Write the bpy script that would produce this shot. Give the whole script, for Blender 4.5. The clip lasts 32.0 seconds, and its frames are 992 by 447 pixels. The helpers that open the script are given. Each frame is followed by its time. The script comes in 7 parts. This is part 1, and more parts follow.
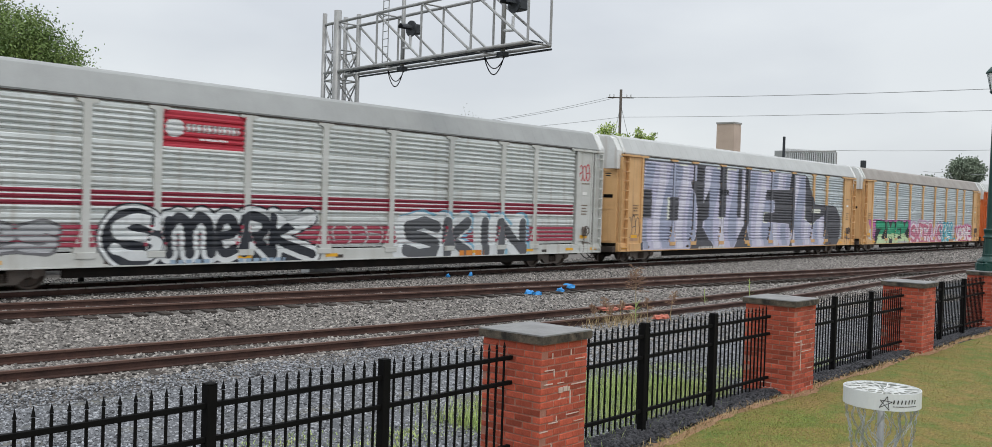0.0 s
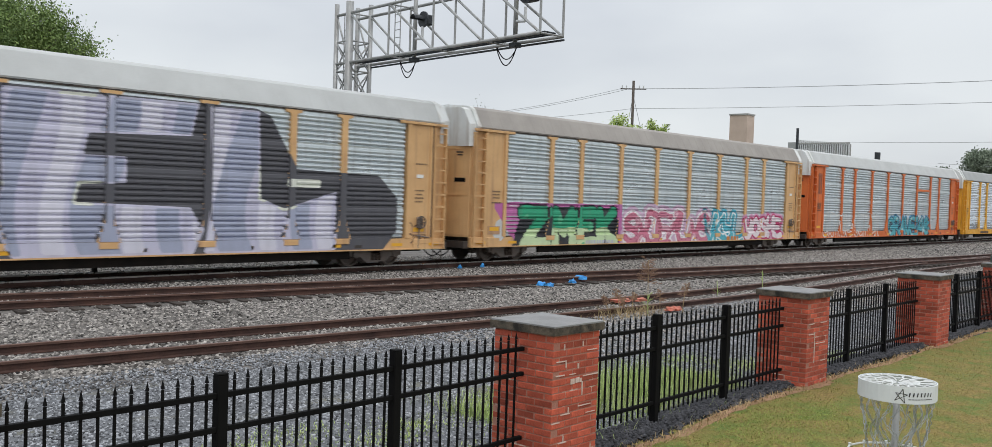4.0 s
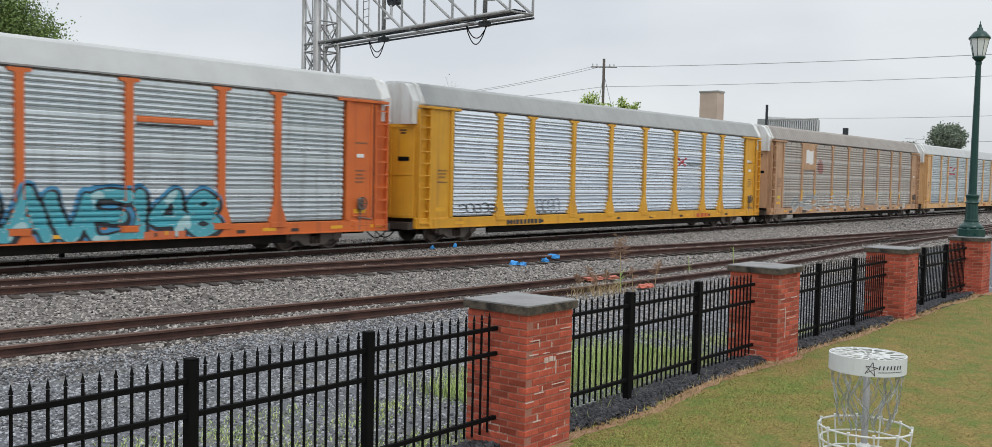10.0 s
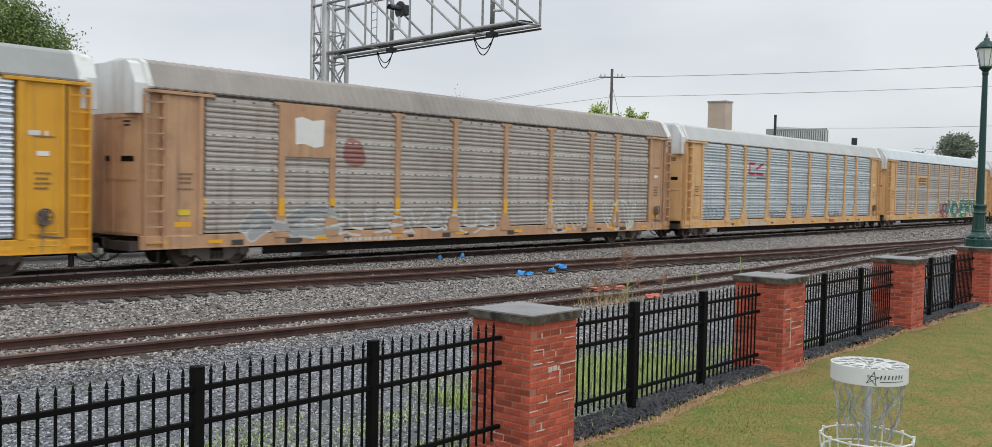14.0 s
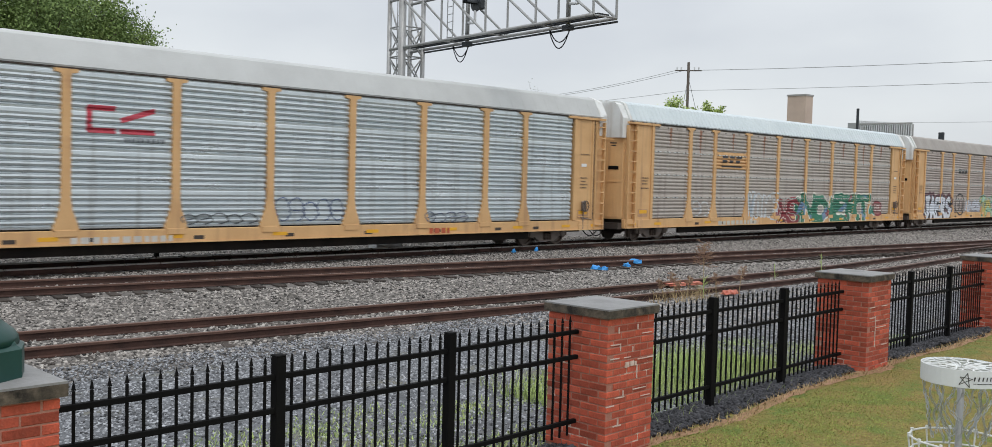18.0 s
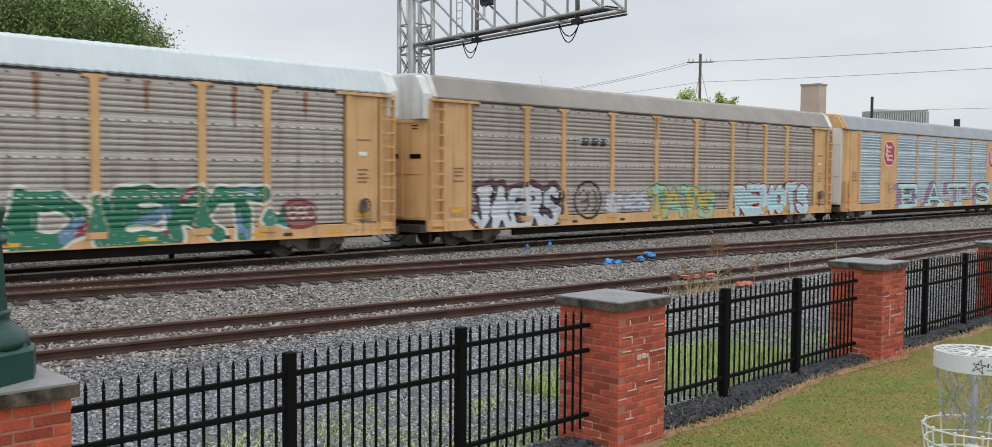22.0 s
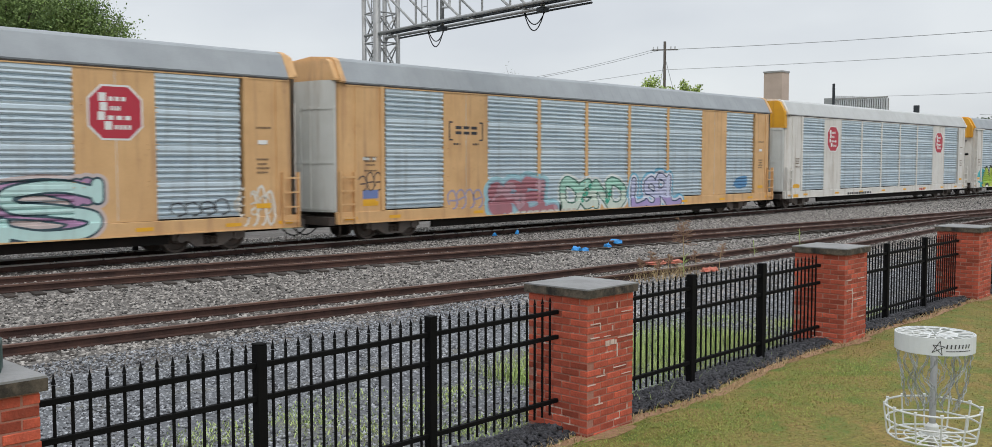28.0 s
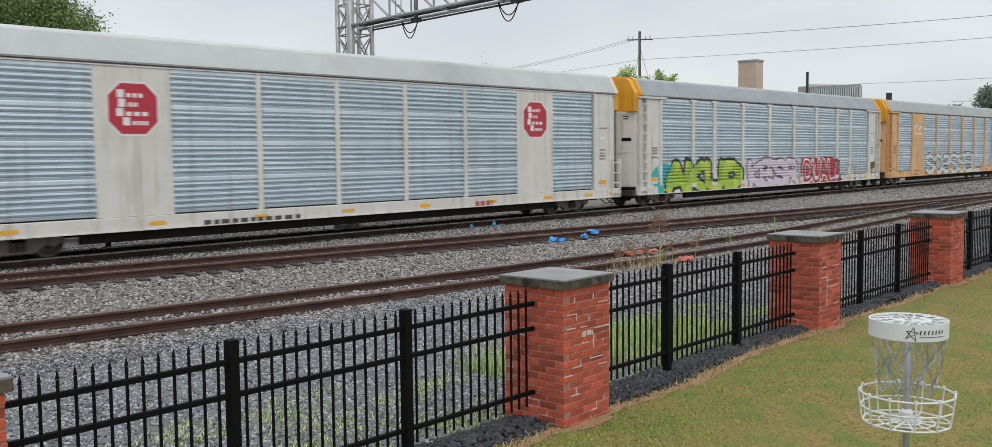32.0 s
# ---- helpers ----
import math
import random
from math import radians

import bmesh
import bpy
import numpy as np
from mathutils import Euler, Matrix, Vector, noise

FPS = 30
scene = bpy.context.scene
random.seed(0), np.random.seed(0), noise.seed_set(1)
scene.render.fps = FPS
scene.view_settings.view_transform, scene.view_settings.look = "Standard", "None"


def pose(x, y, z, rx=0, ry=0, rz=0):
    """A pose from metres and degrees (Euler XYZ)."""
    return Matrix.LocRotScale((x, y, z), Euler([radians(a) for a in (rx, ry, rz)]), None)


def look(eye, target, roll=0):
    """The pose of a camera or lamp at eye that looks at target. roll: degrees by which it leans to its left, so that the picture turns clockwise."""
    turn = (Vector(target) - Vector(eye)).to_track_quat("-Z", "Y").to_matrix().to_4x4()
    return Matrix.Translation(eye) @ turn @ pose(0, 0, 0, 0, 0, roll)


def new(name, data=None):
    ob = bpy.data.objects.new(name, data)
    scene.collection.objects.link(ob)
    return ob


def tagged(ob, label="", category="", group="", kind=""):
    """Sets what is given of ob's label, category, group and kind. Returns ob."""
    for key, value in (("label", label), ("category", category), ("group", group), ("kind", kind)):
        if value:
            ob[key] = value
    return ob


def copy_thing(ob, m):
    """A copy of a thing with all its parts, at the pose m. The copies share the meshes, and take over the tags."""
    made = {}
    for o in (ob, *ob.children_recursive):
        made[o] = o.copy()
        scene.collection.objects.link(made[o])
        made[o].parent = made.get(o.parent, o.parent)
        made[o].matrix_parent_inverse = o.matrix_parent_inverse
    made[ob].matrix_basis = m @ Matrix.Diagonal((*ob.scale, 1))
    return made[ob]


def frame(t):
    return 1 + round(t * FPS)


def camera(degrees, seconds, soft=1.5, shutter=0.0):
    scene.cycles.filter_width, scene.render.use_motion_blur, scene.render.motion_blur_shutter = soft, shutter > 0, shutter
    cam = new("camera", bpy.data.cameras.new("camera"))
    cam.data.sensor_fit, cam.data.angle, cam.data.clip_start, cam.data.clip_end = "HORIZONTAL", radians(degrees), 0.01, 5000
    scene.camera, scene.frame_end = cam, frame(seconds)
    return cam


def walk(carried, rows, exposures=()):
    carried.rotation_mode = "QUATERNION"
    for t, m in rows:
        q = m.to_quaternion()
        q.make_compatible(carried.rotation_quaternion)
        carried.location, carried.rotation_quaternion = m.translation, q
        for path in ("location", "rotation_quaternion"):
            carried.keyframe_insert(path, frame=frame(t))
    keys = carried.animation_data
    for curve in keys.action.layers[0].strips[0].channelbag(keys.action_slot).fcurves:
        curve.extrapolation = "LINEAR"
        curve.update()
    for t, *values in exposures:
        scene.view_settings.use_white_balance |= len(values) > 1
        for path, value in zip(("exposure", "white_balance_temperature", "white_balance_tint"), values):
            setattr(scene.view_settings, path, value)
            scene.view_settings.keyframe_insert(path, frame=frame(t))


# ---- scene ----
# ================= camera =================
cam = camera(54.48, 32.0, soft=0.6, shutter=0.3)
PATH = (
    (0, -0.052, -0.008, 2.578, -1.19, -1.79, -48.61),
    (1, -0.038, -0.024, 2.577, -1.13, -1.59, -48.28),
    (1.5, -0.036, -0.026, 2.576, -1.21, -1.62, -47.67),
    (2, -0.032, -0.017, 2.573, -1.22, -1.82, -47.75),
    (2.5, -0.023, -0.003, 2.569, -1.59, -1.96, -47.69),
    (4.5, -0.020, 0.021, 2.568, -1.86, -1.72, -48.13),
    (5, -0.019, 0.014, 2.572, -2.16, -1.53, -48.49),
    (6, -0.014, 0.047, 2.568, -1.96, -1.39, -49.27),
    (6.5, -0.010, 0.041, 2.569, -2.10, -1.05, -48.96),
    (7, -0.011, 0.037, 2.564, -2.40, -1.24, -48.91),
    (8, -0.007, 0.029, 2.569, -2.88, -1.56, -47.98),
    (9, 0.002, 0.049, 2.567, -2.80, -1.40, -48.77),
    (10, 0.013, 0.043, 2.567, -2.88, -1.21, -49.57),
    (11, 0.004, 0.020, 2.565, -2.12, -1.66, -49.91),
    (12, -0.004, -0.012, 2.563, -2.66, -1.65, -48.96),
    (13, -0.008, -0.018, 2.566, -2.75, -1.43, -48.09),
    (14, -0.009, -0.026, 2.571, -2.30, -1.21, -49.07),
    (14.5, -0.004, -0.015, 2.574, -2.92, -1.41, -49.39),
    (16.5, -0.038, 0.013, 2.560, -2.88, -1.52, -46.91),
    (17, -0.022, 0.012, 2.556, -2.92, -1.84, -45.86),
    (18, -0.011, 0.023, 2.556, -2.74, -1.46, -44.71),
    (18.5, -0.014, 0.017, 2.554, -2.96, -0.22, -44.40),
    (19, -0.014, 0.007, 2.557, -2.44, 0.34, -45.55),
    (20, -0.018, 0.030, 2.552, -2.80, -0.29, -46.28),
    (21, -0.006, -0.028, 2.553, -2.86, -0.25, -44.91),
    (21.5, 0.006, -0.029, 2.556, -2.51, 0.08, -43.39),
    (22, 0.027, -0.008, 2.546, -3.00, -0.37, -43.91),
    (22.5, 0.056, -0.008, 2.539, -4.58, -0.81, -46.20),
    (23, 0.064, -0.002, 2.542, -5.42, -0.82, -46.63),
    (23.5, 0.064, -0.005, 2.543, -5.70, -0.89, -46.13),
    (24, 0.055, -0.008, 2.544, -5.63, -0.77, -46.14),
    (25, 0.023, -0.020, 2.549, -4.78, -0.55, -46.35),
    (25.5, 0.020, -0.021, 2.550, -4.28, 0.11, -45.91),
    (27.5, -0.005, -0.023, 2.554, -3.78, 0.10, -45.87),
    (28, -0.010, -0.023, 2.548, -3.67, 0.04, -45.91),
    (29, -0.004, -0.019, 2.550, -3.97, -0.13, -45.87),
    (30, 0.016, -0.020, 2.547, -4.08, 0.06, -45.89),
    (31, 0.034, -0.026, 2.552, -3.68, 0.53, -46.35),
    (32, 0.047, -0.006, 2.547, -4.19, 0.65, -47.29),
)
walk(cam, [(t, pose(x, y, z, 90 + p, r, w)) for t, x, y, z, p, r, w in PATH], exposures=[(0.0, 0.3), (32.0, 0.3)])

# ================= world and light =================
world = bpy.data.worlds.new("overcast_sky")
scene.world = world
world.use_nodes = True
wn = world.node_tree.nodes
wl = world.node_tree.links
wn.clear()
w_out = wn.new("ShaderNodeOutputWorld")
w_bg = wn.new("ShaderNodeBackground")
w_sky = wn.new("ShaderNodeTexSky")
w_sky.sky_type = "NISHITA"
w_sky.sun_disc = False
w_sky.sun_elevation = radians(52)
w_sky.sun_rotation = radians(200)
w_gain = wn.new("ShaderNodeVectorMath")
w_gain.operation = "SCALE"
w_gain.inputs["Scale"].default_value = 0.1
w_co = wn.new("ShaderNodeTexCoord")
w_map = wn.new("ShaderNodeMapping")
w_map.inputs["Scale"].default_value = (1.0, 1.0, 2.6)
w_noise = wn.new("ShaderNodeTexNoise")
w_noise.inputs["Scale"].default_value = 2.3
w_noise.inputs["Detail"].default_value = 5.0
w_noise.inputs["Roughness"].default_value = 0.45
w_ramp = wn.new("ShaderNodeValToRGB")
w_ramp.color_ramp.elements[0].position = 0.38
w_ramp.color_ramp.elements[0].color = (0.55, 0.575, 0.61, 1)
w_ramp.color_ramp.elements[1].position = 0.57
w_ramp.color_ramp.elements[1].color = (0.65, 0.675, 0.695, 1)
# an overcast sky is brighter towards the zenith
w_sep = wn.new("ShaderNodeSeparateXYZ")
w_zen = wn.new("ShaderNodeMapRange")
w_zen.inputs["From Min"].default_value = 0.15
w_zen.inputs["From Max"].default_value = 1.0
w_zen.inputs["To Min"].default_value = 1.0
w_zen.inputs["To Max"].default_value = 1.9
w_cloud = wn.new("ShaderNodeVectorMath")
w_cloud.operation = "SCALE"
w_mix = wn.new("ShaderNodeMix")
w_mix.data_type = "RGBA"
w_mix.inputs["Factor"].default_value = 0.9
wl.new(w_sky.outputs[0], w_gain.inputs[0])
wl.new(w_co.outputs["Generated"], w_map.inputs["Vector"])
wl.new(w_map.outputs[0], w_noise.inputs["Vector"])
wl.new(w_noise.outputs["Fac"], w_ramp.inputs["Fac"])
wl.new(w_co.outputs["Generated"], w_sep.inputs[0])
wl.new(w_sep.outputs["Z"], w_zen.inputs["Value"])
wl.new(w_ramp.outputs["Color"], w_cloud.inputs[0])
wl.new(w_zen.outputs["Result"], w_cloud.inputs["Scale"])
wl.new(w_gain.outputs[0], w_mix.inputs["A"])
wl.new(w_cloud.outputs[0], w_mix.inputs["B"])
wl.new(w_mix.outputs["Result"], w_bg.inputs["Color"])
w_bg.inputs["Strength"].default_value = 1.0
wl.new(w_bg.outputs[0], w_out.inputs["Surface"])

sun_data = bpy.data.lights.new("sun", "SUN")
sun_data.energy = 0.8
sun_data.angle = radians(25)
sun_data.color = (1.0, 0.96, 0.9)
sun = new("sun", sun_data)
sun.matrix_world = look((0, 0, 60), (18, 32, 0))


# ================= materials =================
def mix_node(nt, a, b, fac, mode="MIX"):
    n = nt.nodes.new("ShaderNodeMix")
    n.data_type = "RGBA"
    n.blend_type = mode
    for key, v in (("Factor", fac), ("A", a), ("B", b)):
        if isinstance(v, (tuple, float, int)):
            n.inputs[key].default_value = (*v, 1) if isinstance(v, tuple) else v
        else:
            nt.links.new(v, n.inputs[key])
    return n.outputs["Result"]


def noise_node(nt, vec, scale, detail=4.0, rough=0.55, stretch=(1, 1, 1)):
    m = nt.nodes.new("ShaderNodeMapping")
    m.inputs["Scale"].default_value = stretch
    nt.links.new(vec, m.inputs["Vector"])
    n = nt.nodes.new("ShaderNodeTexNoise")
    n.inputs["Scale"].default_value = scale
    n.inputs["Detail"].default_value = detail
    n.inputs["Roughness"].default_value = rough
    nt.links.new(m.outputs[0], n.inputs["Vector"])
    return n.outputs["Fac"]


def ramp_node(nt, fac, lo, hi):
    n = nt.nodes.new("ShaderNodeMapRange")
    n.inputs["From Min"].default_value = lo
    n.inputs["From Max"].default_value = hi
    nt.links.new(fac, n.inputs["Value"])
    return n.outputs["Result"]


def surf(name, col, rough=0.6, metal=0.0, col2=None, scale=3.0, amount=0.5, fine=40.0, fine_amt=0.12, bump=0.0, dirt=None,
         dirt_lo=0.55, dirt_hi=0.75, dirt_scale=1.2, stretch=(1, 1, 1), jitter=0.0, island=0.0, streak=None, spec=0.4, holes=0.0):
    """A painted, metal, stone or earth surface: two tones at one scale, fine grain, stains with their own shape, relief."""
    m = bpy.data.materials.new(name)
    m.use_nodes = True
    nt = m.node_tree
    b = nt.nodes["Principled BSDF"]
    co = nt.nodes.new("ShaderNodeTexCoord").outputs["Object"]
    c2 = col2 or tuple(min(1, v * 0.72) for v in col)
    big = ramp_node(nt, noise_node(nt, co, scale, 5, 0.6, stretch), 0.35, 0.65)
    c = mix_node(nt, col, mix_node(nt, col, c2, amount), big)
    grain = noise_node(nt, co, fine, 3, 0.6)
    gm = nt.nodes.new("ShaderNodeMapRange")
    gm.inputs["To Min"].default_value = 1 - fine_amt * 2
    gm.inputs["To Max"].default_value = 1 + fine_amt * 2
    nt.links.new(grain, gm.inputs["Value"])
    sc = nt.nodes.new("ShaderNodeVectorMath")
    sc.operation = "SCALE"
    nt.links.new(c, sc.inputs[0])
    nt.links.new(gm.outputs["Result"], sc.inputs["Scale"])
    c = sc.outputs[0]
    if dirt:
        d = ramp_node(nt, noise_node(nt, co, dirt_scale, 6, 0.65), dirt_lo, dirt_hi)
        c = mix_node(nt, c, dirt, d)
    if streak:
        s = ramp_node(nt, noise_node(nt, co, 2.2, 5, 0.6, (1.6, 1.6, 0.12)), 0.52, 0.78)
        c = mix_node(nt, c, streak, s)
    if holes:
        # columns of small punched holes, seen as faint upright lines
        wv = nt.nodes.new("ShaderNodeTexWave")
        wv.inputs["Scale"].default_value = 2.6
        wv.inputs["Distortion"].default_value = 0.3
        nt.links.new(co, wv.inputs["Vector"])
        patch = ramp_node(nt, noise_node(nt, co, 0.9, 3, 0.5), 0.40, 0.62)
        hm = nt.nodes.new("ShaderNodeMath")
        hm.operation = "MULTIPLY"
        nt.links.new(ramp_node(nt, wv.outputs["Fac"], 0.5, 1.0), hm.inputs[0])
        nt.links.new(patch, hm.inputs[1])
        hk = nt.nodes.new("ShaderNodeMath")
        hk.operation = "MULTIPLY"
        nt.links.new(hm.outputs[0], hk.inputs[0])
        hk.inputs[1].default_value = holes
        c = mix_node(nt, c, (0.6, 0.6, 0.58), hk.outputs[0])
    if jitter or island:
        if jitter:
            r = nt.nodes.new("ShaderNodeObjectInfo").outputs["Random"]
        else:
            r = nt.nodes.new("ShaderNodeNewGeometry").outputs["Random Per Island"]
        jm = nt.nodes.new("ShaderNodeMapRange")
        jm.inputs["To Min"].default_value = 1 - (jitter or island)
        jm.inputs["To Max"].default_value = 1 + (jitter or island)
        nt.links.new(r, jm.inputs["Value"])
        s2 = nt.nodes.new("ShaderNodeVectorMath")
        s2.operation = "SCALE"
        nt.links.new(c, s2.inputs[0])
        nt.links.new(jm.outputs["Result"], s2.inputs["Scale"])
        c = s2.outputs[0]
    nt.links.new(c, b.inputs["Base Color"])
    b.inputs["Metallic"].default_value = metal
    b.inputs["Specular IOR Level"].default_value = spec
    rm = nt.nodes.new("ShaderNodeMapRange")
    rm.inputs["To Min"].default_value = max(0.05, rough - 0.1)
    rm.inputs["To Max"].default_value = min(1.0, rough + 0.12)
    nt.links.new(big, rm.inputs["Value"])
    nt.links.new(rm.outputs["Result"], b.inputs["Roughness"])
    if bump:
        bn = nt.nodes.new("ShaderNodeBump")
        bn.inputs["Strength"].default_value = 1.0
        bn.inputs["Distance"].default_value = bump
        nt.links.new(grain, bn.inputs["Height"])
        nt.links.new(bn.outputs[0], b.inputs["Normal"])
    return m


RUST = (0.13, 0.055, 0.03)
M = dict(
    galv=surf("galvanised_sheet", (0.64, 0.69, 0.71), 0.36, 0.7, (0.50, 0.56, 0.59), 1.3, 0.7, 60, 0.06, streak=(0.42, 0.44, 0.44), stretch=(0.35, 1, 1.6)),
    galv_bright=surf("bright_galvanised_sheet", (0.84, 0.89, 0.94), 0.26, 0.85, (0.66, 0.73, 0.81), 1.0, 0.8, 60, 0.03, stretch=(0.12, 1, 1.5)),
    galv_blue=surf("blue_grey_galvanised_sheet", (0.60, 0.69, 0.74), 0.40, 0.6, (0.48, 0.57, 0.63), 1.3, 0.8, 60, 0.06, streak=(0.43, 0.48, 0.50), stretch=(0.35, 1, 1.6)),
    galv_brown=surf("rust_dusted_sheet", (0.43, 0.385, 0.345), 0.6, 0.1, (0.49, 0.455, 0.42), 1.0, 0.8, 50, 0.10, streak=(0.29, 0.23, 0.20), dirt=(0.30, 0.19, 0.15), dirt_lo=0.64, dirt_hi=0.9, dirt_scale=0.7, holes=0.22),
    galv_white=surf("pale_galvanised_sheet", (0.70, 0.73, 0.72), 0.38, 0.6, (0.54, 0.57, 0.56), 1.3, 0.8, 60, 0.06, streak=(0.48, 0.46, 0.42), stretch=(0.35, 1, 1.6)),
    galv_mauve=surf("brown_dirty_sheet", (0.40, 0.345, 0.315), 0.65, 0.05, (0.46, 0.415, 0.385), 1.0, 0.8, 50, 0.10, streak=(0.27, 0.20, 0.18), dirt=(0.28, 0.165, 0.135), dirt_lo=0.62, dirt_hi=0.86, dirt_scale=0.7, holes=0.2),
    roof_grey=surf("grey_roof_sheet", (0.36, 0.372, 0.372), 0.8, 0.0, (0.31, 0.32, 0.32), 0.8, 0.7, 40, 0.05, spec=0.2),
    roof_tan=surf("dusty_roof_sheet", (0.33, 0.305, 0.28), 0.65, 0.05, (0.27, 0.25, 0.235), 0.8, 0.7, 40, 0.06),
    roof_white=surf("white_roof_sheet", (0.50, 0.515, 0.515), 0.8, 0.0, (0.42, 0.43, 0.43), 0.8, 0.6, 40, 0.05, spec=0.2),
    hood_white=surf("chalky_white_hood_paint", (0.72, 0.74, 0.74), 0.6, 0.0, (0.62, 0.63, 0.62), 1.2, 0.8, 40, 0.05, streak=(0.42, 0.37, 0.32), dirt=(0.45, 0.36, 0.29), dirt_lo=0.66, dirt_hi=0.85),
    roof_blue=surf("blue_grey_roof_sheet", (0.33, 0.355, 0.375), 0.7, 0.05, (0.28, 0.30, 0.32), 0.8, 0.7, 40, 0.05, spec=0.3),
    roof_pale=surf("pale_blue_roof_sheet", (0.58, 0.64, 0.665), 0.75, 0.0, (0.50, 0.56, 0.59), 0.8, 0.6, 40, 0.05, spec=0.25),
    rustrun=surf("rust_streak", (0.30, 0.135, 0.085), 0.85, 0, (0.36, 0.22, 0.16), 4, 0.9, 40, 0.1),
    frame=surf("dusty_cast_steel", (0.20, 0.175, 0.16), 0.75, 0.05, (0.26, 0.21, 0.18), 3, 0.8, 30, 0.15, bump=0.004),
    tan=surf("tan_paint", (0.69, 0.43, 0.205), 0.55, 0, (0.58, 0.345, 0.16), 0.9, 0.8, 50, 0.05, streak=(0.42, 0.235, 0.125), dirt=(0.36, 0.175, 0.095), dirt_lo=0.60, dirt_hi=0.86),
    tan_dirty=surf("grimy_tan_paint", (0.54, 0.33, 0.19), 0.6, 0, (0.42, 0.25, 0.15), 0.9, 0.8, 50, 0.06, streak=(0.26, 0.15, 0.1), dirt=(0.22, 0.13, 0.09), dirt_lo=0.55, dirt_hi=0.85),
    yellow=surf("yellow_paint", (0.72, 0.37, 0.03), 0.5, 0, (0.62, 0.30, 0.03), 0.9, 0.7, 50, 0.04, streak=(0.45, 0.22, 0.05)),
    orange=surf("orange_paint", (0.66, 0.16, 0.035), 0.55, 0, (0.55, 0.13, 0.04), 0.9, 0.7, 50, 0.05, streak=(0.38, 0.10, 0.04)),
    white=surf("dirty_white_paint", (0.70, 0.68, 0.64), 0.55, 0, (0.60, 0.57, 0.52), 0.9, 0.7, 50, 0.05, streak=(0.42, 0.36, 0.29), dirt=(0.4, 0.3, 0.22), dirt_lo=0.68, dirt_hi=0.9),
    greywhite=surf("pale_grey_paint", (0.58, 0.59, 0.57), 0.55, 0, (0.48, 0.49, 0.46), 0.9, 0.7, 50, 0.05, streak=(0.36, 0.33, 0.28)),
    black=surf("black_metal", (0.0055, 0.0055, 0.006), 0.65, 0, (0.010, 0.010, 0.010), 3, 0.6, 60, 0.1, spec=0.06),
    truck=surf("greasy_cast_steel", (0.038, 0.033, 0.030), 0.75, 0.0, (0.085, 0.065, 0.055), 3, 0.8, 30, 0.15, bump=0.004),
    # underframe steel made near black: the shade below the sill is in its colour
    undershade=surf("shade_darkened_underframe", (0.012, 0.011, 0.010), 0.85, 0.0, (0.026, 0.021, 0.018), 2, 0.8, 30, 0.15, spec=0.1),
    wheel=surf("worn_wheel_steel", (0.11, 0.095, 0.085), 0.5, 0.3, (0.16, 0.115, 0.09), 5, 0.8, 40, 0.1),
    red=surf("red_vinyl", (0.48, 0.03, 0.055), 0.5, 0, (0.42, 0.05, 0.07), 2, 0.6, 50, 0.04),
    maroon=surf("maroon_paint", (0.30, 0.03, 0.06), 0.55, 0, (0.36, 0.07, 0.1), 2, 0.6, 50, 0.05),
    signwhite=surf("white_vinyl", (0.78, 0.78, 0.76), 0.5, 0, (0.7, 0.7, 0.68), 2, 0.5, 50, 0.03),
    ink=surf("black_lettering", (0.03, 0.03, 0.035), 0.5, 0, (0.05, 0.05, 0.05), 3, 0.5, 50, 0.05),
    stripe=surf("yellow_reflector", (0.80, 0.42, 0.03), 0.4, 0, (0.7, 0.36, 0.03), 3, 0.5, 50, 0.03),
    rail=surf("rusty_rail_web", (0.072, 0.034, 0.025), 0.85, 0.0, (0.036, 0.021, 0.018), 2, 0.9, 30, 0.2, bump=0.003),
    railhead=surf("dull_rail_head", (0.21, 0.125, 0.10), 0.38, 0.6, (0.12, 0.072, 0.058), 1.5, 0.9, 40, 0.12),
    railworn=surf("polished_rail_head", (0.42, 0.40, 0.38), 0.3, 0.9, (0.32, 0.29, 0.27), 1.5, 0.8, 40, 0.08),
    tie=surf("creosoted_tie", (0.035, 0.028, 0.024), 0.9, 0, (0.085, 0.07, 0.06), 4, 0.8, 40, 0.2, stretch=(4, 0.6, 1), bump=0.006, jitter=0.35),
    ground=surf("earth_and_dry_grass", (0.13, 0.12, 0.085), 0.95, 0, (0.08, 0.095, 0.045), 0.06, 0.9, 6, 0.15, bump=0.01),
    ballastbed=surf("ballast_bed", (0.165, 0.152, 0.142), 0.95, 0, (0.09, 0.083, 0.077), 0.9, 0.8, 16, 0.35, bump=0.03),
    darkgravel=surf("dark_fine_gravel", (0.14, 0.147, 0.16), 0.95, 0, (0.09, 0.094, 0.102), 0.8, 0.8, 26, 0.35, bump=0.02, dirt=(0.16, 0.15, 0.10), dirt_lo=0.56, dirt_hi=0.72, dirt_scale=0.6),
    stone=surf("crushed_granite", (0.295, 0.276, 0.258), 0.9, 0, (0.15, 0.137, 0.126), 9, 0.8, 70, 0.12, island=0.95),
    darkstone=surf("dark_crushed_stone", (0.275, 0.285, 0.305), 0.9, 0, (0.15, 0.155, 0.168), 9, 0.8, 70, 0.12, island=0.85),
    mulch=surf("black_lava_rock", (0.042, 0.043, 0.05), 0.9, 0, (0.08, 0.08, 0.088), 6, 0.8, 50, 0.25, bump=0.02, island=0.5),
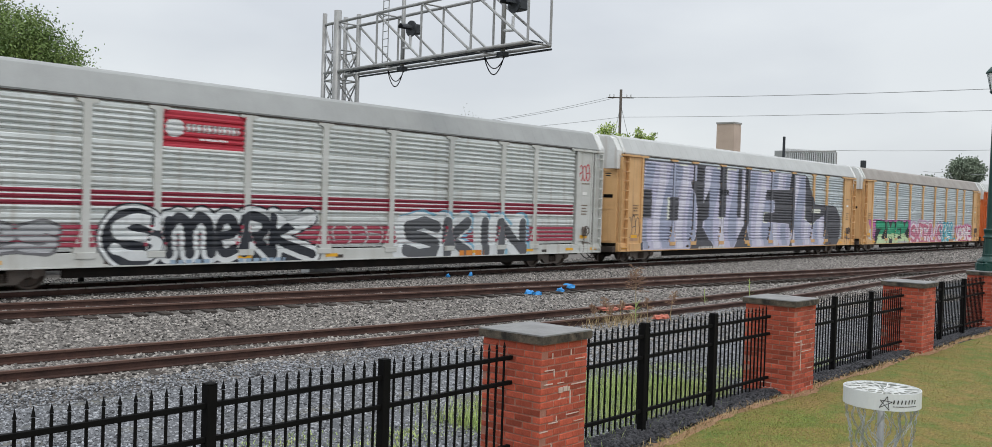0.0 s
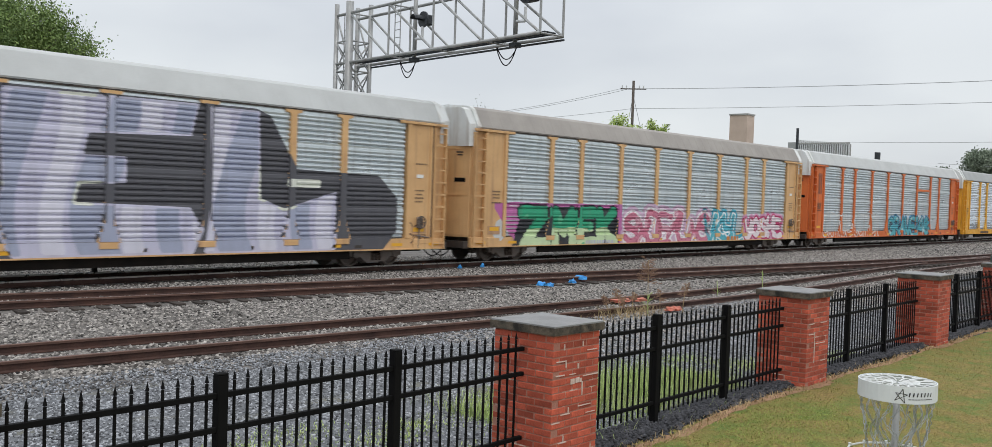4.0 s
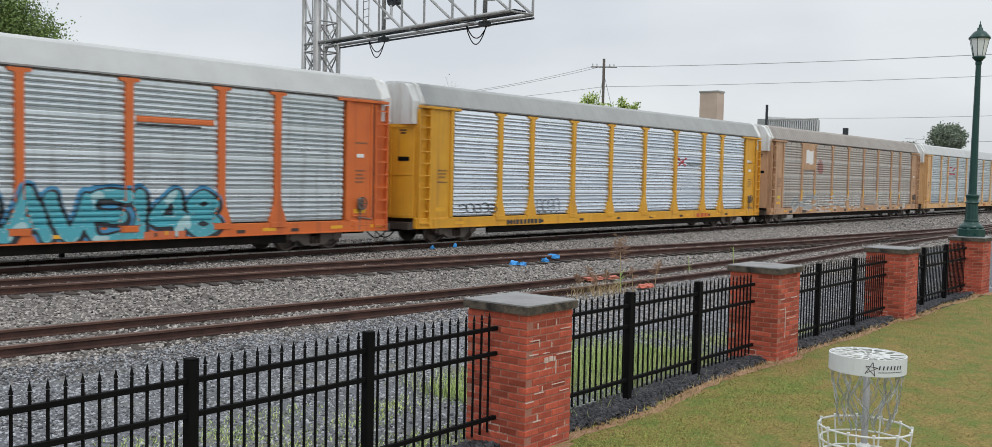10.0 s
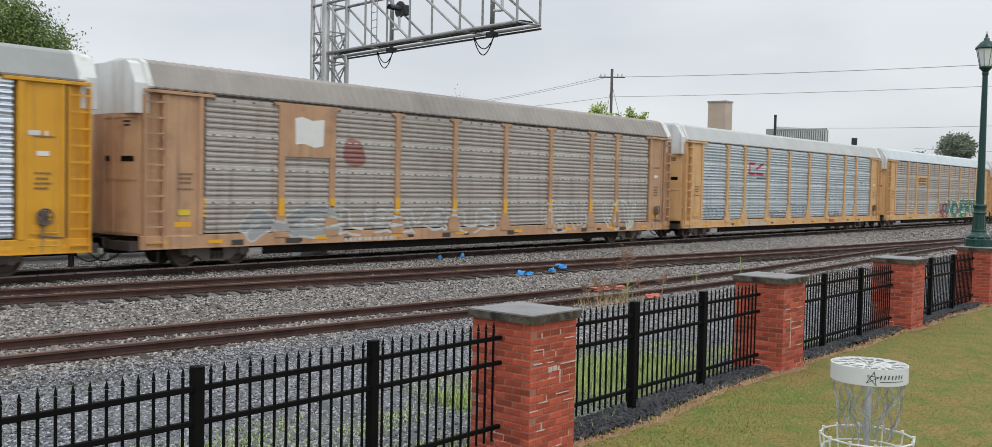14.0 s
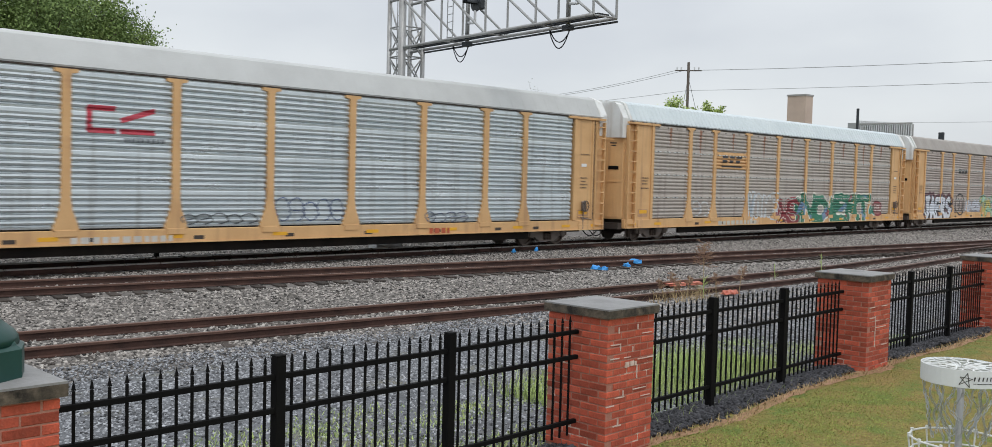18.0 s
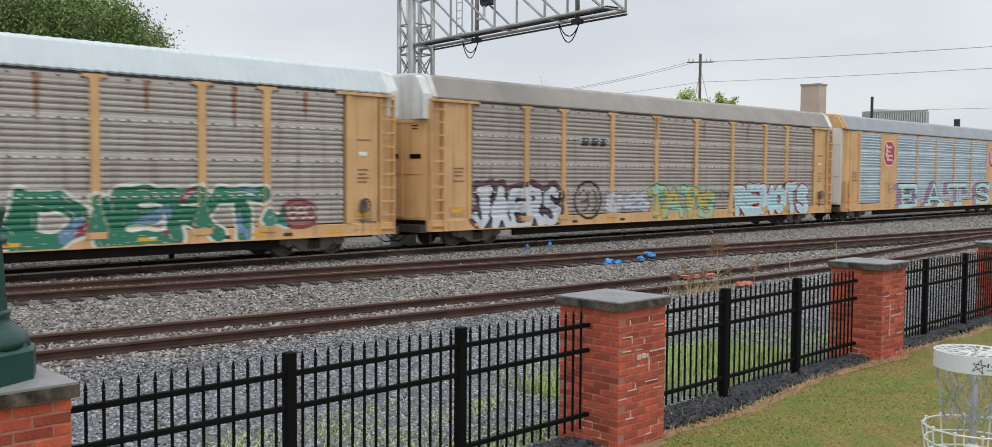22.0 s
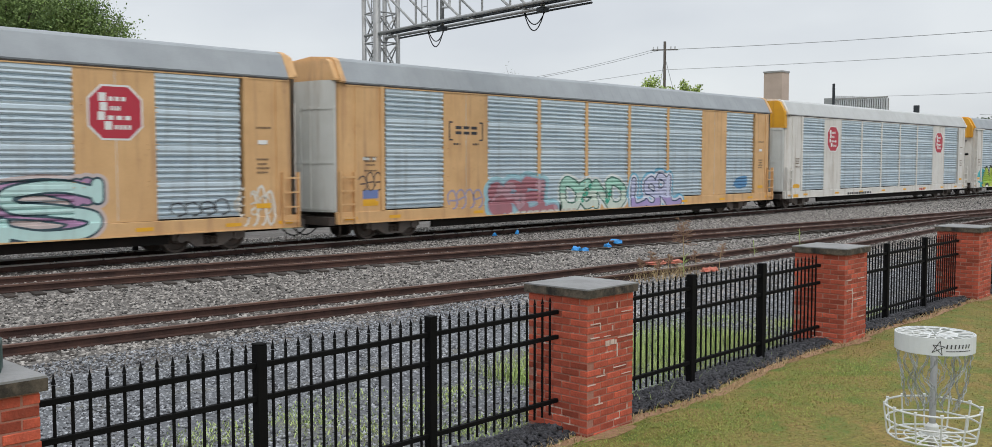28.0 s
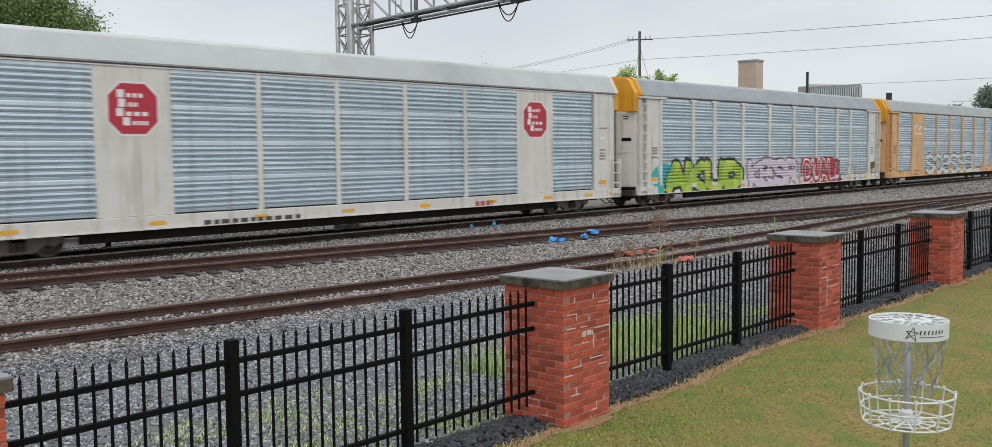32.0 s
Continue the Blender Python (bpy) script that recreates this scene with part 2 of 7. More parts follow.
    lawn=surf("short_lawn", (0.160, 0.156, 0.031), 0.95, 0, (0.235, 0.165, 0.057), 2.2, 1.0, 24, 0.40, bump=0.03, dirt=(0.115, 0.156, 0.029), dirt_lo=0.48, dirt_hi=0.62, dirt_scale=2.4),
    blade=surf("grass_blades", (0.19, 0.195, 0.042), 0.8, 0, (0.30, 0.21, 0.075), 2.6, 1.0, 20, 0.15, island=0.38),
    freshgrass=surf("fresh_green_grass", (0.23, 0.30, 0.065), 0.8, 0, (0.30, 0.305, 0.08), 0.9, 0.9, 20, 0.15, island=0.25),
    straw=surf("dead_straw", (0.42, 0.32, 0.17), 0.9, 0, (0.3, 0.21, 0.11), 3, 0.8, 30, 0.15, island=0.35),
    seed=surf("dry_seed_heads", (0.30, 0.19, 0.125), 0.9, 0, (0.22, 0.13, 0.09), 3, 0.8, 30, 0.15),
    weed=surf("fresh_weeds", (0.32, 0.44, 0.14), 0.8, 0, (0.40, 0.44, 0.19), 1, 0.9, 20, 0.15, island=0.35),
    mortar=surf("patchy_mortar", (0.33, 0.135, 0.10), 0.95, 0, (0.40, 0.22, 0.17), 6, 0.7, 60, 0.15, bump=0.004, dirt=(0.64, 0.54, 0.47), dirt_lo=0.57, dirt_hi=0.66, dirt_scale=3.5),
    brick=surf("red_brick", (0.50, 0.096, 0.052), 0.9, 0, (0.33, 0.070, 0.043), 9, 0.9, 45, 0.16, bump=0.006, jitter=0.36, dirt=(0.50, 0.25, 0.18), dirt_lo=0.62, dirt_hi=0.85, dirt_scale=6),
    capedge=surf("blackened_stone_edge", (0.060, 0.050, 0.038), 0.9, 0, (0.16, 0.13, 0.10), 5, 0.8, 40, 0.2, bump=0.004, dirt=(0.018, 0.016, 0.014), dirt_lo=0.46, dirt_hi=0.62, dirt_scale=4),
    soil=surf("reddish_bare_soil", (0.34, 0.20, 0.125), 0.95, 0, (0.25, 0.15, 0.075), 5, 0.9, 30, 0.3, bump=0.01),
    capstone=surf("weathered_slate_cap", (0.25, 0.25, 0.25), 0.6, 0, (0.19, 0.19, 0.19), 2.5, 0.8, 40, 0.10, bump=0.003, dirt=(0.13, 0.12, 0.105), dirt_lo=0.58, dirt_hi=0.8, dirt_scale=4),
    efflo=surf("lime_bloom", (0.62, 0.52, 0.47), 0.95, 0, (0.50, 0.34, 0.28), 8, 0.7, 50, 0.1),
    green=surf("dark_green_enamel", (0.008, 0.046, 0.040), 0.35, 0, (0.014, 0.062, 0.053), 3, 0.6, 50, 0.06),
    frost=surf("frosted_lamp_glass", (0.80, 0.83, 0.85), 0.3, 0, (0.72, 0.76, 0.79), 3, 0.5, 50, 0.03),
    zinc=surf("galvanised_pipe", (0.38, 0.385, 0.385), 0.5, 0.4, (0.29, 0.295, 0.295), 2, 0.7, 40, 0.06, streak=(0.22, 0.205, 0.19)),
    signal=surf("black_signal_housing", (0.025, 0.03, 0.037), 0.5, 0, (0.04, 0.045, 0.05), 3, 0.6, 50, 0.08),
    chrome=surf("galvanised_chain", (0.40, 0.42, 0.43), 0.45, 0.5, (0.30, 0.32, 0.33), 8, 0.6, 50, 0.1),
    pvc=surf("white_band", (0.68, 0.71, 0.73), 0.4, 0, (0.62, 0.65, 0.67), 3, 0.5, 60, 0.02),
    whitewire=surf("white_coated_wire", (0.68, 0.70, 0.70), 0.45, 0, (0.56, 0.56, 0.54), 9, 0.6, 60, 0.04),
    wood=surf("weathered_pole_wood", (0.10, 0.085, 0.072), 0.9, 0, (0.06, 0.05, 0.045), 3, 0.8, 30, 0.15, stretch=(3, 3, 0.3)),
    wire=surf("overhead_wire", (0.30, 0.31, 0.32), 0.6, 0, (0.25, 0.26, 0.27), 3, 0.5, 30, 0.05),
    bluebag=surf("blue_plastic_sheet", (0.03, 0.24, 0.62), 0.4, 0, (0.06, 0.36, 0.75), 6, 0.8, 40, 0.1),
    redjunk=surf("faded_red_plastic", (0.50, 0.12, 0.075), 0.6, 0, (0.42, 0.20, 0.14), 4, 0.7, 40, 0.1),
    tower=surf("tan_brick_tower", (0.54, 0.43, 0.355), 0.9, 0, (0.46, 0.36, 0.30), 0.5, 0.7, 12, 0.08),
    concrete=surf("far_concrete", (0.36, 0.36, 0.35), 0.9, 0, (0.28, 0.28, 0.27), 0.4, 0.7, 10, 0.08),
    cabinet=surf("aluminium_cabinet", (0.62, 0.63, 0.64), 0.6, 0.1, (0.52, 0.53, 0.54), 1, 0.6, 30, 0.05),
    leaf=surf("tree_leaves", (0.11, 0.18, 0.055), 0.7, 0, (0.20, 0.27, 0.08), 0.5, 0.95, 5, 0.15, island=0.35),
    # distance haze is mixed into this leaf colour as a paler grey-green
    leaf_far=surf("haze_paled_far_leaves", (0.18, 0.225, 0.165), 0.8, 0, (0.235, 0.275, 0.205), 0.4, 0.8, 5, 0.12, island=0.25),
    leaf_lime=surf("light_green_leaves", (0.30, 0.40, 0.10), 0.7, 0, (0.38, 0.46, 0.14), 0.7, 0.8, 5, 0.12, island=0.3),
    bark=surf("tree_bark", (0.11, 0.09, 0.07), 0.95, 0, (0.07, 0.055, 0.045), 3, 0.8, 30, 0.2, stretch=(3, 3, 0.5), bump=0.01),
)
SPRAY = {}


def spray(rgb):
    """Matt spray paint in one colour, worn thin in places."""
    if rgb not in SPRAY:
        SPRAY[rgb] = surf("spray_paint", rgb, 0.6, 0, tuple(v * 0.8 + 0.03 for v in rgb), 1.6, 0.7, 40, 0.05, streak=tuple(v * 0.65 + 0.05 for v in rgb))
    return SPRAY[rgb]


# ================= mesh helpers =================
def part(name, bm, material, parent=None, label="", smooth=False):
    """Links a bmesh as one mesh object under a thing or a part."""
    me = bpy.data.meshes.new(name)
    bm.to_mesh(me)
    bm.free()
    me.materials.append(material)
    if smooth:
        me.shade_smooth()
    ob = new(name, me)
    if parent:
        ob.parent = parent
    if label:
        tagged(ob, label)
    return ob


def mesh_of(name, verts, faces, material):
    me = bpy.data.meshes.new(name)
    me.from_pydata(verts, [], faces)
    me.materials.append(material)
    return me


def shared(name, me, parent, m=None, label=""):
    ob = new(name, me)
    ob.parent = parent
    if m is not None:
        ob.matrix_basis = m
    if label:
        tagged(ob, label)
    return ob


def box(bm, x0, x1, y0, y1, z0, z1, bevel=0.0):
    vs = [bm.verts.new((x, y, z)) for x in (x0, x1) for y in (y0, y1) for z in (z0, z1)]
    fs = [bm.faces.new([vs[i] for i in f]) for f in ((0, 1, 3, 2), (4, 6, 7, 5), (0, 4, 5, 1), (2, 3, 7, 6), (0, 2, 6, 4), (1, 5, 7, 3))]
    if bevel:
        es = list({e for f in fs for e in f.edges})
        bmesh.ops.bevel(bm, geom=es, offset=bevel, segments=1, affect="EDGES")


def boxes(*rows, bevel=0.0):
    bm = bmesh.new()
    for r in rows:
        box(bm, *r, bevel=bevel)
    return bm


def tube(bm, p, q, r, n=8, r2=None):
    """A round bar from p to q."""
    p, q = Vector(p), Vector(q)
    d = q - p
    turn = d.to_track_quat("Z", "Y").to_matrix()
    rings = []
    for c, rr in ((p, r), (q, r if r2 is None else r2)):
        rings.append([bm.verts.new(c + turn @ Vector((rr * math.cos(a), rr * math.sin(a), 0))) for a in (2 * math.pi * i / n for i in range(n))])
    for i in range(n):
        j = (i + 1) % n
        bm.faces.new((rings[0][i], rings[0][j], rings[1][j], rings[1][i]))
    bm.faces.new(rings[0][::-1])
    bm.faces.new(rings[1])


def pipe(bm, pts, r, n=6):
    """One bent round bar through a row of points."""
    rings = []
    for i, p in enumerate(pts):
        d = (Vector(pts[min(i + 1, len(pts) - 1)]) - Vector(pts[max(i - 1, 0)])).normalized()
        turn = d.to_track_quat("Z", "Y").to_matrix()
        rings.append([bm.verts.new(Vector(p) + turn @ Vector((r * math.cos(a), r * math.sin(a), 0))) for a in (2 * math.pi * q / n for q in range(n))])
    for a, b_ in zip(rings, rings[1:]):
        for i in range(n):
            j = (i + 1) % n
            bm.faces.new((a[i], a[j], b_[j], b_[i]))
    bm.faces.new(rings[0][::-1])
    bm.faces.new(rings[-1])


def tubes(*rows, n=8):
    bm = bmesh.new()
    for p, q, r in rows:
        tube(bm, p, q, r, n)
    return bm


def lathe(profile, n=24, flute=0.0):
    """A turned body from (radius, height) pairs."""
    bm = bmesh.new()
    rings = []
    for r, z in profile:
        rings.append([bm.verts.new((rr * math.cos(a), rr * math.sin(a), z)) for a, rr in
                      ((2 * math.pi * i / n, r * (1 - (flute if i % 2 else 0))) for i in range(n))])
    for a, b in zip(rings, rings[1:]):
        for i in range(n):
            j = (i + 1) % n
            bm.faces.new((a[i], a[j], b[j], b[i]))
    bm.faces.new(rings[0][::-1])
    bm.faces.new(rings[-1])
    return bm


def hoop(bm, c, r, wire, n=28, m=5, tilt=None):
    """A ring of round wire, flat in x and y unless tilted."""
    rings = []
    for i in range(n):
        a = 2 * math.pi * i / n
        ring = []
        for k in range(m):
            b = 2 * math.pi * k / m
            v = Vector(((r + wire * math.cos(b)) * math.cos(a), (r + wire * math.cos(b)) * math.sin(a), wire * math.sin(b)))
            if tilt:
                v = tilt @ v
            ring.append(bm.verts.new(Vector(c) + v))
        rings.append(ring)
    for i in range(n):
        p, q = rings[i], rings[(i + 1) % n]
        for k in range(m):
            bm.faces.new((p[k], q[k], q[(k + 1) % m], p[(k + 1) % m]))


def sheet(name, xs, ys, height, material):
    """A ground sheet over a grid, with a height for each place."""
    verts = [(x, y, height(x, y)) for y in ys for x in xs]
    w = len(xs)
    faces = [(j * w + i, j * w + i + 1, (j + 1) * w + i + 1, (j + 1) * w + i) for j in range(len(ys) - 1) for i in range(w - 1)]
    ob = new(name, mesh_of(name, verts, faces, material))
    ob.data.shade_smooth()
    return ob


def scatter(name, material, places, size, seed, squash=0.7):
    """Loose stones: one mesh of many uneven octahedra. places: arrays x, y, z; far off the stones stand for small heaps."""
    rng = np.random.default_rng(seed)
    x, y, z = places
    n = len(x)
    base = np.array([(1, 0, 0), (-1, 0, 0), (0, 1, 0), (0, -1, 0), (0, 0, 1), (0, 0, -1)], float)
    tri = np.array([(0, 2, 4), (2, 1, 4), (1, 3, 4), (3, 0, 4), (2, 0, 5), (1, 2, 5), (3, 1, 5), (0, 3, 5)])
    v = base[None] * rng.uniform(0.6, 1.4, (n, 6, 1)) + rng.uniform(-0.25, 0.25, (n, 6, 3))
    q = rng.normal(size=(n, 4))
    q /= np.linalg.norm(q, axis=1, keepdims=True)
    w, a, b, c = q.T
    R = np.stack([np.stack([1 - 2 * (b * b + c * c), 2 * (a * b - c * w), 2 * (a * c + b * w)], -1),
                  np.stack([2 * (a * b + c * w), 1 - 2 * (a * a + c * c), 2 * (b * c - a * w)], -1),
                  np.stack([2 * (a * c - b * w), 2 * (b * c + a * w), 1 - 2 * (a * a + b * b)], -1)], -2)
    v = np.einsum("nij,nkj->nki", R, v) * rng.uniform(0.6, 1.3, (n, 1, 1)) * size * np.clip(x / 45, 1, 2.2)[:, None, None]
    v[:, :, 2] *= squash
    v += np.stack([x, y, z], -1)[:, None]
    f = (tri[None] + 6 * np.arange(n)[:, None, None]).reshape(-1, 3)
    me = bpy.data.meshes.new(name)
    me.vertices.add(n * 6)
    me.vertices.foreach_set("co", v.astype(np.float32).ravel())
    me.loops.add(len(f) * 3)
    me.loops.foreach_set("vertex_index", f.astype(np.int32).ravel())
    me.polygons.add(len(f))
    me.polygons.foreach_set("loop_start", np.arange(0, len(f) * 3, 3, dtype=np.int32))
    me.update(calc_edges=True)
    me.materials.append(material)
    return new(name, me)


def blades(name, material, places, length, width, seed, lean=0.5):
    """Blades of grass: one mesh of many thin bent triangles."""
    rng = np.random.default_rng(seed)
    x, y, z = places
    n = len(x)
    a = rng.uniform(0, 2 * np.pi, n)
    h = length * rng.uniform(0.5, 1.25, n)
    w = width * rng.uniform(0.7, 1.3, n)
    l = lean * rng.uniform(0.2, 1.0, n) * h
    side = np.stack([-np.sin(a), np.cos(a), np.zeros(n)], -1) * w[:, None]
    out = np.stack([np.cos(a), np.sin(a), np.zeros(n)], -1)
    foot = np.stack([x, y, z], -1)
    up = np.array([0, 0, 1.0])
    mid = foot + out * (l * 0.35)[:, None] + up * (h * 0.6)[:, None]
    tip = foot + out * l[:, None] + up * h[:, None]
    v = np.stack([foot - side, foot + side, mid + side * 0.6, mid - side * 0.6, tip], 1)
    k = 5 * np.arange(n)[:, None]
    quad, tri = k + np.array([0, 1, 2, 3]), k + np.array([3, 2, 4])
    me = bpy.data.meshes.new(name)
    me.vertices.add(n * 5)
    me.vertices.foreach_set("co", v.astype(np.float32).ravel())
    loops = np.concatenate([quad, tri], 1).astype(np.int32).ravel()
    me.loops.add(len(loops))
    me.loops.foreach_set("vertex_index", loops)
    me.polygons.add(2 * n)
    starts = np.stack([7 * np.arange(n), 7 * np.arange(n) + 4], 1).astype(np.int32).ravel()
    me.polygons.foreach_set("loop_start", starts)
    me.update(calc_edges=True)
    me.materials.append(material)
    return new(name, me)


# ================= ground =================
def smooth(a, b, v):
    t = min(1.0, max(0.0, (v - a) / (b - a)))
    return t * t * (3 - 2 * t)


TURNOUT = [(-40, 25.3), (-15, 24.4), (10, 21.6), (21, 20.2), (33.5, 18.6), (43.5, 17.4), (60, 16.0), (80, 15.6), (140, 15.5)]
TURNOUT_X = [p[0] for p in TURNOUT]
TURNOUT_Y = [p[1] for p in TURNOUT]


def ballast_height(x, y):
    near = (y - float(np.interp(x, TURNOUT_X, TURNOUT_Y)) + 1.25) / 0.4
    return -0.05 * math.exp(-near * near) + -0.262 + 0.088 * smooth(15.5, 18.5, y) + 0.03 * smooth(22.0, 24.0, y) + 0.02 * noise.noise((x * 0.6, y * 0.9, 0)) - 0.25 * smooth(29.0, 33.0, y)


def gravel_height(x, y):
    return -0.03 - 0.215 * smooth(8.5, 12.8, y) + 0.015 * noise.noise((x * 0.8, y * 0.8, 3))


def lawn_height(x, y):
    return 0.0 + 0.10 * smooth(7.5, 12.5, x) + 0.012 * noise.noise((x * 0.9, y * 0.9, 7))


def steps(a, b, n):
    return [a + (b - a) * i / n for i in range(n + 1)]


ground = sheet("ground", [-3000, -300, -60, 0, 60, 300, 3000], [-3000, -300, -60, 0, 60, 300, 3000], lambda x, y: -0.55, M["ground"])
tagged(ground, "open earth and dry grass ground", "ground", kind="structure")
tagged(sheet("gravel_yard", steps(-40, 120, 160), steps(5.3, 12.6, 24), gravel_height, M["darkgravel"]), "dark grey gravel strip behind the fence", "gravel", kind="structure")
tagged(sheet("ballast_bed", steps(-40, 240, 280), steps(12.5, 36, 94), ballast_height, M["ballastbed"]), "grey crushed stone bed of the railway", "ballast", kind="structure")
tagged(sheet("lawn", steps(-30, 90, 160), steps(-45, 5.62, 90), lawn_height, M["lawn"]), "short lawn with yellowed patches", "lawn", kind="structure")

rng = np.random.default_rng(5)


def wedge(n, y0, y1, far, seed):
    """Loose places spread over the strip that lies open before the fence and the tracks."""
    r = np.random.default_rng(seed)
    y = r.uniform(y0, y1, n)
    x = 0.28 * y + (far - 0.28 * y) * r.uniform(0, 1, n) ** 1.12
    return x, y


x, y = wedge(158000, 13.2, 30.0, 58, 11)
# the stone lies thinner on the ties of the two far tracks
side_ = y - np.interp(x, TURNOUT_X, TURNOUT_Y)
off_ = np.minimum(np.abs(side_), np.abs(y - 25.5))
chance = np.where(np.abs(side_ + 1.2) < 0.3, 0.2, np.where(off_ > 1.42, 1.0, np.where(y > 24.0, 0.35, 0.6)))
keep = np.random.default_rng(14).uniform(0, 1, len(x)) < chance
x, y = x[keep], y[keep]
x2, y2 = np.random.default_rng(15).uniform(46, 120, 36000), np.random.default_rng(16).uniform(12.4, 29.0, 36000)
x, y = np.concatenate([x, x2]), np.concatenate([y, y2])
tagged(scatter("ballast_stones", M["stone"], (x, y, np.array([ballast_height(a, b) for a, b in zip(x, y)])), 0.036, 1), "loose grey crushed granite stones between the rails", "ballast", kind="stuff")
x, y = wedge(72000, 6.1, 13.7, 28, 12)
x2, y2 = np.random.default_rng(17).uniform(13, 36, 11000), np.random.default_rng(18).uniform(9.0, 13.5, 11000)
tagged(scatter("pale_gravel_stones", M["stone"], (x2, y2, np.array([gravel_height(a, b) for a, b in zip(x2, y2)])), 0.034, 19), "pale stones strewn over the gravel", "gravel", kind="stuff")
tagged(scatter("gravel_stones", M["darkstone"], (x, y, np.array([gravel_height(a, b) for a, b in zip(x, y)])), 0.022, 2), "fine dark grey gravel behind the fence", "gravel", kind="stuff")
x = np.random.default_rng(3).uniform(-1, 24, 15000)
y = np.random.default_rng(4).uniform(5.62, 6.12, 15000) + 0.014 * (x - 6.8) - np.abs(np.random.default_rng(8).normal(0, 0.035, 15000)) * (1 + np.sin(x * 2.3))
tagged(scatter("lava_rock_bed", M["mulch"], (x, y, 0.0 + 0.09 * np.clip((x - 7.5) / 5, 0, 1) + 0.05 * np.clip(1 - np.abs(y - 5.85) / 0.3, 0, 1)), 0.032, 6), "black lava rock bed along the fence foot", "mulch", kind="stuff")
r = np.random.default_rng(21)
x = 3.0 + 26 * r.uniform(0, 1, 120000) ** 1.5
y = r.uniform(-3.0, 5.55, 120000)
keep = (y < 0.8 * x)
x, y = x[keep], y[keep]
tagged(blades("lawn_grass", M["blade"], (x, y, np.array([lawn_height(a, b) for a, b in zip(x, y)])), 0.016, 0.004, 22, 2.2), "short yellow-green mown grass blades", "grass", kind="stuff")
x = r.uniform(-1, 24, 4000)
y = 5.50 + 0.014 * (x - 6.8) + r.normal(0, 0.055, 4000) + 0.05 * np.sin(x * 1.9)
tagged(blades("dead_grass_edge", M["straw"], (x, y, np.array([lawn_height(a, b) for a, b in zip(x, y)])), 0.05, 0.0045, 23, 1.9), "dead straw edge between lawn and rock bed", "grass", kind="stuff")
fx = r.uniform(3.6, 12.0, 60)
fy = 5.35 - np.abs(r.normal(0, 0.7, 60))
k = r.integers(0, 60, 22000)
x = fx[k] + r.normal(0, 0.4, 22000)
y = np.minimum(fy[k] + r.normal(0, 0.25, 22000), 5.42)
tagged(blades("green_lawn_tufts", M["freshgrass"], (x, y, np.array([lawn_height(a, b) for a, b in zip(x, y)])), 0.014, 0.004, 27, 2.2), "fresh green grass growing along the fence side of the lawn", "grass", kind="stuff")
# weeds behind the fence, in clumps
cx = r.uniform(3.5, 17, 60)
cy = r.uniform(6.1, 8.4, 60)
k = r.integers(0, 60, 16000)
x = cx[k] + r.normal(0, 0.26, 16000)
y = cy[k] + r.normal(0, 0.18, 16000)
tagged(blades("weeds_behind_fence", M["weed"], (x, y, np.array([gravel_height(a, b) for a, b in zip(x, y)])), 0.035, 0.006, 24, 1.6), "fresh green weeds in the gravel", "weeds", kind="stuff")
x = r.uniform(8.0, 12.5, 5600)
y = r.normal(7.3, 0.55, 5600)
tagged(blades("dry_grass_clumps", M["straw"], (r.normal(19.4, 0.8, 220), r.normal(13.0, 0.22, 220), np.full(220, -0.25)), 0.30, 0.006, 26, 1.8), "dry brown grass by the siding", "weeds", kind="stuff")
tagged(blades("tall_weeds", M["weed"], (x, y, np.array([gravel_height(a, b) for a, b in zip(x, y)])), 0.20, 0.0045, 25, 0.9), "tall green grass behind the fence", "weeds", kind="stuff")


# ================= railway tracks =================
def curve_points(pts, step):
    """A smooth plan line through (x, y) pairs, rising in x."""
    out = []
    xs_ = [p[0] for p in pts]
    ys_ = [p[1] for p in pts]
    slope = [(ys_[min(i + 1, len(pts) - 1)] - ys_[max(i - 1, 0)]) / (xs_[min(i + 1, len(pts) - 1)] - xs_[max(i - 1, 0)]) for i in range(len(pts))]
    x_ = xs_[0]
    i = 0
    while x_ <= xs_[-1]:
        while i < len(pts) - 2 and x_ > xs_[i + 1]:
            i += 1
        h = xs_[i + 1] - xs_[i]
        u = (x_ - xs_[i]) / h
        y_ = ((1 + 2 * u) * (1 - u) ** 2 * ys_[i] + u * (1 - u) ** 2 * h * slope[i] + u * u * (3 - 2 * u) * ys_[i + 1] + u * u * (u - 1) * h * slope[i + 1])
        out.append(Vector((x_, y_, 0)))
        x_ += step
    return out


RAIL_FOOT = ((-0.07, -0.17), (0.07, -0.17), (0.07, -0.155), (0.012, -0.135), (0.012, -0.045), (-0.012, -0.045), (-0.012, -0.135), (-0.07, -0.155))
RAIL_HEAD = ((-0.036, -0.045), (0.036, -0.045), (0.036, -0.008), (0.026, 0.0), (-0.026, 0.0), (-0.036, -0.008))


def sweep(pts, off, z, section):
    bm = bmesh.new()
    last = None
    for i, p in enumerate(pts):
        d = (pts[min(i + 1, len(pts) - 1)] - pts[max(i - 1, 0)]).normalized()
        side = Vector((-d.y, d.x, 0))
        ring = [bm.verts.new(p + side * (off + a) + Vector((0, 0, z + b))) for a, b in section]
        if last:
            for k_ in range(len(ring)):
                j = (k_ + 1) % len(ring)
                bm.faces.new((last[k_], ring[k_], ring[j], last[j]))
        last = ring
    return bm


TIE = None


